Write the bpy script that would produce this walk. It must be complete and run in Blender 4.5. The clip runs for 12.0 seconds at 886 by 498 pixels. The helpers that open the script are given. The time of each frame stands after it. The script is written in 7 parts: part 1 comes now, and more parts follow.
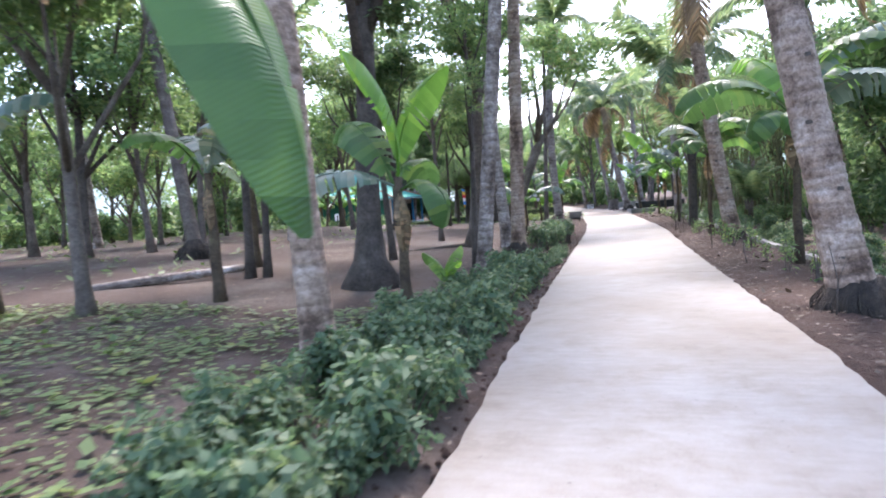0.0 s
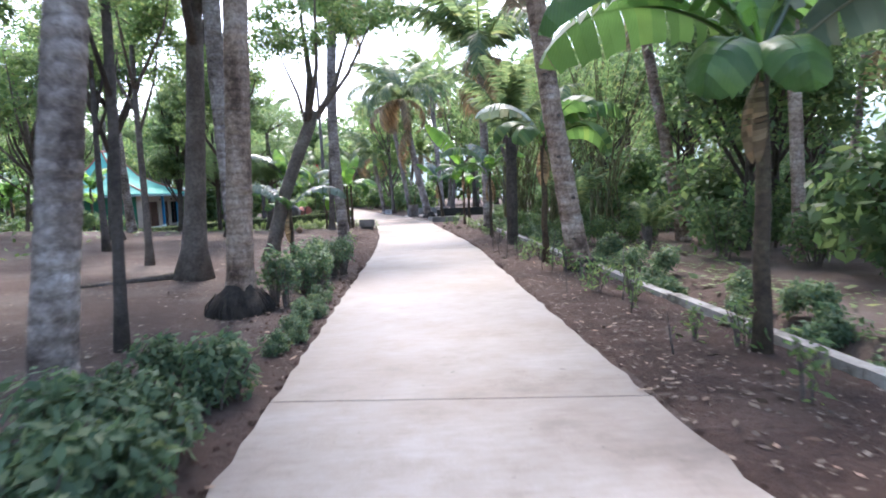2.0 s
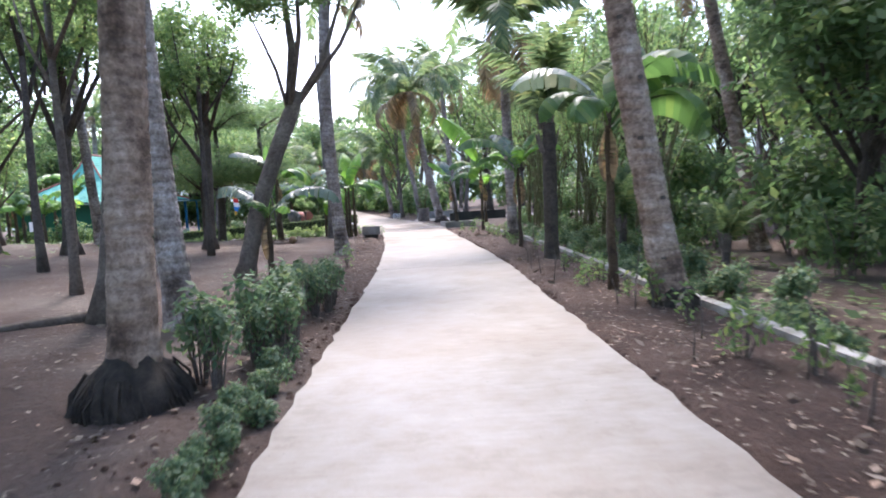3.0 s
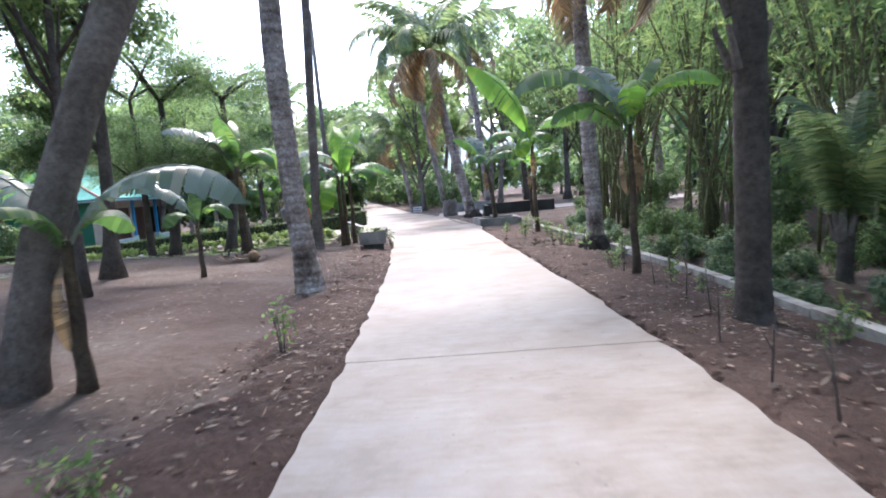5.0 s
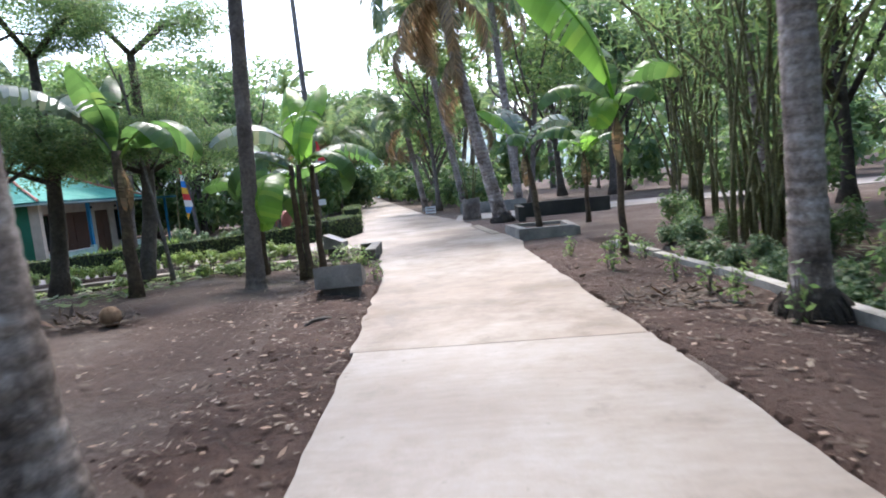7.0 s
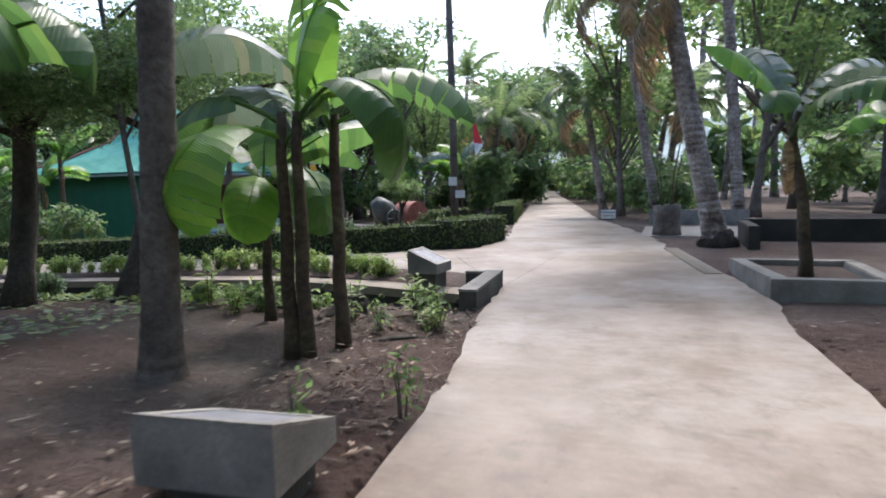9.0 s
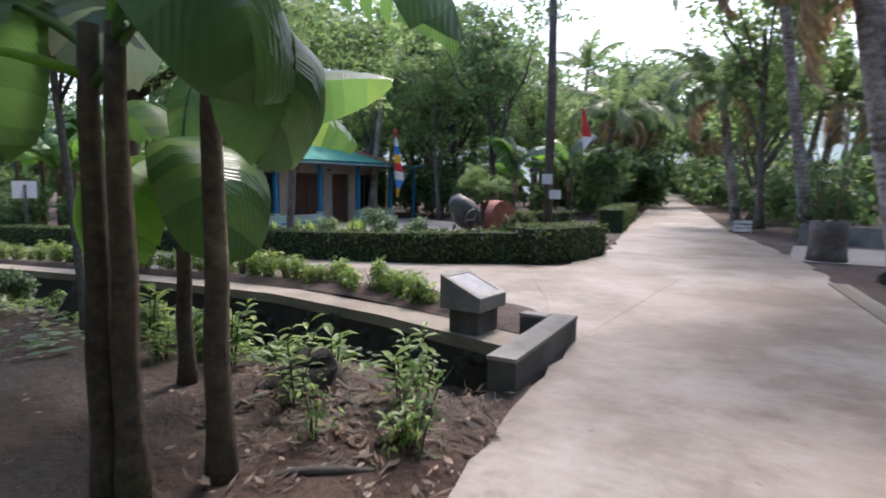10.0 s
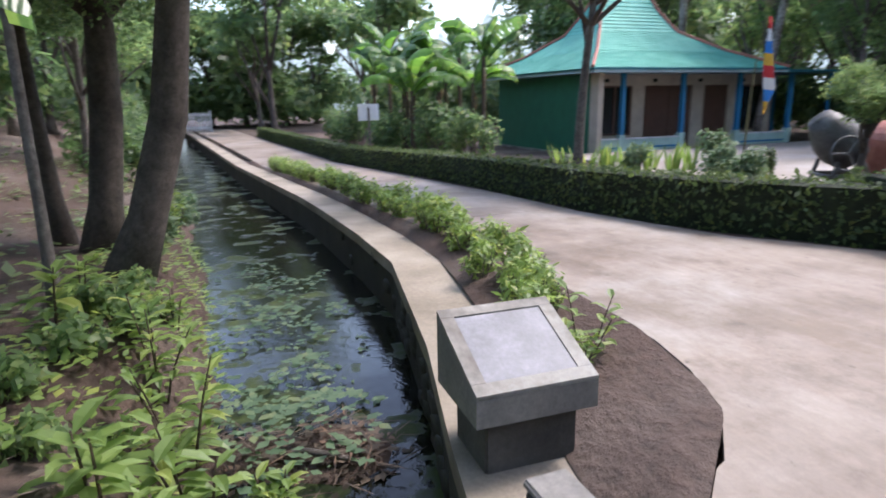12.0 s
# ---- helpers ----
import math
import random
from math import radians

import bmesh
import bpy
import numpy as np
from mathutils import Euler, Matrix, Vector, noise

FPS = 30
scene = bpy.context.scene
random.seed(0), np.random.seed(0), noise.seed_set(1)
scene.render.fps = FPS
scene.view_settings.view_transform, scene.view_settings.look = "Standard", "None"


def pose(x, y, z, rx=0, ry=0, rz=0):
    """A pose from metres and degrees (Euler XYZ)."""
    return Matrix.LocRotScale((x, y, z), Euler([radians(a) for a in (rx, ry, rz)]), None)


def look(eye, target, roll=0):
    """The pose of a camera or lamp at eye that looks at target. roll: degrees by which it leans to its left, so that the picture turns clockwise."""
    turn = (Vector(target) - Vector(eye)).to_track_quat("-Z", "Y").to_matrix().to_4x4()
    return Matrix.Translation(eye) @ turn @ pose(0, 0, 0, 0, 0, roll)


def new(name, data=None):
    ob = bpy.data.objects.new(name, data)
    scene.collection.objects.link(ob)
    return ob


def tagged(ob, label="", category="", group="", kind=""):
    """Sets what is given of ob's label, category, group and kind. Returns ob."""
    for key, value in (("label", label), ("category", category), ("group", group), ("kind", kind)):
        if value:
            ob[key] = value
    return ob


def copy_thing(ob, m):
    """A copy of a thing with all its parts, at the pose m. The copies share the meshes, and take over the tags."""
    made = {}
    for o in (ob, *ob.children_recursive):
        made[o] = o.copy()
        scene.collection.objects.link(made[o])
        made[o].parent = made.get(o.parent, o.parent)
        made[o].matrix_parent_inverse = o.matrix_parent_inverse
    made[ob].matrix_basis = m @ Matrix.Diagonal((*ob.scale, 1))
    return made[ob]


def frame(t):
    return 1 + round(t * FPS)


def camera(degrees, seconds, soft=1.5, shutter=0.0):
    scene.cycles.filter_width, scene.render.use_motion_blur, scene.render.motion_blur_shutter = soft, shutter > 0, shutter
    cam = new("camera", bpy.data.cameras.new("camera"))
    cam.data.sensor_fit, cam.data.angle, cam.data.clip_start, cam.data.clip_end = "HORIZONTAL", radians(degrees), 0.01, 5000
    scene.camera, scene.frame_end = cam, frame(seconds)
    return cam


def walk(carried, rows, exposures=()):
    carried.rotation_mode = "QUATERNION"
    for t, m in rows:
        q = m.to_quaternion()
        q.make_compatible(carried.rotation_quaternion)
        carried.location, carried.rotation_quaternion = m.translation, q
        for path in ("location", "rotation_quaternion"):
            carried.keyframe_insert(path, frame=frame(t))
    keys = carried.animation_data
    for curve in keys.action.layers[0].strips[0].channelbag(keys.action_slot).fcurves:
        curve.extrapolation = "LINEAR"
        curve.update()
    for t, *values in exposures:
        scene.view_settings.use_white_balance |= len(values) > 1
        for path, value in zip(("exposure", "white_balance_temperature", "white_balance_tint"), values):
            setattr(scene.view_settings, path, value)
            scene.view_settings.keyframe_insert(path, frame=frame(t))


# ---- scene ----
cam = camera(71.7, 12.0, soft=1.8, shutter=0.3)
PATH = [
    (0, (0.64, -11.722, 1.096), (0.054, -9.816, 0.946), -4.5),
    (0.5, (0.638, -10.532, 1.083), (0.197, -8.587, 0.934), -3.7),
    (1, (0.625, -9.274, 1.067), (0.457, -7.287, 0.91), -3.0),
    (1.5, (0.64, -7.989, 1.082), (0.659, -5.998, 0.898), -2.3),
    (2, (0.559, -6.67, 1.087), (0.603, -4.679, 0.904), -2.5),
    (2.5, (0.521, -5.387, 1.075), (0.567, -3.396, 0.897), -3.2),
    (3, (0.453, -4.06, 1.077), (0.466, -2.068, 0.903), -3.2),
    (3.2, (0.435, -3.545, 1.087), (0.406, -1.553, 0.911), -3.5),
    (4.8, (0.32, 0.992, 1.049), (0.248, 2.981, 0.849), -4.8),
    (5, (0.32, 1.485, 1.065), (0.244, 3.474, 0.861), -4.8),
    (5.5, (0.289, 2.698, 1.119), (0.207, 4.684, 0.9), -4.6),
    (6, (0.256, 3.911, 1.147), (0.177, 5.898, 0.93), -4.8),
    (6.5, (0.18, 5.224, 1.116), (0.087, 7.209, 0.892), -5.6),
    (7, (0.125, 6.48, 1.067), (-0.01, 8.464, 0.852), -5.5),
    (7.5, (0.109, 7.707, 1.086), (-0.1, 9.684, 0.87), -5.9),
    (7.7, (0.098, 8.233, 1.085), (-0.153, 10.205, 0.872), -5.9),
    (9.3, (-0.134, 11.704, 0.998), (-0.878, 13.549, 0.795), -0.8),
    (9.5, (-0.19, 12.165, 1.008), (-0.955, 14.002, 0.807), -0.6),
    (10, (-0.359, 13.087, 1.014), (-1.382, 14.792, 0.8), 0.8),
    (10.5, (-0.49, 13.972, 0.995), (-1.744, 15.507, 0.736), 1.3),
    (11, (-0.642, 14.796, 0.995), (-2.103, 16.126, 0.682), 0.4),
    (11.5, (-0.788, 15.544, 1.005), (-2.418, 16.637, 0.616), 0.2),
    (12, (-0.887, 16.172, 1.013), (-2.697, 16.878, 0.538), -1.0),
]
walk(cam, [(t, look(eye, target, roll)) for t, eye, target, roll in PATH], [(0, 2.55, 6300, 18), (1, 2.6, 6300, 19), (2, 2.48, 6250, 18), (3, 2.4, 6250, 18), (5.5, 2.52, 6200, 17), (6.5, 2.25, 6250, 15), (7.5, 2.05, 6300, 12), (9.5, 1.7, 6450, 14), (10.5, 1.7, 6550, 18), (12, 1.95, 6400, 17)])

# ---- world, sun ----
world = bpy.data.worlds.new("world")
scene.world = world
world.use_nodes = True
wn = world.node_tree.nodes
sky = wn.new("ShaderNodeTexSky")
sky.sky_type, sky.sun_disc = "NISHITA", False
sky.sun_elevation, sky.sun_rotation = radians(55), radians(-8)
sky.dust_density, sky.air_density = 2.2, 1.0
world.node_tree.links.new(sky.outputs[0], wn["Background"].inputs[0])
wn["Background"].inputs[1].default_value = 0.15
sun_data = bpy.data.lights.new("sun", "SUN")
sun_data.energy, sun_data.angle, sun_data.color = 1.15, radians(14), (1.0, 0.97, 0.93)
sun = new("sun", sun_data)
sun.matrix_world = look((-0.14 * 30, 30, 43), (0, 0, 0))


# ---- materials ----
def material(name):
    m = bpy.data.materials.new(name)
    m.use_nodes = True
    return m, m.node_tree.nodes, m.node_tree.links


def noise_node(n, l, scale, detail=5, rough=0.6, coord="Object"):
    tc = n.new("ShaderNodeTexCoord")
    tex = n.new("ShaderNodeTexNoise")
    tex.inputs["Scale"].default_value = scale
    tex.inputs["Detail"].default_value = detail
    tex.inputs["Roughness"].default_value = rough
    l.new(tc.outputs[coord], tex.inputs["Vector"])
    return tex


def ramp(n, l, fac, stops):
    r = n.new("ShaderNodeValToRGB")
    el = r.color_ramp.elements
    el[0].position, el[0].color = stops[0][0], (*stops[0][1], 1)
    el[1].position, el[1].color = stops[-1][0], (*stops[-1][1], 1)
    for p, c in stops[1:-1]:
        e = el.new(p)
        e.color = (*c, 1)
    l.new(fac, r.inputs[0])
    return r


def mix(n, l, fac, a, b, mode="MIX"):
    m = n.new("ShaderNodeMix")
    m.data_type, m.blend_type = "RGBA", mode
    if isinstance(fac, (int, float)):
        m.inputs[0].default_value = fac
    else:
        l.new(fac, m.inputs[0])
    for s, v in ((6, a), (7, b)):
        if isinstance(v, tuple):
            m.inputs[s].default_value = (*v, 1)
        else:
            l.new(v, m.inputs[s])
    return m.outputs[2]


def bump(n, l, height, strength, distance):
    b = n.new("ShaderNodeBump")
    b.inputs["Strength"].default_value, b.inputs["Distance"].default_value = strength, distance
    l.new(height, b.inputs["Height"])
    l.new(b.outputs[0], n["Principled BSDF"].inputs["Normal"])


def rough_mat(name, stops, scale, fine, rough=0.85, strength=0.5, distance=0.01, coord="Object", metal=0.0, speck=0.35):
    """A surface in two scales of noise: broad colour patches, fine grain and relief."""
    m, n, l = material(name)
    big = noise_node(n, l, scale, 4, 0.6, coord)
    small = noise_node(n, l, fine, 6, 0.7, coord)
    col = ramp(n, l, big.outputs[0], stops).outputs[0]
    grain = ramp(n, l, small.outputs[0], [(0.3, (0.62, 0.62, 0.62)), (0.72, (1.15, 1.15, 1.15))]).outputs[0]
    col = mix(n, l, speck + 0.35, col, grain, "MULTIPLY")
    p = n["Principled BSDF"]
    l.new(col, p.inputs["Base Color"])
    p.inputs["Roughness"].default_value, p.inputs["Metallic"].default_value = rough, metal
    bump(n, l, small.outputs[0], strength, distance)
    return m


def leaf_mat(name, dark, light, thin=0.45, gloss=0.35, veins=False):
    """A thin leaf that lets part of the light through; each leaf varies."""
    m, n, l = material(name)
    p = n["Principled BSDF"]
    geo = n.new("ShaderNodeNewGeometry")
    info = n.new("ShaderNodeObjectInfo")
    add = n.new("ShaderNodeMath")
    add.operation = "FRACT"
    s = n.new("ShaderNodeMath")
    s.operation = "ADD"
    l.new(geo.outputs["Random Per Island"], s.inputs[0])
    l.new(info.outputs["Random"], s.inputs[1])
    l.new(s.outputs[0], add.inputs[0])
    col = ramp(n, l, add.outputs[0], [(0.0, dark), (0.8, light), (0.97, (light[0] * 1.35, light[1] * 1.1, light[2]))]).outputs[0]
    patch = noise_node(n, l, 5.0, 4)
    col = mix(n, l, 0.5, col, ramp(n, l, patch.outputs[0], [(0.3, (0.8, 0.85, 0.85)), (0.7, (1.35, 1.3, 1.4))]).outputs[0], "MULTIPLY")
    if veins:
        uv = n.new("ShaderNodeTexCoord")
        w = n.new("ShaderNodeTexWave")
        w.inputs["Scale"].default_value, w.inputs["Distortion"].default_value = 26.0, 1.5
        l.new(uv.outputs["UV"], w.inputs["Vector"])
        col = mix(n, l, 0.15, col, ramp(n, l, w.outputs["Fac"], [(0.2, (0.7, 0.72, 0.6)), (0.8, (1.1, 1.1, 1.0))]).outputs[0], "MULTIPLY")
        bump(n, l, w.outputs["Fac"], 0.35, 0.004)
    l.new(col, p.inputs["Base Color"])
    p.inputs["Roughness"].default_value = gloss
    t = n.new("ShaderNodeBsdfTranslucent")
    l.new(mix(n, l, 1.0, col, (1.55, 1.55, 1.35), "MULTIPLY"), t.inputs["Color"])
    ms = n.new("ShaderNodeMixShader")
    ms.inputs[0].default_value = thin
    l.new(p.outputs[0], ms.inputs[1])
    l.new(t.outputs[0], ms.inputs[2])
    l.new(ms.outputs[0], n["Material Output"].inputs["Surface"])
    return m


def bark_mat(name, stops, ring=0.0, scale=3.0):
    """Bark in object space; ring > 0 adds the leaf-scar rings of a palm."""
    m, n, l = material(name)
    big = noise_node(n, l, scale, 5)
    fine = noise_node(n, l, 24, 7, 0.8)
    info = n.new("ShaderNodeObjectInfo")
    col = ramp(n, l, big.outputs[0], stops).outputs[0]
    col = mix(n, l, 0.75, col, ramp(n, l, fine.outputs[0], [(0.36, (0.4, 0.37, 0.35)), (0.62, (1.25, 1.25, 1.25))]).outputs[0], "MULTIPLY")
    h = fine.outputs[0]
    if ring:
        tc = n.new("ShaderNodeTexCoord")
        w = n.new("ShaderNodeTexWave")
        w.wave_type, w.bands_direction = "BANDS", "Z"
        w.inputs["Scale"].default_value, w.inputs["Distortion"].default_value = ring, 3.2
        w.inputs["Detail"].default_value, w.inputs["Detail Scale"].default_value = 3.0, 1.4
        l.new(tc.outputs["Object"], w.inputs["Vector"])
        blot = noise_node(n, l, 3.2, 8, 0.78)
        col = mix(n, l, 0.9, col, ramp(n, l, blot.outputs[0], [(0.38, (0.3, 0.26, 0.235)), (0.48, (0.9, 0.87, 0.85)), (0.57, (1.05, 1.05, 1.05)), (0.64, (1.45, 1.47, 1.5))]).outputs[0], "MULTIPLY")
        col = mix(n, l, 0.3, col, ramp(n, l, w.outputs["Fac"], [(0.04, (0.4, 0.37, 0.35)), (0.16, (1.0, 1.0, 1.0)), (0.9, (1.08, 1.08, 1.08))]).outputs[0], "MULTIPLY")
        h = mix(n, l, 0.5, w.outputs["Fac"], fine.outputs[0])
    p = n["Principled BSDF"]
    col = mix(n, l, info.outputs["Random"], col, mix(n, l, 1.0, col, (0.8, 0.78, 0.74), "MULTIPLY"))
    l.new(col, p.inputs["Base Color"])
    p.inputs["Roughness"].default_value = 0.92
    bump(n, l, h, 0.8, 0.02)
    return m


def plain(name, c, rough=0.6, metal=0.0, dirt=0.25):
    return rough_mat(name, [(0.3, tuple(v * (1 - dirt) for v in c)), (0.7, c)], 3.0, 60, rough, 0.2, 0.002, metal=metal, speck=0.0)


M_SOIL = rough_mat("soil", [(0.3, (0.058, 0.03, 0.02)), (0.48, (0.088, 0.056, 0.042)), (0.68, (0.135, 0.105, 0.086))], 0.6, 14, 0.95, 1.0, 0.05, speck=0.6)
M_DUG = rough_mat("dug_soil", [(0.3, (0.045, 0.022, 0.014)), (0.5, (0.075, 0.04, 0.027)), (0.7, (0.11, 0.068, 0.05))], 1.6, 22, 0.95, 1.0, 0.05, speck=0.6)
M_CONC = rough_mat("concrete", [(0.3, (0.115, 0.107, 0.094)), (0.52, (0.23, 0.213, 0.188)), (0.72, (0.33, 0.31, 0.28))], 2.2, 70, 0.85, 0.35, 0.004)
M_CONC_DARK = rough_mat("dark_concrete", [(0.3, (0.016, 0.016, 0.013)), (0.6, (0.04, 0.038, 0.03)), (0.8, (0.075, 0.07, 0.06))], 1.8, 40, 0.8, 0.6, 0.01)
# for cement sides: mostly shade put into the colour, with some wet stain
M_CONC_DAMP_SHADE = rough_mat("damp_shaded_concrete", [(0.3, (0.035, 0.033, 0.03)), (0.55, (0.075, 0.07, 0.062)), (0.78, (0.15, 0.14, 0.125))], 2.6, 55, 0.85, 0.45, 0.006)
M_LEDGE = rough_mat("ledge_concrete", [(0.3, (0.17, 0.14, 0.1)), (0.5, (0.25, 0.21, 0.16)), (0.7, (0.33, 0.285, 0.225))], 1.5, 50, 0.9, 0.4, 0.004)
M_KERB = rough_mat("painted_kerb", [(0.35, (0.15, 0.13, 0.11)), (0.52, (0.34, 0.32, 0.28)), (0.75, (0.45, 0.43, 0.4))], 3.0, 45, 0.85, 0.4, 0.004)
M_PALM = bark_mat("palm_bark", [(0.3, (0.17, 0.135, 0.115)), (0.5, (0.31, 0.265, 0.24)), (0.7, (0.5, 0.46, 0.44))], 3.0)
M_PALM_WARM = bark_mat("palm_bark_warm", [(0.3, (0.23, 0.155, 0.115)), (0.5, (0.37, 0.275, 0.215)), (0.7, (0.5, 0.42, 0.365))], 2.7)
M_ROOT = rough_mat("palm_root", [(0.35, (0.025, 0.02, 0.016)), (0.7, (0.08, 0.06, 0.045))], 9, 60, 0.95, 1.0, 0.03)
M_BARK = bark_mat("tree_bark", [(0.3, (0.1, 0.08, 0.068)), (0.55, (0.18, 0.15, 0.13)), (0.75, (0.27, 0.24, 0.215))], 0, 4)
M_BARK_DARK = bark_mat("dark_bark", [(0.3, (0.05, 0.04, 0.034)), (0.7, (0.13, 0.108, 0.092))], 0, 5)
M_STEM = bark_mat("banana_stem", [(0.3, (0.05, 0.034, 0.024)), (0.55, (0.11, 0.08, 0.05)), (0.75, (0.17, 0.17, 0.09))], 0, 3)
M_BANANA = leaf_mat("banana_leaf", (0.055, 0.115, 0.035), (0.105, 0.2, 0.058), 0.5, 0.3, True)
# brighter copy of the banana leaf, with light on it put into the colour
M_BANANA_LIT = leaf_mat("lit_banana_leaf", (0.12, 0.25, 0.04), (0.17, 0.33, 0.055), 0.55, 0.32, True)
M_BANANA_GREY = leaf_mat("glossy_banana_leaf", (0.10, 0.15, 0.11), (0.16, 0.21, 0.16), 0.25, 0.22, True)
M_DRY = leaf_mat("dry_leaf", (0.13, 0.09, 0.05), (0.3, 0.22, 0.13), 0.3, 0.7)
M_LEAF = leaf_mat("tree_leaf", (0.06, 0.11, 0.045), (0.13, 0.2, 0.085), 0.62, 0.45)
M_LEAF_MID = leaf_mat("mid_leaf", (0.085, 0.145, 0.055), (0.17, 0.25, 0.1), 0.65, 0.5)
M_LEAF_LIGHT = leaf_mat("light_leaf", (0.11, 0.18, 0.045), (0.22, 0.31, 0.085), 0.5, 0.45)
M_FROND = leaf_mat("frond_leaf", (0.075, 0.12, 0.055), (0.155, 0.21, 0.1), 0.6, 0.4)
M_SHRUB = leaf_mat("shrub_leaf", (0.055, 0.105, 0.055), (0.13, 0.195, 0.1), 0.45, 0.6)
M_HEDGE = leaf_mat("hedge_leaf", (0.04, 0.065, 0.022), (0.09, 0.13, 0.042), 0.35, 0.75)
M_COVER = leaf_mat("ground_cover", (0.06, 0.1, 0.03), (0.15, 0.21, 0.075), 0.35, 0.5)
M_LITTER = leaf_mat("leaf_litter", (0.06, 0.038, 0.025), (0.25, 0.2, 0.15), 0.1, 0.8)
M_TWIG = leaf_mat("dry_twigs", (0.03, 0.02, 0.014), (0.12, 0.088, 0.06), 0.05, 0.8)
M_BAMBOO = bark_mat("bamboo_culm", [(0.3, (0.10, 0.10, 0.045)), (0.6, (0.19, 0.19, 0.09)), (0.8, (0.25, 0.22, 0.13))], 0, 6)
M_WATER, wnod, wlnk = material("ditch_water")
wp = wnod["Principled BSDF"]
wt = noise_node(wnod, wlnk, 2.6, 5)
wlnk.new(ramp(wnod, wlnk, wt.outputs[0], [(0.4, (0.006, 0.006, 0.004)), (0.54, (0.012, 0.013, 0.007)), (0.6, (0.03, 0.043, 0.014)), (0.72, (0.06, 0.08, 0.024))]).outputs[0], wp.inputs["Base Color"])
wlnk.new(ramp(wnod, wlnk, wt.outputs[0], [(0.54, (0.06, 0.06, 0.06)), (0.62, (0.8, 0.8, 0.8))]).outputs[0], wp.inputs["Roughness"])
wp.inputs["IOR"].default_value = 1.3
wr = noise_node(wnod, wlnk, 14, 3)
bump(wnod, wlnk, wr.outputs[0], 0.2, 0.02)


def road_material(name, stops, stains):
    m, n, l = material(name)
    broad = noise_node(n, l, 0.45, 5, 0.6)
    stain = noise_node(n, l, 1.2 + 1.4 * stains, 8, 0.72)
    grit = noise_node(n, l, 60, 6, 0.75)
    tc = n.new("ShaderNodeTexCoord")
    mp = n.new("ShaderNodeMapping")
    mp.inputs["Scale"].default_value = (1.2, 5.0, 1)
    l.new(tc.outputs["Object"], mp.inputs[0])
    brush = n.new("ShaderNodeTexNoise")
    brush.inputs["Scale"].default_value, brush.inputs["Detail"].default_value = 4.5, 7
    l.new(mp.outputs[0], brush.inputs["Vector"])
    col = ramp(n, l, broad.outputs[0], stops).outputs[0]
    col = mix(n, l, stains, col, ramp(n, l, stain.outputs[0], [(0.34, (0.5, 0.43, 0.36)), (0.46, (0.85, 0.81, 0.77)), (0.56, (1.0, 1.0, 1.0)), (0.68, (1.16, 1.16, 1.17))]).outputs[0], "MULTIPLY")
    col = mix(n, l, 0.5, col, ramp(n, l, brush.outputs[0], [(0.3, (0.8, 0.78, 0.76)), (0.7, (1.1, 1.1, 1.1))]).outputs[0], "MULTIPLY")
    col = mix(n, l, 0.4, col, ramp(n, l, grit.outputs[0], [(0.3, (0.75, 0.75, 0.75)), (0.7, (1.1, 1.1, 1.1))]).outputs[0], "MULTIPLY")
    if stains > 0.9:
        damp = noise_node(n, l, 1.0, 7, 0.66)
        col = mix(n, l, 1.0, col, ramp(n, l, damp.outputs[0], [(0.38, (0.7, 0.63, 0.55)), (0.5, (0.99, 0.98, 0.97)), (0.62, (1.18, 1.18, 1.18))]).outputs[0], "MULTIPLY")
    pits = noise_node(n, l, 17, 4, 0.6)
    col = mix(n, l, 0.75, col, ramp(n, l, pits.outputs[0], [(0.26, (0.3, 0.28, 0.26)), (0.33, (1.0, 1.0, 1.0))]).outputs[0], "MULTIPLY")
    p = n["Principled BSDF"]
    l.new(col, p.inputs["Base Color"])
    l.new(ramp(n, l, stain.outputs[0], [(0.3, (0.5, 0.5, 0.5)), (0.6, (0.72, 0.72, 0.72))]).outputs[0], p.inputs["Roughness"])
    b1 = mix(n, l, 0.5, grit.outputs[0], brush.outputs[0])
    bump(n, l, b1, 0.35, 0.006)
    return m


M_ROAD = road_material("concrete_road", [(0.3, (0.215, 0.172, 0.138)), (0.5, (0.27, 0.238, 0.21)), (0.7, (0.315, 0.29, 0.27))], 0.75)
M_ROAD_OLD = road_material("stained_road", [(0.3, (0.188, 0.143, 0.105)), (0.5, (0.24, 0.2, 0.165)), (0.7, (0.285, 0.257, 0.228))], 1.0)


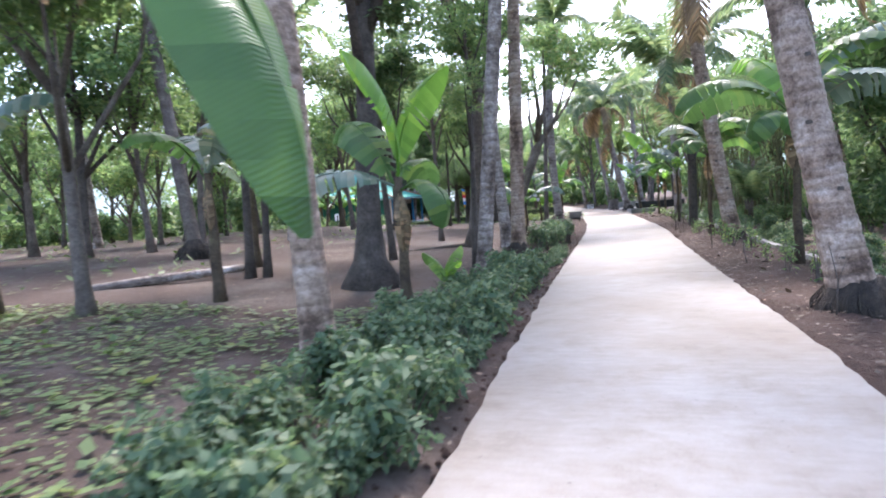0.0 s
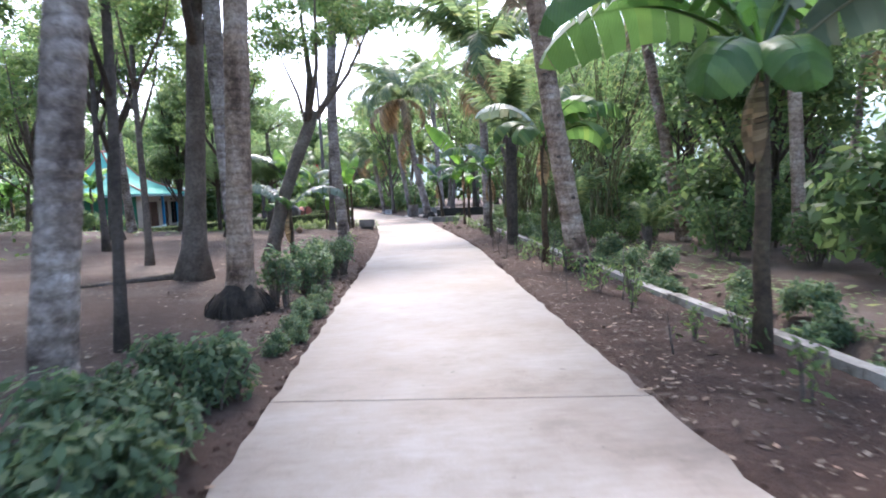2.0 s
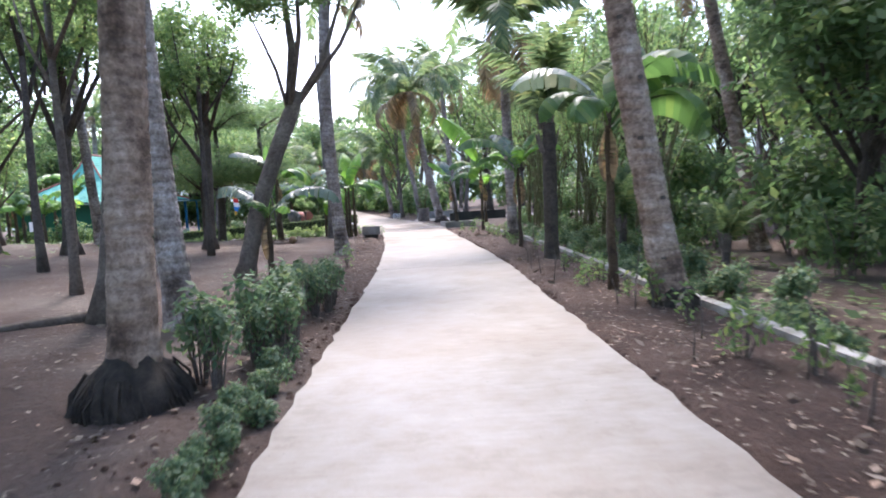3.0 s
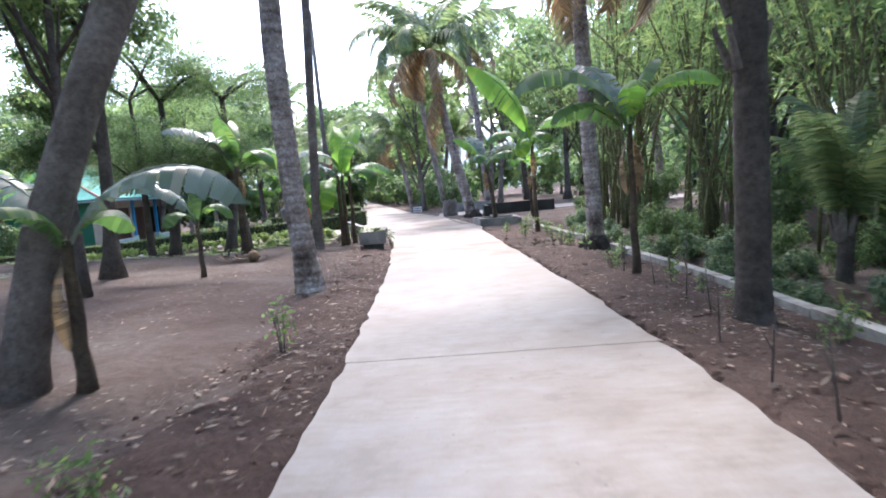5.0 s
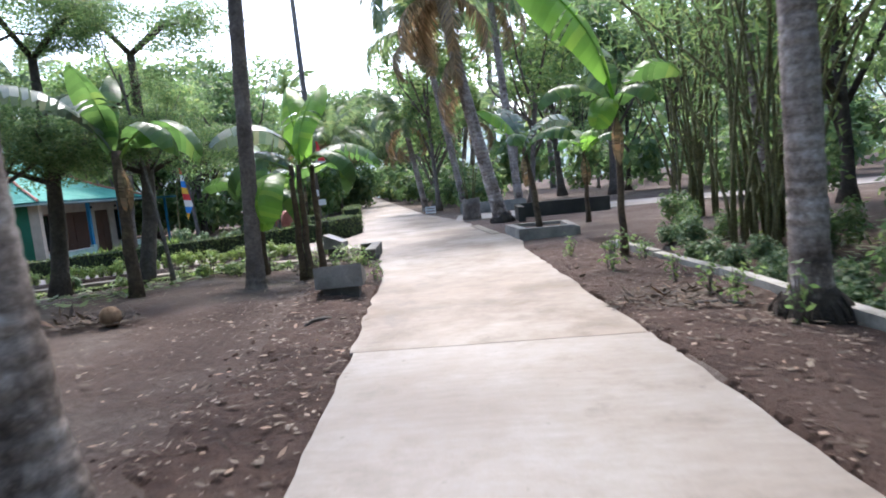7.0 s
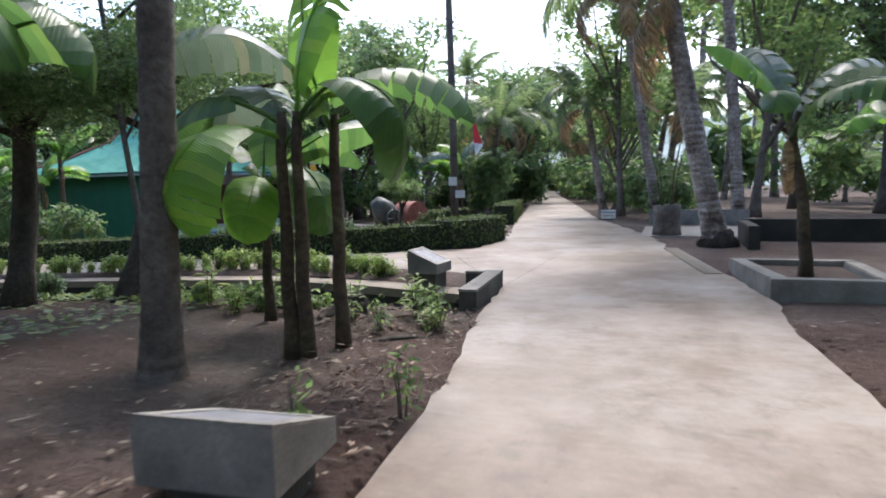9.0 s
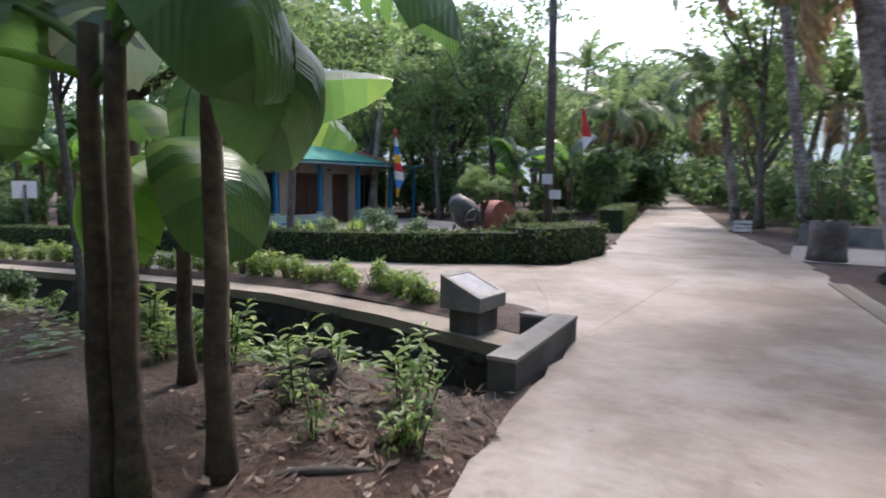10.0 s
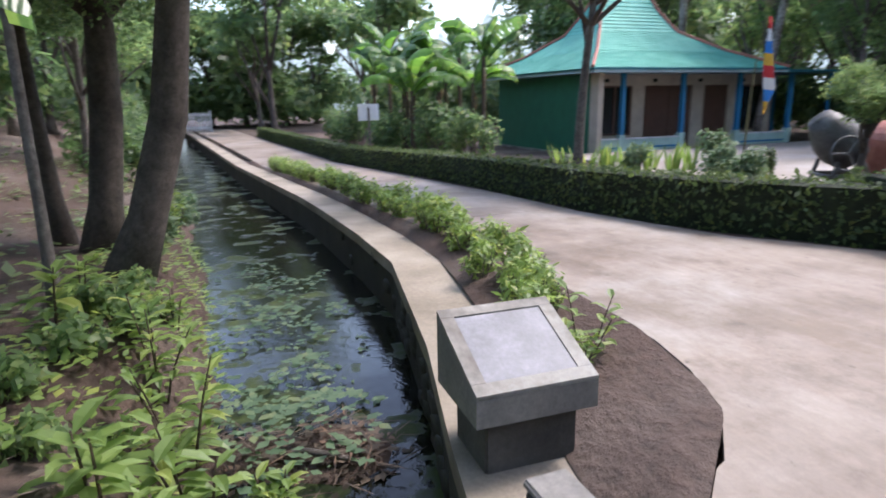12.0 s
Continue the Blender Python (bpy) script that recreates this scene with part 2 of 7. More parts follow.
# ---- geometry helpers ----
class Geo:
    """Collects vertices and faces."""

    def __init__(self):
        self.v, self.f = [], []

    def add(self, verts, faces):
        k = len(self.v)
        self.v.extend([tuple(p) for p in verts])
        self.f.extend([tuple(i + k for i in q) for q in faces])
        return self

    def tube(self, pts, radii, sides=10, cap=True):
        pts = [Vector(p) for p in pts]
        k, n = len(self.v), len(pts)
        side = None
        for i, p in enumerate(pts):
            d = (pts[min(i + 1, n - 1)] - pts[max(i - 1, 0)]).normalized()
            if side is None:
                side = d.orthogonal().normalized()
            side = (side - d * side.dot(d)).normalized()
            up = d.cross(side)
            for j in range(sides):
                a = 2 * math.pi * j / sides
                self.v.append(tuple(p + (side * math.cos(a) + up * math.sin(a)) * radii[i]))
        for i in range(n - 1):
            for j in range(sides):
                a, b = k + i * sides + j, k + i * sides + (j + 1) % sides
                self.f.append((a, b, b + sides, a + sides))
        if cap:
            self.f.append(tuple(k + (n - 1) * sides + j for j in range(sides)))
            self.f.append(tuple(k + j for j in reversed(range(sides))))
        return self

    def box(self, x0, y0, z0, x1, y1, z1, bev=0.0):
        bm = bmesh.new()
        bmesh.ops.create_cube(bm, size=1)
        for v in bm.verts:
            v.co = Vector((x0 if v.co.x < 0 else x1, y0 if v.co.y < 0 else y1, z0 if v.co.z < 0 else z1))
        if bev:
            bmesh.ops.bevel(bm, geom=bm.edges[:], offset=bev, segments=2, affect="EDGES")
        bm.verts.index_update()
        self.add([v.co for v in bm.verts], [[v.index for v in q.verts] for q in bm.faces])
        bm.free()
        return self

    def mesh(self, name, mat, smooth=False):
        me = bpy.data.meshes.new(name)
        me.from_pydata(self.v, [], self.f)
        me.materials.append(mat)
        if smooth:
            me.shade_smooth()
        me.update()
        return me


def thing(name, label, category, at=(0, 0, 0), group="", kind="", turn=0.0):
    ob = new(name)
    ob.matrix_basis = pose(*at, 0, 0, turn)
    return tagged(ob, label, category, group, kind)


def part(name, geo, mat, parent, label="", smooth=False):
    me = geo if isinstance(geo, bpy.types.Mesh) else geo.mesh(name, mat, smooth)
    ob = new(name, me)
    ob.parent = parent
    if label:
        ob["label"] = label
    return ob


def single(name, geo, mat, label, category, kind="", smooth=False, group=""):
    return tagged(new(name, geo.mesh(name, mat, smooth)), label, category, group, kind)


def leaf_quads(points, normals, size, rng, aspect=0.45, vary=0.4):
    """Leaves as bent rhombs: base, side, tip, side."""
    n = len(points)
    axis = rng.normal(size=(n, 3))
    axis[:, 2] -= 0.35
    nrm = normals + rng.normal(scale=0.6, size=(n, 3))
    nrm /= np.linalg.norm(nrm, axis=1)[:, None] + 1e-9
    axis -= nrm * np.sum(axis * nrm, axis=1)[:, None]
    axis /= np.linalg.norm(axis, axis=1)[:, None] + 1e-9
    side = np.cross(nrm, axis)
    s = (size * (1 + vary * rng.uniform(-1, 1, n)))[:, None]
    mid = points + axis * s * 0.45
    v = np.stack([points, mid + side * s * aspect * 0.5 - nrm * s * 0.07, points + axis * s - nrm * s * 0.12, mid - side * s * aspect * 0.5 - nrm * s * 0.07], axis=1)
    return v.reshape(-1, 3), np.arange(4 * n).reshape(n, 4)


def quads_mesh(name, v, f, mat):
    me = bpy.data.meshes.new(name)
    me.vertices.add(len(v))
    me.vertices.foreach_set("co", np.asarray(v, dtype=np.float32).ravel())
    me.loops.add(f.size)
    me.loops.foreach_set("vertex_index", f.astype(np.int32).ravel())
    me.polygons.add(len(f))
    me.polygons.foreach_set("loop_start", np.arange(0, f.size, f.shape[1], dtype=np.int32))
    me.materials.append(mat)
    me.update(calc_edges=True)
    me.validate()
    return me


def blob_points(rng, blobs, per):
    """Points thrown into soft ellipsoids, denser towards their shells."""
    pts, nrm = [], []
    for c, r in blobs:
        d = rng.normal(size=(per, 3))
        d /= np.linalg.norm(d, axis=1)[:, None]
        q = rng.uniform(0.25, 1.0, per) ** 0.5
        pts.append(np.array(c) + d * q[:, None] * np.array(r))
        nrm.append(d)
    return np.concatenate(pts), np.concatenate(nrm)


# ---- the lie of the land ----
def smooth01(a):
    a = min(1.0, max(0.0, a))
    return a * a * (3 - 2 * a)


def lie(x, y):
    """The height of the ground before roads and ditches are cut in."""
    b = smooth01((y - 12.4) / 3.0)
    up = min(0.5, 0.045 * max(0.0, -1.4 - x))
    down = -min(0.5, 0.04 * max(0.0, -4.0 - x))
    right = -min(0.22, 0.07 * max(0.0, x - 1.7)) * (1 - b)
    return up * (1 - b) + down * b + right


def along(rows, s):
    """The second number of rows at s, in straight lines between them."""
    return float(np.interp(s, [r[0] for r in rows], [r[1] for r in rows]))


ROAD_L = [(-16, -0.05), (-9.6, -0.15), (-5.8, -0.28), (0, -0.41), (4.8, -0.49), (6.6, -0.57), (9.8, -0.76), (11.7, -0.95), (14, -1.15), (15.5, -1.47), (16.9, -1.62), (17.6, -2.0), (19.6, -3.1), (21.9, -2.9), (26.5, -3.85), (39.5, -6.3), (80, -13.9), (140, -24)]
ROAD_R = [(-16, 1.9), (-8.3, 1.79), (-4.5, 1.69), (0.2, 1.57), (4.7, 1.5), (6.4, 1.42), (7.5, 1.36), (8.3, 1.26), (9.6, 1.18), (11.2, 1.05), (14.7, 0.78), (15.7, 0.7), (16.5, 0.76), (18.3, 0.48), (20.4, -0.03), (22.6, -0.35), (25.8, -1.18), (28.5, -1.95), (40, -4.2), (80, -12.3), (140, -22)]
SIDE_N = [(-40, 16.0), (-18, 17.5), (-10, 17.85), (-4.65, 17.95), (-3.74, 17.97), (-2.98, 17.93), (-2.43, 17.78), (-2.16, 17.64), (-1.9, 17.3)]
SIDE_F = [(-40, 18.0), (-15.6, 19.4), (-7.7, 19.65), (-5.9, 19.58), (-4.2, 19.8), (-3.4, 20.3), (-1.9, 20.3)]
WALL = [(-40, 15.5), (-17.8, 17.0), (-9.7, 17.42), (-8.1, 17.44), (-6.1, 17.42), (-4.9, 17.36), (-3.3, 17.04), (-2.54, 16.84), (-1.84, 16.68)]
BANK = [(-40, 13.6), (-17, 15.1), (-9.7, 15.6), (-6.0, 15.75), (-4.5, 15.75), (-3.0, 15.6), (-1.7, 15.5)]
KERB = [(-16, 3.15), (-4.46, 3.0), (-3.1, 3.0), (0.07, 2.87), (1.45, 2.85), (3.0, 2.72), (6.9, 2.68), (8.2, 2.62), (10.0, 2.44), (11.6, 2.34), (12.6, 2.25), (13.5, 2.06), (15.1, 1.78), (16.1, 1.62)]


def ground_z(x, y):
    z = lie(x, y) - 0.02 + 0.012 * noise.noise((x * 1.7, y * 1.7, 0)) + 0.02 * noise.noise((x * 0.5, y * 0.5, 4))
    if along(ROAD_L, y) < x < along(ROAD_R, y):
        z = min(z, -0.07)
    elif x < -1.9 and along(SIDE_N, x) < y < along(SIDE_F, x):
        z = lie(x, y) - 0.08
    elif x < -1.75 and y < 25:
        w, b = along(WALL, x), along(BANK, x)
        if w + 0.2 <= y < along(SIDE_N, x):
            z = lie(x, y) - 0.1
        elif y < w + 0.2:
            cut = smooth01((y - b + 0.22 * noise.noise((x * 1.1, 3.0, 0))) / 0.5)
            z -= (0.62 - 0.16 * smooth01((x + 3.9) / 0.6) + 0.2 * noise.noise((x * 1.9, y * 2.5, 6))) * cut * smooth01((-1.6 - x) / 0.3)
    e = min(abs(x - along(ROAD_L, y)), abs(x - along(ROAD_R, y)))
    if -12 < y < 15.5 and 0.04 < e < 1.0 and not along(ROAD_L, y) < x < along(ROAD_R, y):
        heap = smooth01((e - 0.04) / 0.3) * (1 - smooth01((e - 0.55) / 0.45))
        dug = 1.0 if x < 0 and y > 3.5 else 0.45
        z += heap * dug * (0.03 + 0.06 * max(0.0, noise.noise((x * 1.6, y * 1.1, 11))) + 0.035 * noise.noise((x * 4.2, y * 4.2, 12)))
    if y < 16 and x > 1.6:
        k = along(KERB, y)
        d = x - k
        if d > 0.1:
            z -= 0.3 * smooth01((d - 0.1) / 0.2) * (1 - smooth01((d - 0.6) / 0.5))
        elif d > -0.8:
            z += 0.01
    return z


def axis_lines(lo, hi, step, far):
    a = list(np.arange(lo, hi + 1e-6, step))
    d, g = step, 1.25
    left, right = [lo], [hi]
    while right[-1] < far:
        d *= g
        right.append(right[-1] + d)
        left.append(left[-1] - d)
    return sorted(left[1:]) + a + right[1:]


def build_ground():
    xs, ys = axis_lines(-10, 5, 0.16, 900), axis_lines(-13, 25, 0.16, 900)
    v = [(x, y, ground_z(x, y) if abs(x) < 60 and -40 < y < 130 else lie(x, y) - 0.05) for y in ys for x in xs]
    nx = len(xs)
    f = [(j * nx + i, j * nx + i + 1, (j + 1) * nx + i + 1, (j + 1) * nx + i) for j in range(len(ys) - 1) for i in range(nx - 1)]
    g = Geo()
    g.v, g.f = v, f
    single("ground", g, M_SOIL, "bare brown earth under the trees, with a cut ditch", "ground", "structure", smooth=True)


build_ground()


def build_verges():
    """Freshly dug red-brown earth between the road and the kerb, and along the other edge."""
    for name, y0, y1, side, label in (("verge", -12.0, 15.9, 1, "dug red-brown earth between road and kerb"), ("verge", 3.2, 15.2, -1, "ridge of dug red-brown earth beside the road")):
        g = Geo()
        rows, cols = int((y1 - y0) / 0.1), 12
        for i in range(rows + 1):
            y = y0 + (y1 - y0) * i / rows
            a = along(ROAD_R, y) - 0.03 if side > 0 else along(ROAD_L, y) + 0.03
            b = along(KERB, y) - 0.01 if side > 0 else a - 0.75 - 0.45 * noise.noise((0.0, y * 0.9, 21)) - 0.2 * noise.noise((0.0, y * 3.1, 22))
            for j in range(cols + 1):
                x = a + (b - a) * j / cols
                lump = 0.016 * noise.noise((x * 7, y * 7, 23)) + 0.012 * noise.noise((x * 17, y * 17, 24))
                rim = (j < cols if side < 0 else True) and 0 < i < rows
                g.v.append((x, y, ground_z(x, y) + (0.016 + lump * min(1.0, j / 2) if rim else -0.02)))
        n = cols + 1
        for i in range(rows):
            for j in range(cols):
                q = (i * n + j, i * n + j + 1, (i + 1) * n + j + 1, (i + 1) * n + j)
                g.f.append(q if side > 0 else tuple(reversed(q)))
        single(name, g, M_DUG, label, "soil", "structure", smooth=True)


build_verges()


def strip(g, left, right, z_top, thick, n):
    """A slab between two rows of points."""
    k = len(g.v)
    for a, b, z in zip(left, right, z_top):
        g.v.extend([(a[0], a[1], z), (b[0], b[1], z), (b[0], b[1], z - thick), (a[0], a[1], z - thick)])
    for i in range(n - 1):
        q = k + 4 * i
        g.f.extend([(q, q + 1, q + 5, q + 4), (q + 1, q + 2, q + 6, q + 5), (q + 3, q, q + 4, q + 7), (q + 2, q + 3, q + 7, q + 6)])
    e = k + 4 * (n - 1)
    g.f.extend([(k + 3, k + 2, k + 1, k), (e, e + 1, e + 2, e + 3)])


def build_roads():
    road = thing("road", "pale concrete garden road cast in slabs", "road", kind="structure")
    rng = random.Random(3)
    joints = [(-16, -16), (-3.42, -3.62), (5.26, 5.25), (10.42, 10.37), (22.3, 22.6), (29, 29.4), (38, 38.5), (52, 52.5), (75, 75.5), (98, 98)]
    for (a0, a1), (b0, b1) in zip(joints, joints[1:]):
        n = max(4, int((b0 - a0) / 0.18)) if b0 < 40 else 40
        left, right, zz = [], [], []
        for i in range(n):
            s = i / (n - 1)
            yl, yr = a0 + 0.006 + (b0 - a0 - 0.012) * s, a1 + 0.006 + (b1 - a1 - 0.012) * s
            w = 0.03 if yl < 20 else 0.08
            left.append((along(ROAD_L, yl) + rng.uniform(-w, w) * 0.7, yl))
            right.append((along(ROAD_R, yr) + rng.uniform(-w, w) * 0.7, yr))
            zz.append(0.0)
        g = Geo()
        strip(g, left, right, zz, 0.06, n)
        part("slab", g, M_ROAD if a0 < 10 else M_ROAD_OLD, road)
    side = thing("road", "pale concrete side road along the hedge", "road", kind="structure")
    cuts = [-40, -24, -16, -10.5, -6.2, -2.0]
    for a, b in zip(cuts, cuts[1:]):
        n = max(6, int((b - a) / 0.25))
        left, right, zz = [], [], []
        for i in range(n):
            x = a + 0.005 + (b - a - 0.01) * i / (n - 1)
            left.append((x, along(SIDE_F, x)))
            right.append((x, along(SIDE_N, x) + rng.uniform(-0.02, 0.02)))
            zz.append(lie(x, along(SIDE_N, x)) - 0.004)
        g = Geo()
        strip(g, left, right, zz, 0.06, n)
        part("slab", g, M_ROAD_OLD, side)
    # a paved branch that leaves to the right beyond the palm
    g = Geo()
    xs = [-0.6 + 0.6 * i for i in range(40)]
    strip(g, [(x, 25.6 + 0.02 * x) for x in xs], [(x, 23.0 + 0.02 * x) for x in xs], [-0.006] * 40, 0.06, 40)
    g2 = Geo()
    strip(g2, [(-3.2, 20.3), (-1.55, 20.3)], [(-2.02, 17.42), (-1.62, 16.95)], [0.002, 0.002], 0.05, 2)
    part("slab", g2, M_ROAD_OLD, side)
    br = thing("road", "paved concrete branch between low walls", "road", kind="structure")
    part("slab", g, M_ROAD, br)


build_roads()


# ---- built things along the way ----
def wall_run(g, pts, width, z0, z1, side=1):
    """A low wall along pts, width to one side, between heights given per point."""
    n = len(pts)
    left, right = [], []
    for i, p in enumerate(pts):
        a, b = Vector(pts[max(i - 1, 0)]), Vector(pts[min(i + 1, n - 1)])
        d = (b - a).normalized()
        q = Vector(p) + Vector((-d.y, d.x)) * width * side
        left.append(tuple(q))
        right.append(tuple(p))
    k = len(g.v)
    for i in range(n):
        g.v.extend([(*left[i], z1[i]), (*right[i], z1[i]), (*right[i], z0[i]), (*left[i], z0[i])])
    for i in range(n - 1):
        q = k + 4 * i
        g.f.extend([(q, q + 1, q + 5, q + 4), (q + 1, q + 2, q + 6, q + 5), (q + 3, q, q + 4, q + 7), (q + 2, q + 3, q + 7, q + 6)])
    e = k + 4 * (n - 1)
    g.f.extend([(k + 3, k + 2, k + 1, k), (e, e + 1, e + 2, e + 3)])


def build_kerb():
    kerb = thing("kerb", "low whitewashed concrete kerb, worn and stained", "kerb", kind="structure")
    ys = np.arange(-15, 16.2, 1.3)
    rng = random.Random(5)
    for a, b in zip(ys, ys[1:]):
        pts = [(along(KERB, a + 0.008 + (b - a - 0.016) * s / 4), a + 0.008 + (b - a - 0.016) * s / 4) for s in range(5)]
        h = 0.09 + rng.uniform(-0.012, 0.012)
        g = Geo()
        wall_run(g, pts, 0.11, [lie(*p) - 0.2 for p in pts], [lie(*p) + h - 0.02 for p in pts], -1)
        part("kerb_stone", g, M_KERB, kerb)


def build_ditch():
    wall = thing("ditch_wall", "dark retaining wall of a ditch with a pale concrete ledge", "wall", kind="structure")
    pts = [p for p in WALL]
    g = Geo()
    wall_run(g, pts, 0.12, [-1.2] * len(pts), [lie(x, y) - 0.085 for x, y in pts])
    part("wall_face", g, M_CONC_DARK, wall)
    g = Geo()
    inner = [(x, y - 0.012) for x, y in pts]
    wall_run(g, inner, 0.36, [lie(x, y) - 0.15 for x, y in pts], [lie(x, y) - 0.06 for x, y in pts])
    part("ledge", g, M_LEDGE, wall)
    rng = random.Random(12)
    for i in range(46):  # stones showing in the wall face
        s = rng.uniform(-4.2, -1.95) if i < 36 else rng.uniform(-7, -4.2)
        z = rng.uniform(-0.44, -0.15)
        bm = bmesh.new()
        bmesh.ops.create_icosphere(bm, subdivisions=1, radius=1)
        for v in bm.verts:
            v.co = Vector((v.co.x * 0.09, v.co.y * 0.012, v.co.z * 0.06)) * rng.uniform(0.8, 1.25)
        bm.verts.index_update()
        q = Geo().add([v.co for v in bm.verts], [[v.index for v in p.verts] for p in bm.faces])
        bm.free()
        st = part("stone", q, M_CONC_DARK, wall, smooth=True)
        st.location = (s, along(WALL, s) - 0.002, z + lie(s, 16.5))
    water = Geo()
    xs = [-39.5 + 0.5 * i for i in range(76)] + [-1.8]
    for x in xs:
        water.v.extend([(x, along(BANK, x) + 0.1, -0.49 + lie(x, 16)), (x, along(WALL, x) + 0.05, -0.49 + lie(x, 16))])
    for i in range(len(xs) - 1):
        water.f.append((2 * i, 2 * i + 2, 2 * i + 3, 2 * i + 1))
    single("water", water, M_WATER, "dark shallow ditch water with floating weed", "water", "structure")
    # parapet of the culvert, a hooked low wall beside the road
    par = thing("parapet", "low grey cement parapet with a hooked end over the ditch", "wall", kind="structure")
    line = [(-1.555, 15.79), (-1.585, 16.35), (-1.625, 16.9)]
    g = Geo()
    wall_run(g, line, 0.15, [-0.7] * 3, [0.136, 0.142, 0.146])
    # side colour holds painted shade; the thin cap is added to keep the top pale
    part("parapet_wall", g, M_CONC_DAMP_SHADE, par, "weathered cement side darkened with painted shade")
    g = Geo()
    wall_run(g, [(x + 0.004, y + (0.004 if i else -0.004)) for i, (x, y) in enumerate(line)], 0.158, [0.137, 0.143, 0.147], [0.158, 0.164, 0.168])
    part("parapet_cap", g, M_CONC, par)
    part("parapet_return", Geo().box(-1.98, 16.79, -0.1, -1.785, 16.9, 0.138, 0.008), M_CONC_DAMP_SHADE, par)
    part("parapet_cap", Geo().box(-1.984, 16.786, 0.139, -1.79, 16.904, 0.162, 0.006), M_CONC, par)
    # soil bed between ledge and road
    bed = Geo()
    xs = [-18 + 0.4 * i for i in range(36)] + [-3.9 + 0.05 * i for i in range(44)]
    for x in xs:
        w, e = along(WALL, x) + 0.33, min(along(SIDE_N, x) - 0.01, 17.415 - 1.175 * (x + 2.02))
        for k in range(9):
            q = k / 8
            y = w + (e - w) * q
            z = -0.055 + 0.06 * q + 0.03 * math.sin(math.pi * q)
            rough = 0.022 * noise.noise((x * 4, y * 4, 1)) + 0.016 * noise.noise((x * 11, y * 11, 5))
            bed.v.append((x, max(y, w), lie(x, y) + z + rough * math.sin(math.pi * q)))
    for i in range(len(xs) - 1):
        for j in range(8):
            a = 9 * i + j
            bed.f.append((a, a + 9, a + 10, a + 1))
    single("flower_bed", bed, M_SOIL, "narrow bed of raked brown soil by the side road", "soil", "structure", smooth=True)
    # planter walls on the other end of the culvert
    pl = thing("planter_wall", "low cement planter wall at the road's edge", "wall", kind="structure")
    for a in ((0.72, 16.72, -0.1, 1.66, 16.86, 0.17), (1.62, 16.862, -0.1, 1.76, 18.4, 0.13)):
        part("planter_side", Geo().box(*a, 0.01), M_CONC, pl)
    g = Geo()
    wall_run(g, [(0.72, 16.862), (0.62, 17.8), (0.56, 18.5)], 0.14, [-0.1] * 3, [0.17, 0.15, 0.13], -1)
    part("planter_side", g, M_CONC, pl)
    part("planter_side", Geo().box(0.56, 18.502, -0.1, 1.76, 18.62, 0.12, 0.01), M_CONC, pl)
    fill = Geo().box(0.84, 16.87, -0.1, 1.61, 18.49, 0.06, 0.0)
    part("planter_soil", fill, M_SOIL, pl, "damp brown soil")
    dk = thing("basin_wall", "dark low basin wall under the trees", "wall", kind="structure")
    part("basin_side", Geo().box(1.0, 22.3, -0.1, 3.4, 22.5, 0.34, 0.012), M_CONC_DARK, dk)
    part("basin_side", Geo().box(0.98, 20.8, -0.1, 1.14, 22.298, 0.33, 0.012), M_CONC_DARK, dk)
    lw = thing("low_wall", "grey low garden wall behind the stump planter", "wall", kind="structure")
    part("wall_panel", Geo().box(-0.55, 26.4, -0.1, 1.6, 26.56, 0.32, 0.012), M_CONC, lw)
    # brick edging beside the road
    ed = thing("brick_edging", "row of pale bricks edging the bare soil", "edging", kind="structure")
    g = Geo().box(-0.05, -0.1, -0.06, 0.05, 0.1, 0.012, 0.006)
    me = g.mesh("brick", M_LEDGE)
    for i in range(24):
        s = i / 23
        ob = new("brick", me)
        ob.parent = ed
        ob.matrix_basis = pose(0.36 - 0.42 * s, 18.2 + 2.5 * s, 0.0, 0, 0, 100)


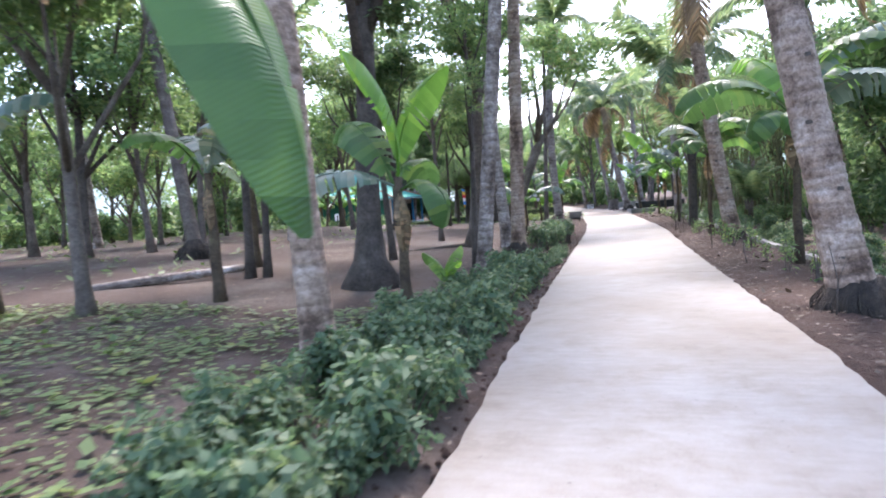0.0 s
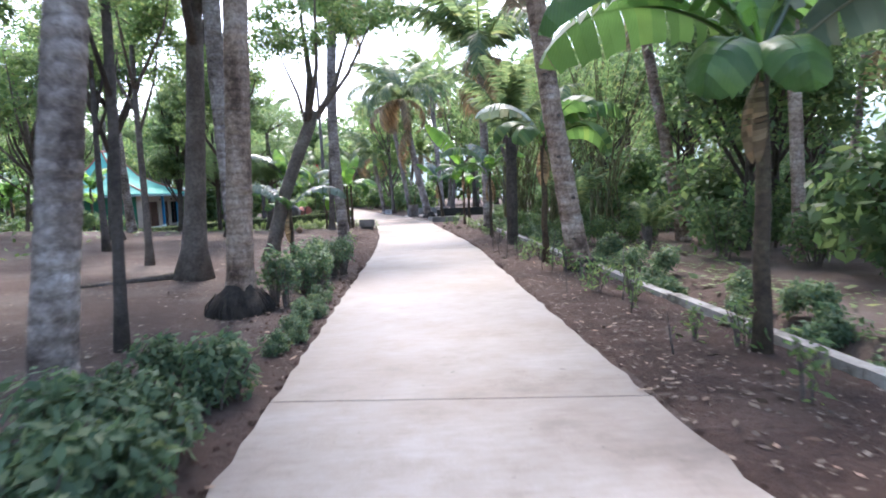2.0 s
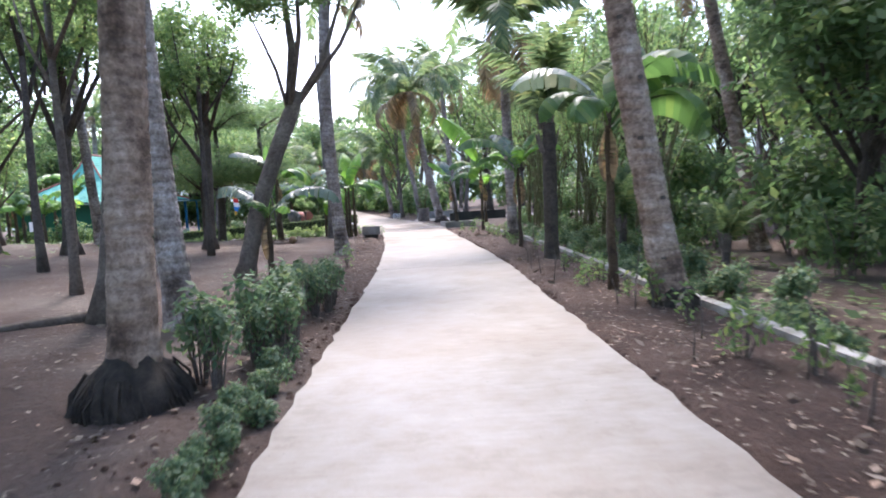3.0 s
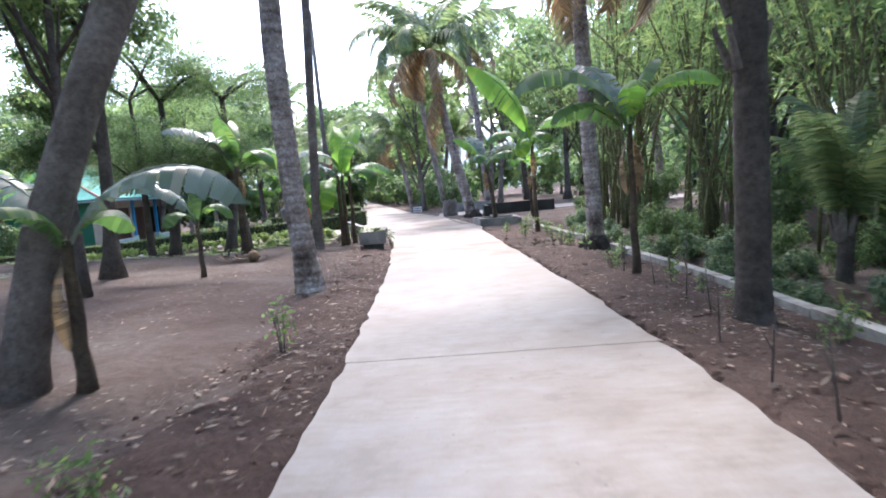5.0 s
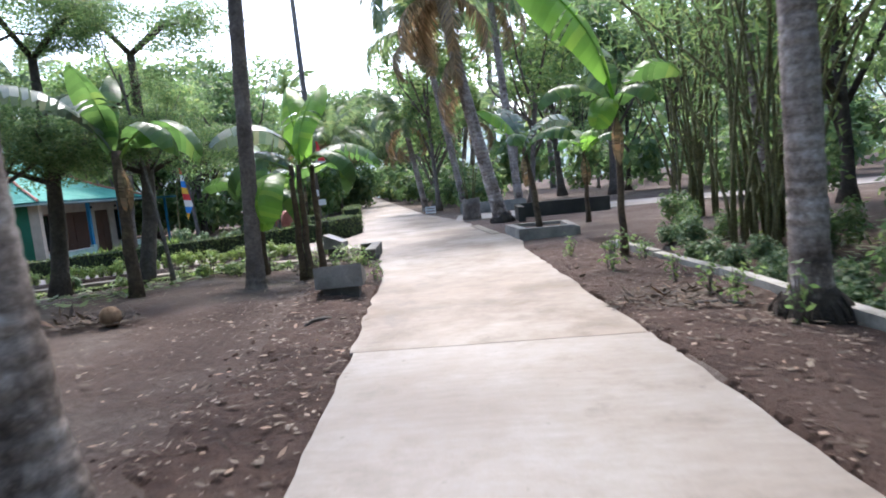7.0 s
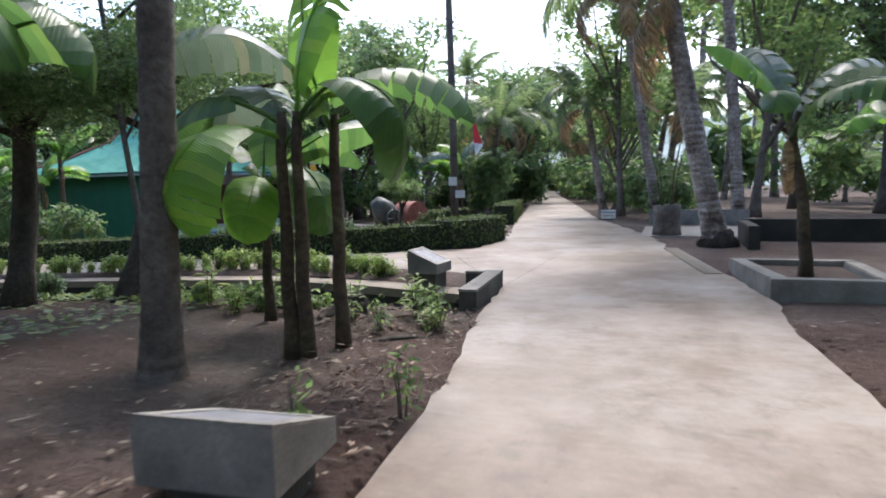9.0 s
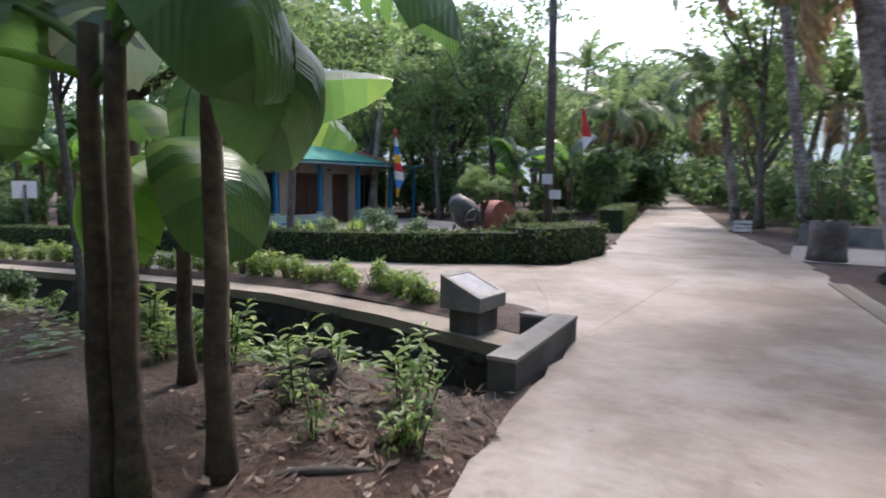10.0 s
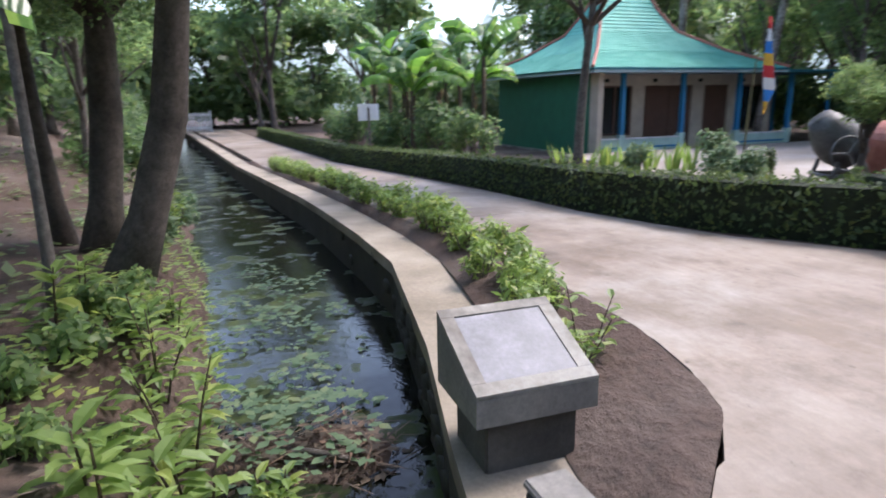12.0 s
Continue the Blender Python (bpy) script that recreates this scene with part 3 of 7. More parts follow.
def lectern(x, y, z, turn, label):
    """A cement stand: plinth, overhanging block with a sloping top, sunk plate. It faces its own +x."""
    ob = thing("stone_lectern", label, "lectern", (x, y, z), "cement lecterns", turn=turn)
    # plinth takes the colour with shade painted in, below the overhanging block
    part("plinth", Geo().box(-0.115, -0.15, -0.08, 0.125, 0.15, 0.175, 0.006), M_CONC_DAMP_SHADE, ob, "stained cement plinth darkened with painted shade")
    g = Geo()
    w, d, lo, hi, zb = 0.195, 0.165, 0.268, 0.412, 0.176
    prof = [(-d, zb), (d, zb), (d, lo), (-d, hi)]
    n = len(prof)
    g.v = [(px, -w, pz) for px, pz in prof] + [(px, w, pz) for px, pz in prof]
    g.f = [tuple(range(n)), tuple(reversed(range(n, 2 * n)))] + [(i + n, (i + 1) % n + n, (i + 1) % n, i) for i in range(n)]
    part("block", g, M_CONC, ob)
    top = lambda px: (lo + hi) / 2 + (lo - hi) / (2 * d) * px
    rim = Geo()
    for a in ((-d, -w, -d + 0.035, w), (d - 0.04, -w, d, w), (-d + 0.036, -w, d - 0.041, -w + 0.045), (-d + 0.036, w - 0.045, d - 0.041, w)):
        k = len(rim.v)
        for up in (0.008, -0.005):
            rim.v.extend([(a[0], a[1], top(a[0]) + up), (a[2], a[1], top(a[2]) + up), (a[2], a[3], top(a[2]) + up), (a[0], a[3], top(a[0]) + up)])
        rim.f.extend([(k, k + 1, k + 2, k + 3), (k, k + 4, k + 5, k + 1), (k + 1, k + 5, k + 6, k + 2), (k + 2, k + 6, k + 7, k + 3), (k + 3, k + 7, k + 4, k)])
    part("rim", rim, M_KERB, ob, "pale cement rim")
    pl = Geo()
    a, b = d - 0.037, w - 0.047
    pl.v = [(-a, -b, top(-a) + 0.004), (a, -b, top(a) + 0.004), (a, b, top(a) + 0.004), (-a, b, top(-a) + 0.004)]
    pl.f = [(0, 1, 2, 3)]
    part("plate", pl, M_PLATE, ob, "smooth grey stone plate")
    return ob


M_PLATE = rough_mat("plate_stone", [(0.35, (0.14, 0.14, 0.15)), (0.6, (0.22, 0.22, 0.24)), (0.75, (0.29, 0.29, 0.31))], 7, 60, 0.55, 0.2, 0.003)
M_GREEN = plain("green_paint", (0.015, 0.15, 0.085), 0.6)
M_CREAM = plain("cream_wall", (0.52, 0.43, 0.34), 0.85)
M_TILE_ROOF = rough_mat("green_tile", [(0.3, (0.085, 0.36, 0.27)), (0.7, (0.16, 0.5, 0.39))], 2.0, 30, 0.7, 0.3, 0.01)
M_TEAL = plain("teal_paint", (0.02, 0.16, 0.19), 0.55)
M_FASCIA = plain("pale_fascia", (0.45, 0.6, 0.62), 0.6)
M_WOOD = plain("brown_wood", (0.11, 0.05, 0.032), 0.5)
M_BLUE = plain("blue_paint", (0.02, 0.2, 0.38), 0.5)
M_MINT = plain("mint_paint", (0.45, 0.62, 0.55), 0.7)
M_RIDGE = plain("ridge_red", (0.38, 0.13, 0.09), 0.7)
M_GLASS_DARK = plain("dark_pane", (0.02, 0.022, 0.025), 0.15)
M_WHITE = plain("white_paint", (0.75, 0.75, 0.73), 0.6)
M_RED = plain("red_cloth", (0.6, 0.035, 0.04), 0.8)
M_FLAG_BLUE = plain("blue_cloth", (0.03, 0.22, 0.6), 0.8)
M_FLAG_YEL = plain("yellow_cloth", (0.75, 0.42, 0.04), 0.8)
M_RUST = rough_mat("rusty_red", [(0.35, (0.26, 0.06, 0.035)), (0.65, (0.42, 0.15, 0.1))], 6, 50, 0.6, 0.3, 0.004)
M_STEEL = rough_mat("cement_steel", [(0.35, (0.07, 0.07, 0.072)), (0.7, (0.19, 0.19, 0.185))], 6, 50, 0.55, 0.3, 0.004, metal=0.3)
M_HUSK = rough_mat("coconut_husk", [(0.35, (0.13, 0.075, 0.04)), (0.65, (0.27, 0.17, 0.1))], 14, 70, 0.9, 0.8, 0.01)
M_BLACK = plain("black_rubber_and_shade", (0.02, 0.02, 0.02), 0.8)
M_POLE = bark_mat("wood_pole", [(0.3, (0.1, 0.085, 0.075)), (0.7, (0.2, 0.18, 0.16))], 0, 4)


def build_house():
    """A small hall with a two-slope hipped roof; its front runs along its own +x, the porch at y = 0."""
    L, D, E, Z0 = 7.0, 5.2, 2.12, -0.54
    LR = 5.54  # the length under the tall roof; a flat canopy covers the rest
    HD = E - 0.3
    house = thing("house", "cream and green village hall with a green tiled two-slope roof", "house", (-14.5, 25.6, Z0), turn=90.0)
    # own axes: x along the front, y into the house
    part("floor_slab", Geo().box(-0.1, -0.35, -0.4, L + 1.2, D, 0.06), M_CONC, house)
    g = Geo().box(0, 0.0, 0.06, 0.12, D, E)
    part("side_wall", g, M_GREEN, house, "dark green painted side wall")
    part("side_wall", Geo().box(L - 0.12, 0.9, 0.06, L, D, E), M_CREAM, house)
    part("back_wall", Geo().box(0.12, D - 0.12, 0.06, L - 0.12, D, E), M_CREAM, house)
    # recessed front wall with openings
    y0, y1 = 0.55, 0.67
    xs = [0.12, 0.62, 1.72, 2.15, 3.8, 4.25, 5.15, 5.55, 6.6, L - 0.12]
    for i in range(0, len(xs) - 1, 2):
        part("wall_pier", Geo().box(xs[i], y0, 0.06, xs[i + 1], y1, E), M_CREAM, house)
    for a, b, kind in ((0.62, 1.72, "w"), (2.15, 3.8, "d"), (4.25, 5.15, "d"), (5.55, 6.6, "w")):
        part("wall_head", Geo().box(a, y0, HD, b, y1, E), M_CREAM, house)
        if kind == "w":
            part("wall_sill", Geo().box(a, y0, 0.06, b, y1, 0.5), M_CREAM, house)
            w = part("window", Geo().box(a, y0 + 0.05, 0.5, b, y0 + 0.07, HD), M_GLASS_DARK, house, "dark window pane")
            fr = Geo()
            for q in ((a, 0.5, a + 0.05, HD), (b - 0.05, 0.5, b, HD), ((a + b) / 2 - 0.025, 0.5, (a + b) / 2 + 0.025, HD), (a + 0.05, HD - 0.05, b - 0.05, HD), (a + 0.05, 0.5, b - 0.05, 0.55)):
                fr.box(q[0], y0 + 0.015, q[1], q[2], y0 + 0.048, q[3])
            part("window_frame", fr, M_WOOD, w, "brown wooden frame")
        else:
            d = part("door", Geo().box(a, y0 + 0.05, 0.06, b, y0 + 0.09, HD), M_WOOD, house, "brown double door")
            pn = Geo()
            m = (a + b) / 2
            for q in ((a + 0.06, m - 0.04), (m + 0.04, b - 0.06)):
                pn.box(q[0], y0 + 0.03, 0.16, q[1], y0 + 0.048, 0.62)
                pn.box(q[0], y0 + 0.03, 0.72, q[1], y0 + 0.048, HD - 0.1)
            part("door_panel", pn, M_WOOD, d)
    for i in range(4):  # vents over the openings
        part("vent", Geo().box(0.8 + 1.6 * i, y0 - 0.012, HD + 0.09, 0.94 + 1.6 * i, y0 - 0.002, HD + 0.18), M_GLASS_DARK, house, "small dark vent")
    # porch: columns and parapet
    for x in (0.06, 0.88, 2.84, 4.83, 6.8):
        if x > 0.1:
            c = part("column", Geo().box(x - 0.055, -0.2, 0.56, x + 0.055, -0.09, E), M_BLUE, house, "blue painted porch column")
            part("column_base", Geo().box(x - 0.085, -0.23, 0.06, x + 0.085, -0.06, 0.56), M_MINT, c)
    for a, b in ((0.14, 0.79), (0.97, 2.75), (4.92, 6.71)):
        p = part("porch_parapet", Geo().box(a, -0.19, 0.06, b, -0.1, 0.44), M_MINT, house, "pale mint porch parapet")
        part("parapet_cap", Geo().box(a - 0.01, -0.21, 0.442, b + 0.01, -0.08, 0.475), M_WHITE, p)
        part("stripe", Geo().box(a + 0.06, -0.196, 0.2, b - 0.06, -0.192, 0.25), M_BLUE, p)
    part("corner_post", Geo().box(-0.02, -0.36, 0.06, 0.13, -0.004, E), M_CREAM, house)
    # fascia and roof: rings of corners from the eaves to the ridge
    ov = 0.42
    for z0, z1, out, mt, lb in ((E, E + 0.06, 0.0, M_FASCIA, "pale fascia board"), (E + 0.062, E + 0.12, 0.03, M_TEAL, "dark teal eaves board")):
        part("fascia", Geo().box(-ov - out, -ov - 0.3 - out, z0, LR + ov, -ov - 0.25, z1), mt, house, lb)
        part("fascia", Geo().box(-ov - out, -ov - 0.248, z0, -ov + 0.05, D + ov, z1), mt, house, lb)
    part("soffit", Geo().box(-ov + 0.052, -ov - 0.248, E + 0.02, LR + ov, D + ov, E + 0.05), M_FASCIA, house)
    cn = part("canopy", Geo().box(LR + ov + 0.004, -ov - 0.3, E + 0.0, L + 1.5, D * 0.6, E + 0.07, 0.01), M_TEAL, house, "flat teal-edged porch canopy")
    for y in (-0.3, 1.6):
        part("canopy_post", Geo().box(L + 1.2, y, 0.06, L + 1.28, y + 0.08, E - 0.002), M_BLUE, cn)
    cx, cy = LR / 2, D / 2
    rings = [(LR / 2 + ov + 0.05, D / 2 + ov + 0.3, E + 0.1), (2.2, 2.0, E + 0.62), (1.38, 0.9, E + 1.22), (1.02, 0.42, E + 1.85), (0.8, 0.05, E + 2.5)]
    sections = []
    for (a0, b0, z0), (a1, b1, z1) in zip(rings, rings[1:]):
        sections.append(((a0, b0, z0), (a1, b1, z1)))
    roof = new("roof")
    roof.parent = house
    roof["label"] = "green glazed tile roof with red ridges"
    for s in range(4):
        t = Geo()
        for (a0, b0, z0), (a1, b1, z1) in sections:
            c0 = [(-a0, -b0), (a0, -b0), (a0, b0), (-a0, b0)]
            c1 = [(-a1, -b1), (a1, -b1), (a1, b1), (-a1, b1)]
            p, q, r, u = Vector((*c0[s], z0)), Vector((*c0[(s + 1) % 4], z0)), Vector((*c1[(s + 1) % 4], z1)), Vector((*c1[s], z1))
            rows = max(2, int((u - p).length / 0.13))
            nrm = (q - p).cross(u - p).normalized()
            off = Vector((cx, cy, 0))
            if not t.v:
                t.v.extend([tuple(p + off), tuple(q + off)])
            for i in range(rows):  # each course laps over the one below
                v0, v1 = p.lerp(u, i / rows), q.lerp(r, i / rows)
                v2, v3 = q.lerp(r, (i + 1) / rows), p.lerp(u, (i + 1) / rows)
                k = len(t.v)
                t.v.extend([tuple(v0 + off + nrm * 0.018), tuple(v1 + off + nrm * 0.018), tuple(v3 + off), tuple(v2 + off)])
                t.f.extend([(k - 2, k - 1, k + 1, k), (k, k + 1, k + 3, k + 2)])
        part("roof_slope", t, M_TILE_ROOF, roof)
    for sx, sy in ((-1, -1), (1, -1), (1, 1), (-1, 1)):
        pts = [(cx + sx * a, cy + sy * b, z + 0.04) for a, b, z in rings]
        part("hip_ridge", Geo().tube(pts, [0.045] * len(pts), 8), M_RIDGE, roof, "faded red ridge tiles")
    part("top_ridge", Geo().tube([(cx - 0.81, cy, E + 2.55), (cx + 0.81, cy, E + 2.55)], [0.06, 0.06], 8), M_RIDGE, roof, "faded red ridge tiles")
    # forecourt
    g = Geo()
    g.v = [(-13.9, 24.4, -0.36), (-6.3, 22.0, -0.075), (-5.2, 25.6, -0.03), (-13.9, 33.2, -0.36), (-13.9, 24.4, -0.6), (-6.3, 22.0, -0.3), (-5.2, 25.6, -0.3), (-13.9, 33.2, -0.6)]
    g.f = [(0, 1, 2, 3), (0, 4, 5, 1), (1, 5, 6, 2), (2, 6, 7, 3), (3, 7, 4, 0)]
    single("forecourt", g, M_ROAD, "pale concrete forecourt of the hall", "pavement", "structure")


def mixer_drum_profile():
    return [(-0.30, 0.06), (-0.27, 0.17), (-0.12, 0.235), (0.05, 0.235), (0.2, 0.17), (0.3, 0.125), (0.3, 0.105), (0.2, 0.15), (0.0, 0.2)]


def build_mixer():
    m = thing("cement_mixer", "old grey and rusty red cement mixer on wheels", "cement mixer", (-5.63, 23.25, lie(-5.63, 23.25)), turn=244)
    m.scale = (1.08, 1.08, 1.08)
    axis = Vector((0.68, 0.0, 0.73)).normalized()
    g = Geo()
    prof = mixer_drum_profile()
    c = Vector((0.36, 0, 0.52))
    g.tube([c + axis * a for a, r in prof], [r for a, r in prof], 20, cap=False)
    drum = part("drum", g, M_STEEL, m, "grey cement-crusted drum", smooth=True)
    # black disc added across the mouth in place of the shade inside
    part("drum_mouth_shade", Geo().tube([c + axis * 0.2, c + axis * 0.215], [0.135, 0.13], 20), M_BLACK, drum, "black disc for the shade inside the drum")
    part("drum_band", Geo().tube([c + axis * -0.06, c + axis * 0.0], [0.243, 0.243], 20, cap=False), M_STEEL, drum)
    g = Geo()
    n = 12
    k = 0
    for y in (-0.24, 0.24):
        for i in range(n + 1):
            a = math.pi * i / n
            g.v.append((-0.3 + 0.27 * math.cos(a), y, 0.44 + 0.27 * math.sin(a)))
        g.v.extend([(-0.57, y, 0.16), (-0.03, y, 0.16)])
    h = n + 3
    ring = [*range(n + 1), n + 1, n + 2]
    g.f = [tuple(ring), tuple(h + i for i in reversed(ring))] + [(ring[i], ring[(i + 1) % h], ring[(i + 1) % h] + h, ring[i] + h) for i in range(h)]
    part("engine_cover", g, M_RUST, m, "rusty red engine cover")
    fr = Geo()
    for y in (-0.2, 0.2):
        fr.tube([(-0.55, y, 0.15), (0.5, y, 0.15)], [0.025, 0.025], 6)
        fr.tube([(0.1, y, 0.15), (0.3, y, 0.55)], [0.022, 0.022], 6)
        fr.tube([(0.5, y, 0.0), (0.42, y, 0.3)], [0.022, 0.022], 6)
    fr.tube([(0.5, -0.2, 0.15), (0.5, 0.2, 0.15)], [0.02, 0.02], 6)
    part("chassis", fr, M_STEEL, m)
    for y in (-0.3, 0.3):
        w = part("wheel", Geo().tube([(-0.35, y - 0.035, 0.14), (-0.35, y + 0.035, 0.14)], [0.14, 0.14], 18), M_BLACK, m)
        part("rim", Geo().tube([(-0.35, y - 0.04, 0.14), (-0.35, y + 0.04, 0.14)], [0.07, 0.07], 12), M_RUST, w)
    g = Geo()
    ring = [(0.42 + 0.17 * math.cos(2 * math.pi * i / 20), 0.36, 0.4 + 0.17 * math.sin(2 * math.pi * i / 20)) for i in range(21)]
    g.tube(ring, [0.014] * 21, 5)
    for i in range(3):
        a = 2 * math.pi * i / 3
        g.tube([(0.42, 0.36, 0.4), (0.42 + 0.17 * math.cos(a), 0.36, 0.4 + 0.17 * math.sin(a))], [0.012, 0.012], 5)
    part("tilt_wheel", g, M_STEEL, m, "dark iron hand wheel")


def flag_pole(x, y, h, bands, lean, label, drop):
    """A bamboo pole that bends over, with a narrow banner in coloured bands."""
    p = thing("flag", label, "flag", (x, y, lie(x, y)))
    pts = [(lean * (s / 10) ** 3, 0.0, h * s / 10) for s in range(11)]
    part("flag_pole", Geo().tube(pts, [0.022 - 0.0014 * s for s in range(11)], 7), M_BAMBOO, p, smooth=True)
    top = Vector(pts[-1])
    n = len(bands)
    for i, mt in enumerate(bands):
        g = Geo()
        for j in range(5):
            s = (i + j / 4) / n
            w = 0.07 + 0.3 * min(s, 1.0) if s < 0.72 else 0.286 * (1 - (s - 0.72) / 0.3)
            z = top.z - drop * s
            wob = 0.03 * math.sin(7 * s + 1)
            x0 = top.x + lean * 0.35 * s
            g.v.extend([(x0, wob, z), (x0 + w * 0.5, wob + 0.03, z - 0.02), (x0 + w, wob * 0.3 - 0.02, z - 0.03)])
        for j in range(4):
            for q in range(2):
                a = 3 * j + q
                g.f.append((a, a + 1, a + 4, a + 3))
        part("banner_band", g, mt, p, smooth=True)


def build_small_things():
    lectern(-2.445, 17.01, -0.06, -2, "grey cement lectern with a sunk plate on the ditch ledge")
    lectern(-1.36, 12.6, -0.03, 96, "grey cement lectern at the road's dirt edge").scale = (1.25, 1.22, 0.92)
    # stump planter
    pot = thing("stump_planter", "brown cut log used as a plant pot", "planter", (-0.14, 23.35, 0))
    g = Geo().tube([(0, 0, -0.03), (0, 0, 0.1), (0.01, 0, 0.35), (0, 0, 0.56), (0, 0, 0.5)], [0.27, 0.25, 0.235, 0.25, 0.2], 16)
    part("log", g, M_BARK, pot, smooth=True)
    rng = random.Random(9)
    for i in range(5):
        a = rng.uniform(0, 6.28)
        part("cane", Geo().tube([(0.08 * math.cos(a), 0.08 * math.sin(a), 0.45), (0.2 * math.cos(a), 0.2 * math.sin(a), 1.2), (0.4 * math.cos(a), 0.4 * math.sin(a), 1.9)], [0.018, 0.014, 0.006], 6), M_BAMBOO, pot, smooth=True)
    # white crate
    cr = thing("white_crate", "small white slatted crate on the verge", "crate", (-1.7, 28.7, 0))
    cr.scale = (0.75, 0.75, 0.6)
    for z in (0.04, 0.2, 0.36):
        for a in ((-0.25, -0.2, 0.25, -0.18), (-0.25, 0.18, 0.25, 0.2), (-0.25, -0.178, -0.23, 0.178), (0.23, -0.178, 0.25, 0.178)):
            part("slat", Geo().box(a[0], a[1], z - 0.03, a[2], a[3], z + 0.04), M_WHITE, cr)
    for x in (-0.225, 0.205):
        for y in (-0.176, 0.156):
            part("post", Geo().box(x, y, -0.02, x + 0.02, y + 0.02, 0.4), M_WHITE, cr)
    # pole with signs
    po = thing("utility_pole", "weathered wooden pole with two small notices", "pole", (-4.42, 23.5, 0))
    part("pole", Geo().tube([(0, 0, -0.1), (0.0, 0, 2.5), (-0.06, 0, 7.5)], [0.085, 0.078, 0.06], 12), M_POLE, po, smooth=True)
    part("notice", Geo().box(-0.09, -0.105, 1.02, 0.09, -0.085, 1.2), M_WHITE, po, "small white notice")
    part("notice", Geo().box(0.06, -0.12, 0.76, 0.27, -0.1, 0.92), M_WHITE, po, "small white notice")
    flag_pole(-9.55, 25.6, 2.55, [M_RED, M_WHITE, M_FLAG_BLUE, M_FLAG_YEL, M_RED, M_WHITE, M_FLAG_BLUE, M_FLAG_YEL], 0.22, "tall bent pole with a banner in red white blue and yellow", 1.65)
    flag_pole(-5.9, 29.0, 3.1, [M_RED, M_RED, M_WHITE], 0.18, "red and white banner on a bamboo pole", 1.1)
    # fallen log and leafless cuttings
    lg = thing("fallen_log", "pale barkless log lying on the soil", "log", (-6.1, -4.0, lie(-6.1, -4.0) + 0.04), turn=48)
    lg.scale = (1.5, 1.2, 1.2)
    part("log_trunk", Geo().tube([(-0.75, 0, 0), (-0.2, 0.03, 0.02), (0.3, 0.0, 0.03), (0.75, -0.03, 0.05)], [0.05, 0.06, 0.055, 0.045], 10), M_PALM, lg, smooth=True)
    st = thing("stump", "dark rotting stump on the ditch bank", "stump", (-2.45, 15.3, lie(-2.45, 15.3) - 0.05))
    g = Geo().tube([(0, 0, 0), (0.0, 0, 0.06), (0.02, 0.01, 0.14), (0.03, 0.0, 0.2), (0.03, 0, 0.18)], [0.34, 0.2, 0.13, 0.1, 0.06], 14)
    g.v = [(x * (1 + 0.5 * noise.noise((x * 7, y * 7, z * 9))), y * (1 + 0.5 * noise.noise((x * 7, y * 7, z * 9 + 4))), z + 0.05 * noise.noise((x * 9, y * 9, z))) for x, y, z in g.v]
    part("stump_wood", g, M_ROOT, st, smooth=True)
    # heap of husks with a coconut
    hp = thing("coconut", "brown dry coconut on a heap of husks", "coconut", (-3.3, 11.75, lie(-3.3, 11.75) + 0.06))
    part("husk", Geo().tube([(0, 0, -0.09), (0, 0, -0.07), (0, 0, -0.02), (0, 0, 0.04), (0, 0, 0.085), (0, 0, 0.1)], [0.02, 0.065, 0.095, 0.09, 0.055, 0.01], 14), M_HUSK, hp, smooth=True)


build_kerb()
build_ditch()
build_house()
build_mixer()
build_small_things()


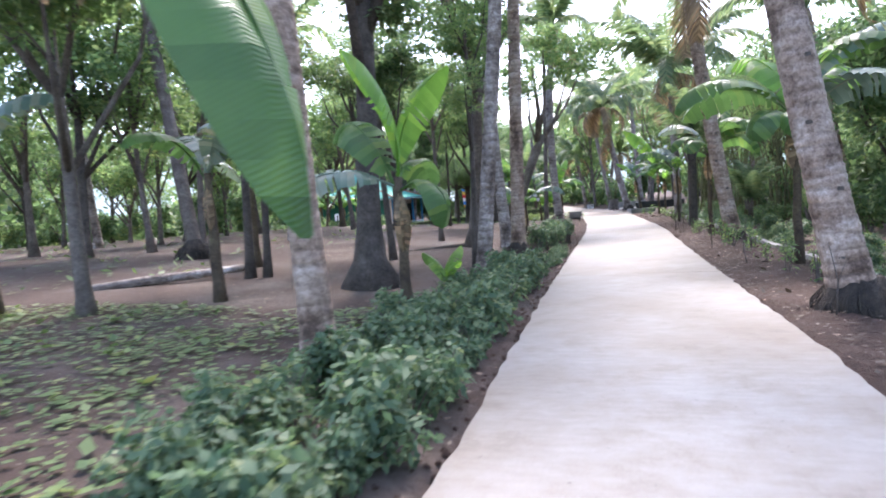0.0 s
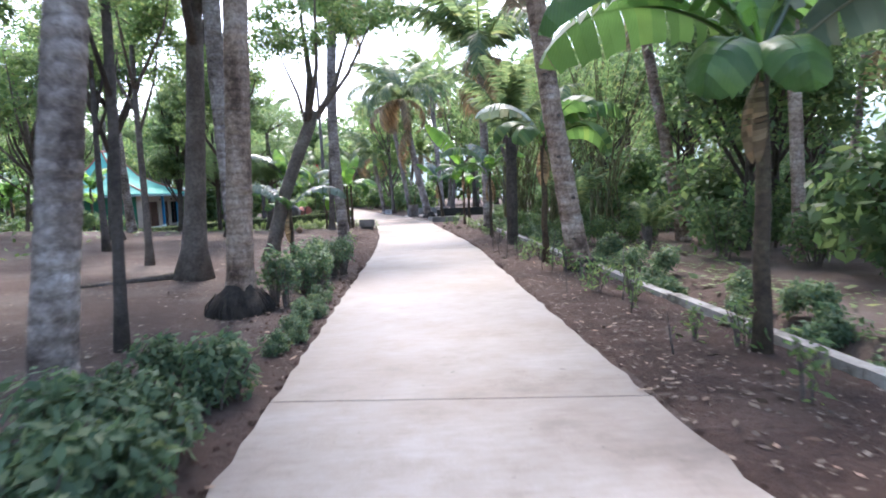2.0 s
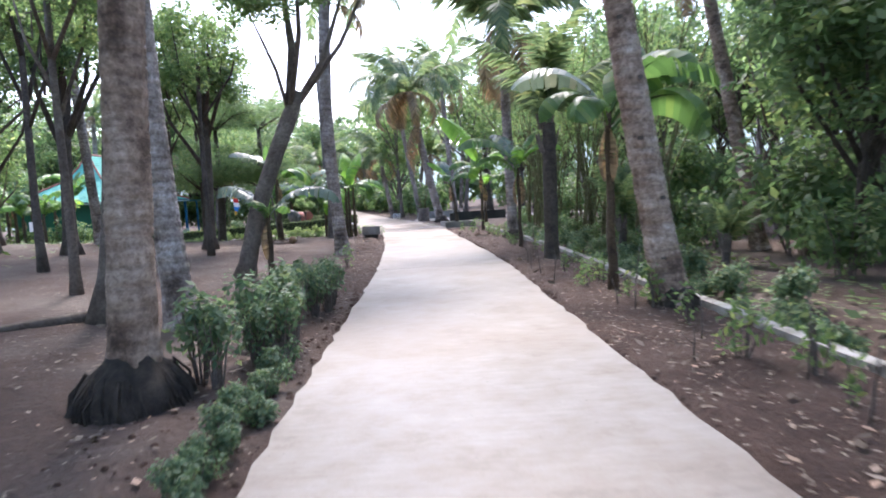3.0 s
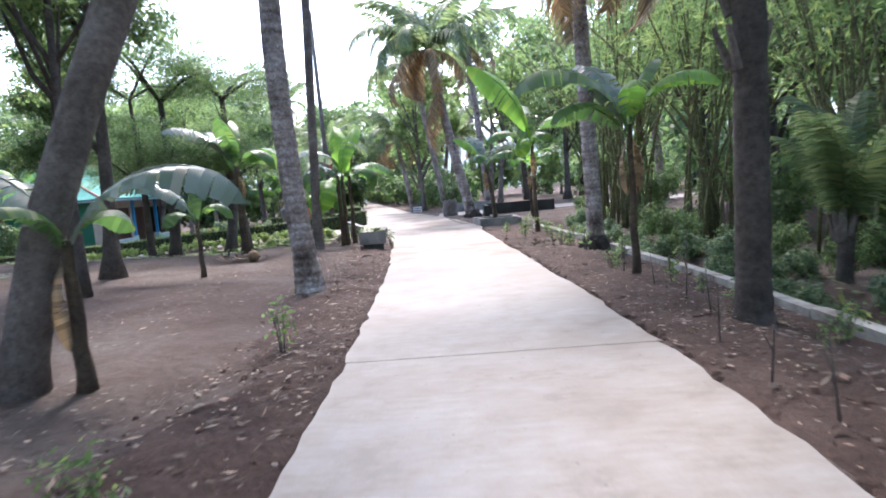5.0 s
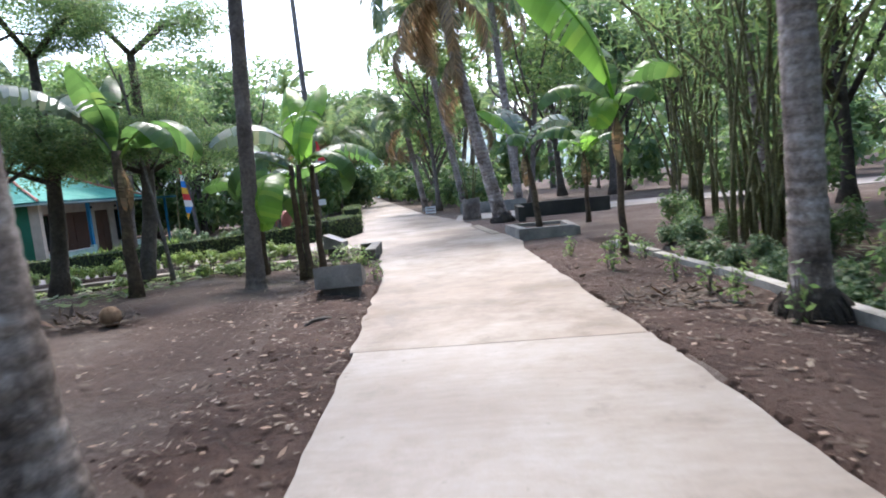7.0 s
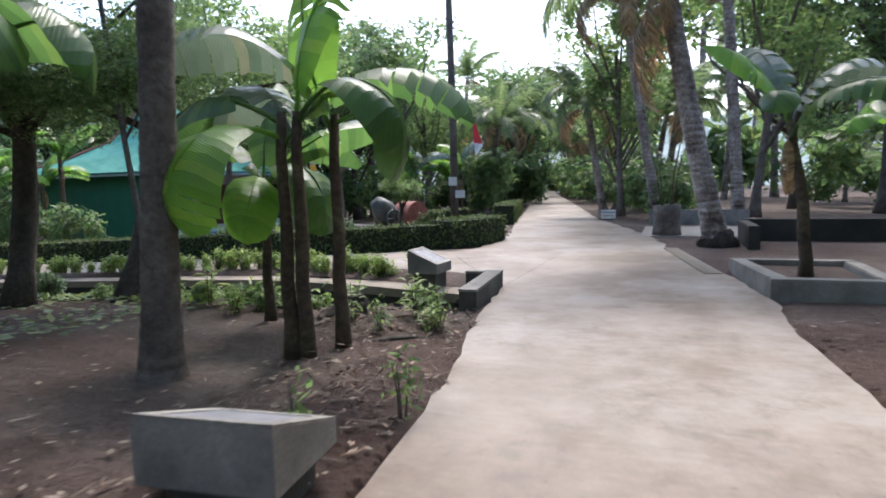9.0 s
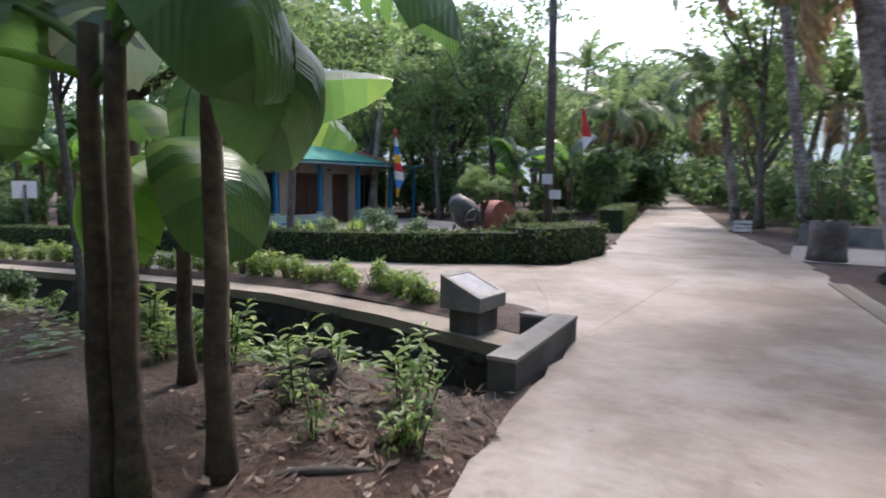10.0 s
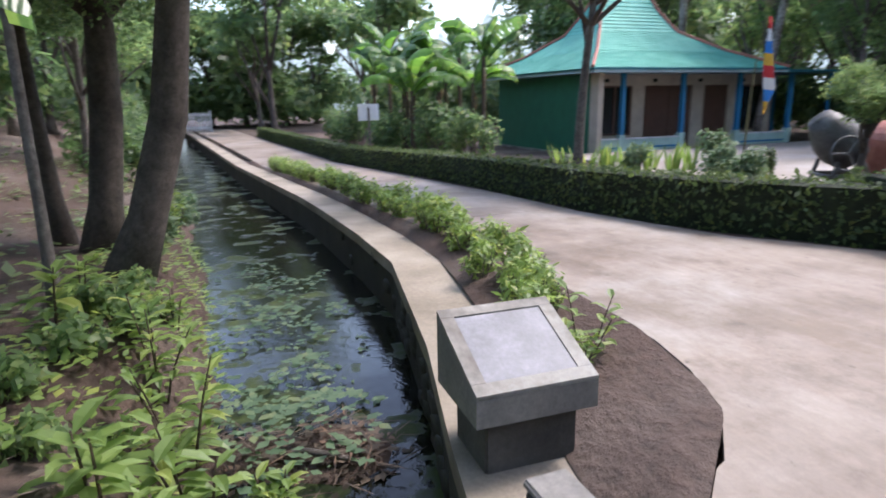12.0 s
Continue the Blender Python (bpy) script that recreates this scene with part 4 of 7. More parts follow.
# ---- plants ----
def banana_leaf_mesh(name, length, width, droop, torn, mat, seed, stalk=0.28):
    """One leaf: stalk, midrib and two bent halves; it grows along +x from the origin and rises first."""
    rng = random.Random(seed)
    n = 18
    g = Geo()
    uvs = []
    pts = []
    x = z = 0.0
    ang = radians(62)
    step = (length + stalk) / n
    for i in range(n + 1):
        pts.append((x, z, ang))
        x += math.cos(ang) * step
        z += math.sin(ang) * step
        ang -= radians(droop) / n * (0.4 + 1.3 * i / n)
    g.tube([(p[0], 0, p[1] - 0.004) for p in pts], [max(0.003, 0.016 * (1 - i / n)) for i in range(n + 1)], 5)
    first = int(n * stalk / (length + stalk))
    twist = rng.uniform(-0.25, 0.25)
    for side in (-1, 1):
        rows = []
        for i in range(first, n + 1):
            t = (i - first) / (n - first)
            w = width * 0.5 * max(0.02, math.sin(math.pi * min(1, t * 0.96 + 0.03)) ** 0.55)
            px, pz, a = pts[i]
            lift = 0.28 - 0.75 * t
            row = []
            for j in range(4):
                s = j / 3
                up = w * s * (lift - 0.5 * s * s) + twist * w * s * side
                row.append((px - math.sin(a) * up * 0.4 + rng.uniform(-0.004, 0.004), side * w * s * 0.95, pz + up * 0.8 + 0.012 * math.sin(9 * t + 5 * s)))
            rows.append(row)
        for i in range(len(rows) - 1):
            gap = rng.random() < torn
            k = len(g.v)
            for q, r in ((0, rows[i]), (1, rows[i + 1])):
                for j, p in enumerate(r):
                    p = Vector(p)
                    if gap and q == 1 and j >= 1:
                        p = p.lerp(Vector(rows[i][j]), 0.32 * j / 3)
                        p.z -= 0.03 * j / 3
                    g.v.append(tuple(p))
            for j in range(3):
                g.f.append((k + j, k + j + 1, k + 5 + j, k + 4 + j) if side > 0 else (k + j, k + 4 + j, k + 5 + j, k + j + 1))
    me = g.mesh(name, mat, True)
    uv = me.uv_layers.new(name="uv")
    co = np.empty(len(me.vertices) * 3)
    me.vertices.foreach_get("co", co)
    co = co.reshape(-1, 3)
    li = np.empty(len(me.loops), dtype=np.int32)
    me.loops.foreach_get("vertex_index", li)
    d = np.hypot(co[:, 0], co[:, 2])
    uv.data.foreach_set("uv", np.stack([d[li], co[li, 1] * 0.2], axis=1).astype(np.float32).ravel())
    return me


LEAVES = {}
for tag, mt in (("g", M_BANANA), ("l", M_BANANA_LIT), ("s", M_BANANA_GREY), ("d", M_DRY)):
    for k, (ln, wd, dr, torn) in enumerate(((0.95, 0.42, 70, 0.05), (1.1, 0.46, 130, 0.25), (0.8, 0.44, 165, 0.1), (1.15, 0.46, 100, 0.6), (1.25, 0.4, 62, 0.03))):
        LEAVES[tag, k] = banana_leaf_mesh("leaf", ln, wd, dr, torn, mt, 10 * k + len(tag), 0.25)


def banana(x, y, h, rows, label, r=0.05, stems=((0, 0),), lean=0.0, group="banana plants", dead=2, seed=1):
    """rows: (heading in degrees, rise, kind of leaf, size). Heading 0 is +x, 90 ahead."""
    rng = random.Random(seed)
    ob = thing("banana_plant", label, "banana plant", (x, y, lie(x, y) - 0.05), group)
    for sx, sy in stems:
        g = Geo()
        pts = [(sx + lean * (i / 6) ** 2 + 0.01 * math.sin(i * 2.3 + sx), sy, h * i / 6) for i in range(7)]
        g.tube(pts, [r * (1.35 if i == 0 else 1.12 - 0.075 * i) for i in range(7)], 10)
        part("stem", g, M_STEM, ob, smooth=True)
    for i, (hd, rise, kind, size, *roll) in enumerate(rows):
        sx, sy = stems[i % len(stems)]
        ob2 = new("leaf", LEAVES[kind])
        ob2.parent = ob
        ob2.matrix_basis = pose(sx + lean, sy, h * (1 - 0.03 * (i % 4)) - 0.06, 0, -rise, hd) @ pose(0, 0, 0, roll[0] if roll else rng.uniform(-25, 25)) @ Matrix.Diagonal((size, size, size, 1))
    for i in range(dead):
        ob2 = new("leaf", LEAVES["d", 0])
        ob2.parent = ob
        ob2["label"] = "dry brown hanging leaf"
        ob2.matrix_basis = pose(lean, 0, h * 0.93, 0, 118, rng.uniform(0, 360)) @ Matrix.Diagonal((0.55, 0.3, 0.5, 1))
    return ob


def palm_trunk(base, top, r0, r1, bend=(0, 0), sides=16):
    """A trunk with a swollen foot and stepped, uneven leaf-scar rings."""
    b, t = Vector(base), Vector(top)
    rng = random.Random(int(1000 * (r0 + abs(t.x) + abs(t.y))))
    steps, z = [], 0.0
    while z < 1.0:
        steps.append(z)
        z += rng.uniform(0.055, 0.13) / max(1.0, t.z)
    pts, rr = [], []
    for i, s0 in enumerate(steps):
        s1 = steps[i + 1] if i + 1 < len(steps) else 1.0
        lip = rng.uniform(0.015, 0.05)
        for s, k in ((s0 + 0.12 * (s1 - s0), 1.0 - lip), (s0 + 0.3 * (s1 - s0), 1.0), (s0 + 0.93 * (s1 - s0), 1.0 + 0.4 * lip)):
            p = b.lerp(t, s)
            q = math.sin(math.pi * s)
            p.x += bend[0] * q
            p.y += bend[1] * q
            pts.append(p)
            rr.append((r0 + (r1 - r0) * s) * (1 + 0.55 * math.exp(-s * 26)) * k)
    g = Geo().tube(pts, rr, sides)
    c = (r0 + r1) / 2
    g.v = [(x + 0.07 * c * noise.noise((x * 9, y * 9, z * 6)), y + 0.07 * c * noise.noise((x * 9, y * 9, z * 6 + 7)), z + 0.16 * c * noise.noise((x * 5, y * 5, z * 3 + 3))) for x, y, z in g.v]
    return g


def frond_mesh(name, length, droop, mat, seed, leaflet=0.42):
    rng = random.Random(seed)
    n = 34
    g = Geo()
    x = z = 0.0
    ang = radians(35)
    pts = []
    for i in range(n + 1):
        pts.append(Vector((x, 0, z)))
        x += math.cos(ang) * length / n
        z += math.sin(ang) * length / n
        ang -= radians(droop) / n * (0.5 + i / n)
    g.tube(pts, [0.022 * (1 - 0.9 * i / n) for i in range(n + 1)], 4)
    for i in range(4, n):
        d = (pts[i + 1] - pts[i]).normalized()
        ln = leaflet * math.sin(math.pi * (0.12 + 0.82 * i / n)) ** 0.7 * rng.uniform(0.8, 1.1)
        for side in (-1, 1):
            for sub in (0.0, 0.5):
                o = pts[i].lerp(pts[i + 1], sub)
                a = (d * rng.uniform(0.4, 0.75) + Vector((0, side, 0)) * 0.8 + Vector((0, 0, rng.uniform(-0.55, -0.1)))).normalized()
                m1 = o + a * ln * 0.5
                tip = o + a * ln + Vector((0, 0, -ln * rng.uniform(0.2, 0.5)))
                w = d * 0.016
                k = len(g.v)
                g.v.extend([tuple(o - w), tuple(o + w), tuple(m1 + w * 1.3), tuple(m1 - w * 1.3), tuple(tip)])
                g.f.extend([(k, k + 1, k + 2, k + 3), (k + 3, k + 2, k + 4)])
    return g.mesh(name, mat)


FRONDS = [frond_mesh("frond", 2.0, 70, M_FROND, 1), frond_mesh("frond", 2.2, 115, M_FROND, 2), frond_mesh("frond", 1.9, 150, M_FROND, 3)]
FRONDS_DRY = [frond_mesh("frond", 1.9, 165, M_DRY, 4)]


def crown_of_fronds(ob, at, n, size, rng, low=0.0, dry=2, spread=1.0):
    for i in range(n):
        a = 360 * i / n + rng.uniform(-18, 18)
        rise = rng.uniform(-5, 45) * spread - low
        k = 0 if rise > 20 else rng.choice((1, 1, 2))
        f = new("frond", FRONDS[k])
        f.parent = ob
        s = size * rng.uniform(0.85, 1.12)
        f.matrix_basis = pose(*at, 0, -rise, a) @ Matrix.Diagonal((s, s, s, 1))
    for i in range(dry):
        f = new("frond", FRONDS_DRY[0])
        f.parent = ob
        f["label"] = "dry brown hanging frond"
        f.matrix_basis = pose(*at, 0, 35, rng.uniform(0, 360)) @ Matrix.Diagonal((size * 0.8, size * 0.7, size * 0.8, 1))


def coconut_palm(x, y, top, r0, r1, label, mat=None, roots=0.0, bend=(0, 0), fronds=11, size=1.0, seed=1, dry=2, notch=0):
    ob = thing("palm_tree", label, "palm tree", (x, y, lie(x, y) - 0.04), "palms")
    part("trunk", palm_trunk((0, 0, 0), top, r0, r1, bend), mat or M_PALM, ob, smooth=True)
    rng = random.Random(seed)
    if roots:
        g = Geo()
        hh = roots * 0.95
        g.tube([(0, 0, hh * s) for s in (-0.1, 0.12, 0.35, 0.6, 0.85, 1.0)], [roots * 1.0, roots * 0.95, roots * 0.86, roots * 0.76, r0 * 1.2, r0 * 0.98], 36)
        rough = []
        for x1, y1, z1 in g.v:
            k = 1 + 0.2 * noise.noise((x1 * 9, y1 * 9, z1 * 5 + seed)) + 0.13 * noise.noise((x1 * 30, y1 * 30, z1 * 12))
            rough.append((x1 * k, y1 * k, z1 + 0.05 * noise.noise((x1 * 12, y1 * 12, seed))))
        g.v = rough
        for i in range(90):
            a = rng.uniform(0, 6.28)
            q = roots * rng.uniform(0.9, 1.08)
            h1 = hh * rng.uniform(0.35, 0.8)
            g.tube([(math.cos(a) * roots * 0.7, math.sin(a) * roots * 0.7, h1), (math.cos(a) * q * 0.93, math.sin(a) * q * 0.93, h1 * 0.55), (math.cos(a + 0.1) * q, math.sin(a + 0.1) * q, -0.03)], [0.005, 0.009, 0.007], 4)
        part("root_mat", g, M_ROOT, ob, "dark fibrous root collar", smooth=True)
    for i in range(notch):  # climbing notches
        a = radians(-110 + 40 * (i % 2))
        z = 0.5 + 0.55 * i
        s = z / top[2]
        c = Vector((top[0] * s + bend[0] * math.sin(math.pi * s), top[1] * s, z))
        r = r0 + (r1 - r0) * s
        g = Geo().box(-0.026, -0.012, -0.017, 0.026, 0.012, 0.017, 0.006)
        nb = part("notch", g, M_BARK_DARK, ob, "dark climbing notch")
        nb.location = c + Vector((math.cos(a) * r, math.sin(a) * r, 0))
        nb.rotation_euler = (0, 0, a + math.pi / 2)
    if fronds:
        crown_of_fronds(ob, top, fronds, size, rng, dry=dry)
    return ob


def crown_mesh(seed, mat, size, blobs, per, flat=1.0):
    rng = np.random.default_rng(seed)
    bl = []
    for i in range(blobs):
        d = rng.normal(size=3)
        d /= np.linalg.norm(d)
        c = d * np.array([1.15, 1.15, 0.8 * flat]) * rng.uniform(0.25, 1.0)
        r = rng.uniform(0.25, 0.5)
        bl.append((c, (r * 1.2, r * 1.2, r * 0.7)))
    p, nr = blob_points(rng, bl, per)
    nr[:, 2] += 0.8
    v, f = leaf_quads(p, nr, size, rng)
    return quads_mesh("crown", v, f, mat)


CROWN_DARK = [crown_mesh(s, M_LEAF, 0.17, 18, 58) for s in (1, 2, 3)]
CROWN_MID = [crown_mesh(s, M_LEAF_MID, 0.16, 18, 55) for s in (4, 5, 6)]
CROWN_THIN = [crown_mesh(s, M_LEAF_MID, 0.13, 18, 45) for s in (7, 8)]
WOOD_DARK = [crown_mesh(s, M_LEAF, 0.22, 22, 15) for s in (31, 32)]
WOOD_MID = [crown_mesh(s, M_LEAF_MID, 0.21, 22, 15) for s in (33, 34)]
FAR_CROWN = [crown_mesh(s, m, 0.36, 20, 10) for s, m in ((35, M_LEAF), (36, M_LEAF_MID), (37, M_LEAF))]


def tree(x, y, h, r, crowns, label, lean=(0.0, 0.0), fork=0.5, mat=None, crown_r=1.3, seed=1, limbs=5, buttress=0.0, group="trees", first=0.55):
    """Tapered trunk, limbs that end in clumps of leaves."""
    rng = random.Random(seed)
    ob = thing("tree", label, "tree", (x, y, lie(x, y) - 0.06), group)
    top = Vector((lean[0], lean[1], h * fork))
    pts, rr = [], []
    for i in range(11):
        s = i / 10
        pts.append((top.x * s ** 1.2 + 0.03 * h * 0.2 * math.sin(3 * s + seed), top.y * s + 0.02 * math.sin(4 * s + seed), top.z * s))
        rr.append(r * (1 - 0.35 * s) * (1 + (0.5 + buttress) * math.exp(-s * 14)))
    mt = mat or M_BARK
    part("trunk", Geo().tube(pts, rr, 12), mt, ob, smooth=True)
    ends = []
    for i in range(limbs):
        a = 2 * math.pi * (i + rng.uniform(-0.3, 0.3)) / limbs
        s = rng.uniform(first, 1.0)
        b = Vector(pts[int(10 * s)])
        ln = h * (1 - fork) * rng.uniform(0.6, 1.0)
        out = crown_r * rng.uniform(0.45, 1.0)
        e = b + Vector((math.cos(a) * out, math.sin(a) * out, ln))
        m = b.lerp(e, 0.5) + Vector((math.cos(a) * out * 0.15, math.sin(a) * out * 0.15, -0.06 * ln))
        g = Geo().tube([b, m, e], [r * 0.5, r * 0.33, r * 0.08], 7)
        for q in range(2):
            t = b.lerp(e, rng.uniform(0.4, 0.8)) + Vector((rng.uniform(-1, 1), rng.uniform(-1, 1), rng.uniform(0.1, 0.8))) * crown_r * 0.4
            g.tube([b.lerp(e, 0.45 + 0.2 * q), t], [r * 0.22, r * 0.05], 5)
            ends.append(t)
        part("limb", g, mt, ob, smooth=True)
        ends.append(e)
    for i, e in enumerate(ends):
        if i % 3 == 0 or rng.random() < 0.55:
            c = new("crown", crowns[(i + seed) % len(crowns)])
            c.parent = ob
            s = crown_r * rng.uniform(0.38, 0.6)
            c.matrix_basis = pose(*e, 0, 0, rng.uniform(0, 360)) @ Matrix.Diagonal((s, s, s * 0.85, 1))
    return ob


def shrub_mesh(seed, mat, h, w, n, size, stems=7, low=0.35, aspect=0.5):
    """A bush: thin stems and leaves on them."""
    rng = np.random.default_rng(seed)
    bl = []
    for i in range(9):
        a = rng.uniform(0, 6.28)
        q = rng.uniform(0, 0.7) * w
        bl.append(((math.cos(a) * q, math.sin(a) * q, h * rng.uniform(low, 0.9)), (w * 0.38, w * 0.38, h * 0.6 * (0.9 - low) + 0.02)))
    p, nr = blob_points(rng, bl, n // 9)
    p[:, 2] = np.clip(p[:, 2], 0.03, None)
    nr[:, 2] += 0.7
    v, f = leaf_quads(p, nr, size, rng, aspect)
    leaves = quads_mesh("leaves", v, f, mat)
    g = Geo()
    for i in range(stems):
        a = rng.uniform(0, 6.28)
        q = rng.uniform(0.2, 0.8) * w
        g.tube([(0.12 * w * math.cos(a), 0.12 * w * math.sin(a), -0.03), (q * 0.5 * math.cos(a), q * 0.5 * math.sin(a), h * 0.45), (q * math.cos(a), q * math.sin(a), h * 0.85)], [0.011, 0.008, 0.003], 5)
    return leaves, g.mesh("stem", M_BARK)


def shrub(x, y, meshes, label, s=1.0, turn=0.0, group="shrubs", category="shrub"):
    ob = thing("shrub", label, category, (x, y, ground_z(x, y) - 0.01), group, turn=turn)
    ob.scale = (s, s, s)
    part("leaves", meshes[0], None, ob)
    part("stem", meshes[1], None, ob)
    return ob


SH_DARK = [shrub_mesh(20 + i, M_SHRUB, 0.42, 0.34, 900, 0.066) for i in range(3)]
SH_TALL = [shrub_mesh(30 + i, M_SHRUB, 0.75, 0.3, 430, 0.075, 16, 0.5) for i in range(2)]
SH_LIGHT = [shrub_mesh(40 + i, M_LEAF_LIGHT, 0.46, 0.22, 300, 0.08, 12, 0.5, 0.32) for i in range(4)]
SH_BANK = [shrub_mesh(50 + i, M_LEAF_MID, 0.42, 0.38, 330, 0.14, 8) for i in range(2)]
SH_WILD = [shrub_mesh(60 + i, M_LEAF, 1.1, 0.75, 900, 0.13, 12) for i in range(3)]
SH_BIG = [shrub_mesh(70 + i, M_LEAF, 1.7, 1.1, 1300, 0.15, 12) for i in range(2)]
SH_FAR = [shrub_mesh(75 + i, M_LEAF, 1.7, 1.1, 380, 0.27, 2) for i in range(3)]
SH_SPARSE = [shrub_mesh(80 + i, M_LEAF_MID, 0.55, 0.12 + 0.08 * i, 45 + 24 * i, 0.085, 3 + i, 0.3, 0.4) for i in range(4)]


def seedling_mesh(seed, h, stems, leaf):
    """A young plant: upright stems with spirals of long folded leaves towards the top."""
    rng = random.Random(seed)
    g, st = Geo(), Geo()
    for _ in range(stems):
        a0 = rng.uniform(0, 6.28)
        lean = rng.uniform(0.05, 0.32) * h
        hh = h * rng.uniform(0.65, 1.05)
        pts = [Vector((math.cos(a0) * lean * q ** 1.5 + 0.03 * math.cos(a0), math.sin(a0) * lean * q ** 1.5 + 0.03 * math.sin(a0), hh * q - 0.03)) for q in (0, 0.35, 0.7, 1.0)]
        st.tube(pts, [0.008, 0.006, 0.005, 0.003], 5)
        n = rng.randint(9, 14)
        for k in range(n):
            q = 0.35 + 0.65 * k / n
            o = pts[1].lerp(pts[3], (q - 0.35) / 0.65)
            a = a0 + 2.4 * k + rng.uniform(-0.3, 0.3)
            ln = leaf * rng.uniform(0.7, 1.15) * (1.1 - 0.35 * abs(q - 0.75))
            rise = 0.55 - 0.9 * (1 - q) + rng.uniform(-0.2, 0.2)
            d = Vector((math.cos(a), math.sin(a), rise)).normalized()
            w = Vector((-math.sin(a), math.cos(a), 0)) * ln * 0.17
            up = d.cross(w).normalized() * ln * 0.05
            m1, m2, tip = o + d * ln * 0.35, o + d * ln * 0.7 - Vector((0, 0, ln * 0.06)), o + d * ln - Vector((0, 0, ln * 0.22))
            b = len(g.v)
            g.v.extend([tuple(o), tuple(m1 + w + up), tuple(m1), tuple(m1 - w + up), tuple(m2 + w * 0.8 + up), tuple(m2), tuple(m2 - w * 0.8 + up), tuple(tip)])
            g.f.extend([(b, b + 2, b + 1), (b, b + 3, b + 2), (b + 1, b + 2, b + 5, b + 4), (b + 2, b + 3, b + 6, b + 5), (b + 4, b + 5, b + 7), (b + 5, b + 6, b + 7)])
    return g.mesh("leaves", M_LEAF_LIGHT), st.mesh("stem", M_STEM)


SEEDLING = [seedling_mesh(5, 0.5, 3, 0.15), seedling_mesh(6, 0.62, 4, 0.14), seedling_mesh(7, 0.4, 2, 0.17), seedling_mesh(8, 0.34, 5, 0.12)]


def mass(name, items, mat, label, category):
    """Plants that nobody could count, joined into one."""
    vs, fs, k = [], [], 0
    for x, y, s, turn, me in items:
        co = np.empty(len(me.vertices) * 3, dtype=np.float32)
        me.vertices.foreach_get("co", co)
        co = co.reshape(-1, 3) * s
        c, q = math.cos(turn), math.sin(turn)
        co = np.column_stack([co[:, 0] * c - co[:, 1] * q + x, co[:, 0] * q + co[:, 1] * c + y, co[:, 2] + ground_z(x, y) - 0.02])
        vs.append(co)
        fs.append(np.arange(len(co)).reshape(-1, 4) + k)
        k += len(co)
    tagged(new(name, quads_mesh(name, np.concatenate(vs), np.concatenate(fs), mat)), label, category, kind="stuff")


def hedge(points, width, height, label, seed):
    """A clipped hedge: an uneven dark body with a skin of small leaves."""
    rng = np.random.default_rng(seed)
    ob = thing("hedge", label, "hedge", group="clipped hedges")
    g = Geo()
    n = len(points)
    pl, nl = [], []
    for i in range(n - 1):
        a, b = np.array(points[i]), np.array(points[i + 1])
        ln = np.linalg.norm(b - a)
        d = (b - a) / ln
        s = np.array([-d[1], d[0]])
        m = int(900 * ln)
        t = rng.uniform(-0.02, 1.02, m)
        side = rng.choice(3, m, p=[0.36, 0.36, 0.28])
        off = np.where(side == 0, -0.5, np.where(side == 1, 0.5, rng.uniform(-0.5, 0.5, m))) * width
        zz = np.where(side == 2, height, rng.uniform(0.03, 1, m) * height)
        q = a + d * (t * ln)[:, None] + s * off[:, None]
        wob = np.array([0.035 * noise.noise((u * 2.2, w * 2.2, z * 3)) for (u, w), z in zip(q, zz)])
        nn = np.where((side == 2)[:, None], np.array([0, 0, 1.0]), np.concatenate([s * 1.0, [0]]) * np.sign(off)[:, None])
        base = np.array([lie(u, w) for u, w in q])
        pl.append(np.column_stack([q, base + zz]) + nn * wob[:, None] + rng.normal(scale=0.012, size=(m, 3)))
        nl.append(nn)
    v, f = leaf_quads(np.concatenate(pl), np.concatenate(nl), 0.05, rng, 0.6)
    part("hedge_leaves", quads_mesh("hedge_leaves", v, f, M_HEDGE), None, ob)
    left = [tuple(p) for p in points]
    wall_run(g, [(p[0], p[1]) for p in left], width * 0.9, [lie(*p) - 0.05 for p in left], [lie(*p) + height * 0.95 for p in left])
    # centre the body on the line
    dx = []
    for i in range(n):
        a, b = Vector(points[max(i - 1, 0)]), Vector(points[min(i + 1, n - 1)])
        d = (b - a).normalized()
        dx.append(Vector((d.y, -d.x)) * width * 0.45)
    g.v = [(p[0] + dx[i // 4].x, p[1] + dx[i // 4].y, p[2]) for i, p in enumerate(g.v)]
    part("hedge_body", g, M_HEDGE_BODY, ob, "near-black green solid core")


# core colour: about a third of the hedge leaf colour
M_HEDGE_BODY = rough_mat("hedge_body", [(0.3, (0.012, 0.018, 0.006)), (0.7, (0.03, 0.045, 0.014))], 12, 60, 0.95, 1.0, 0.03)


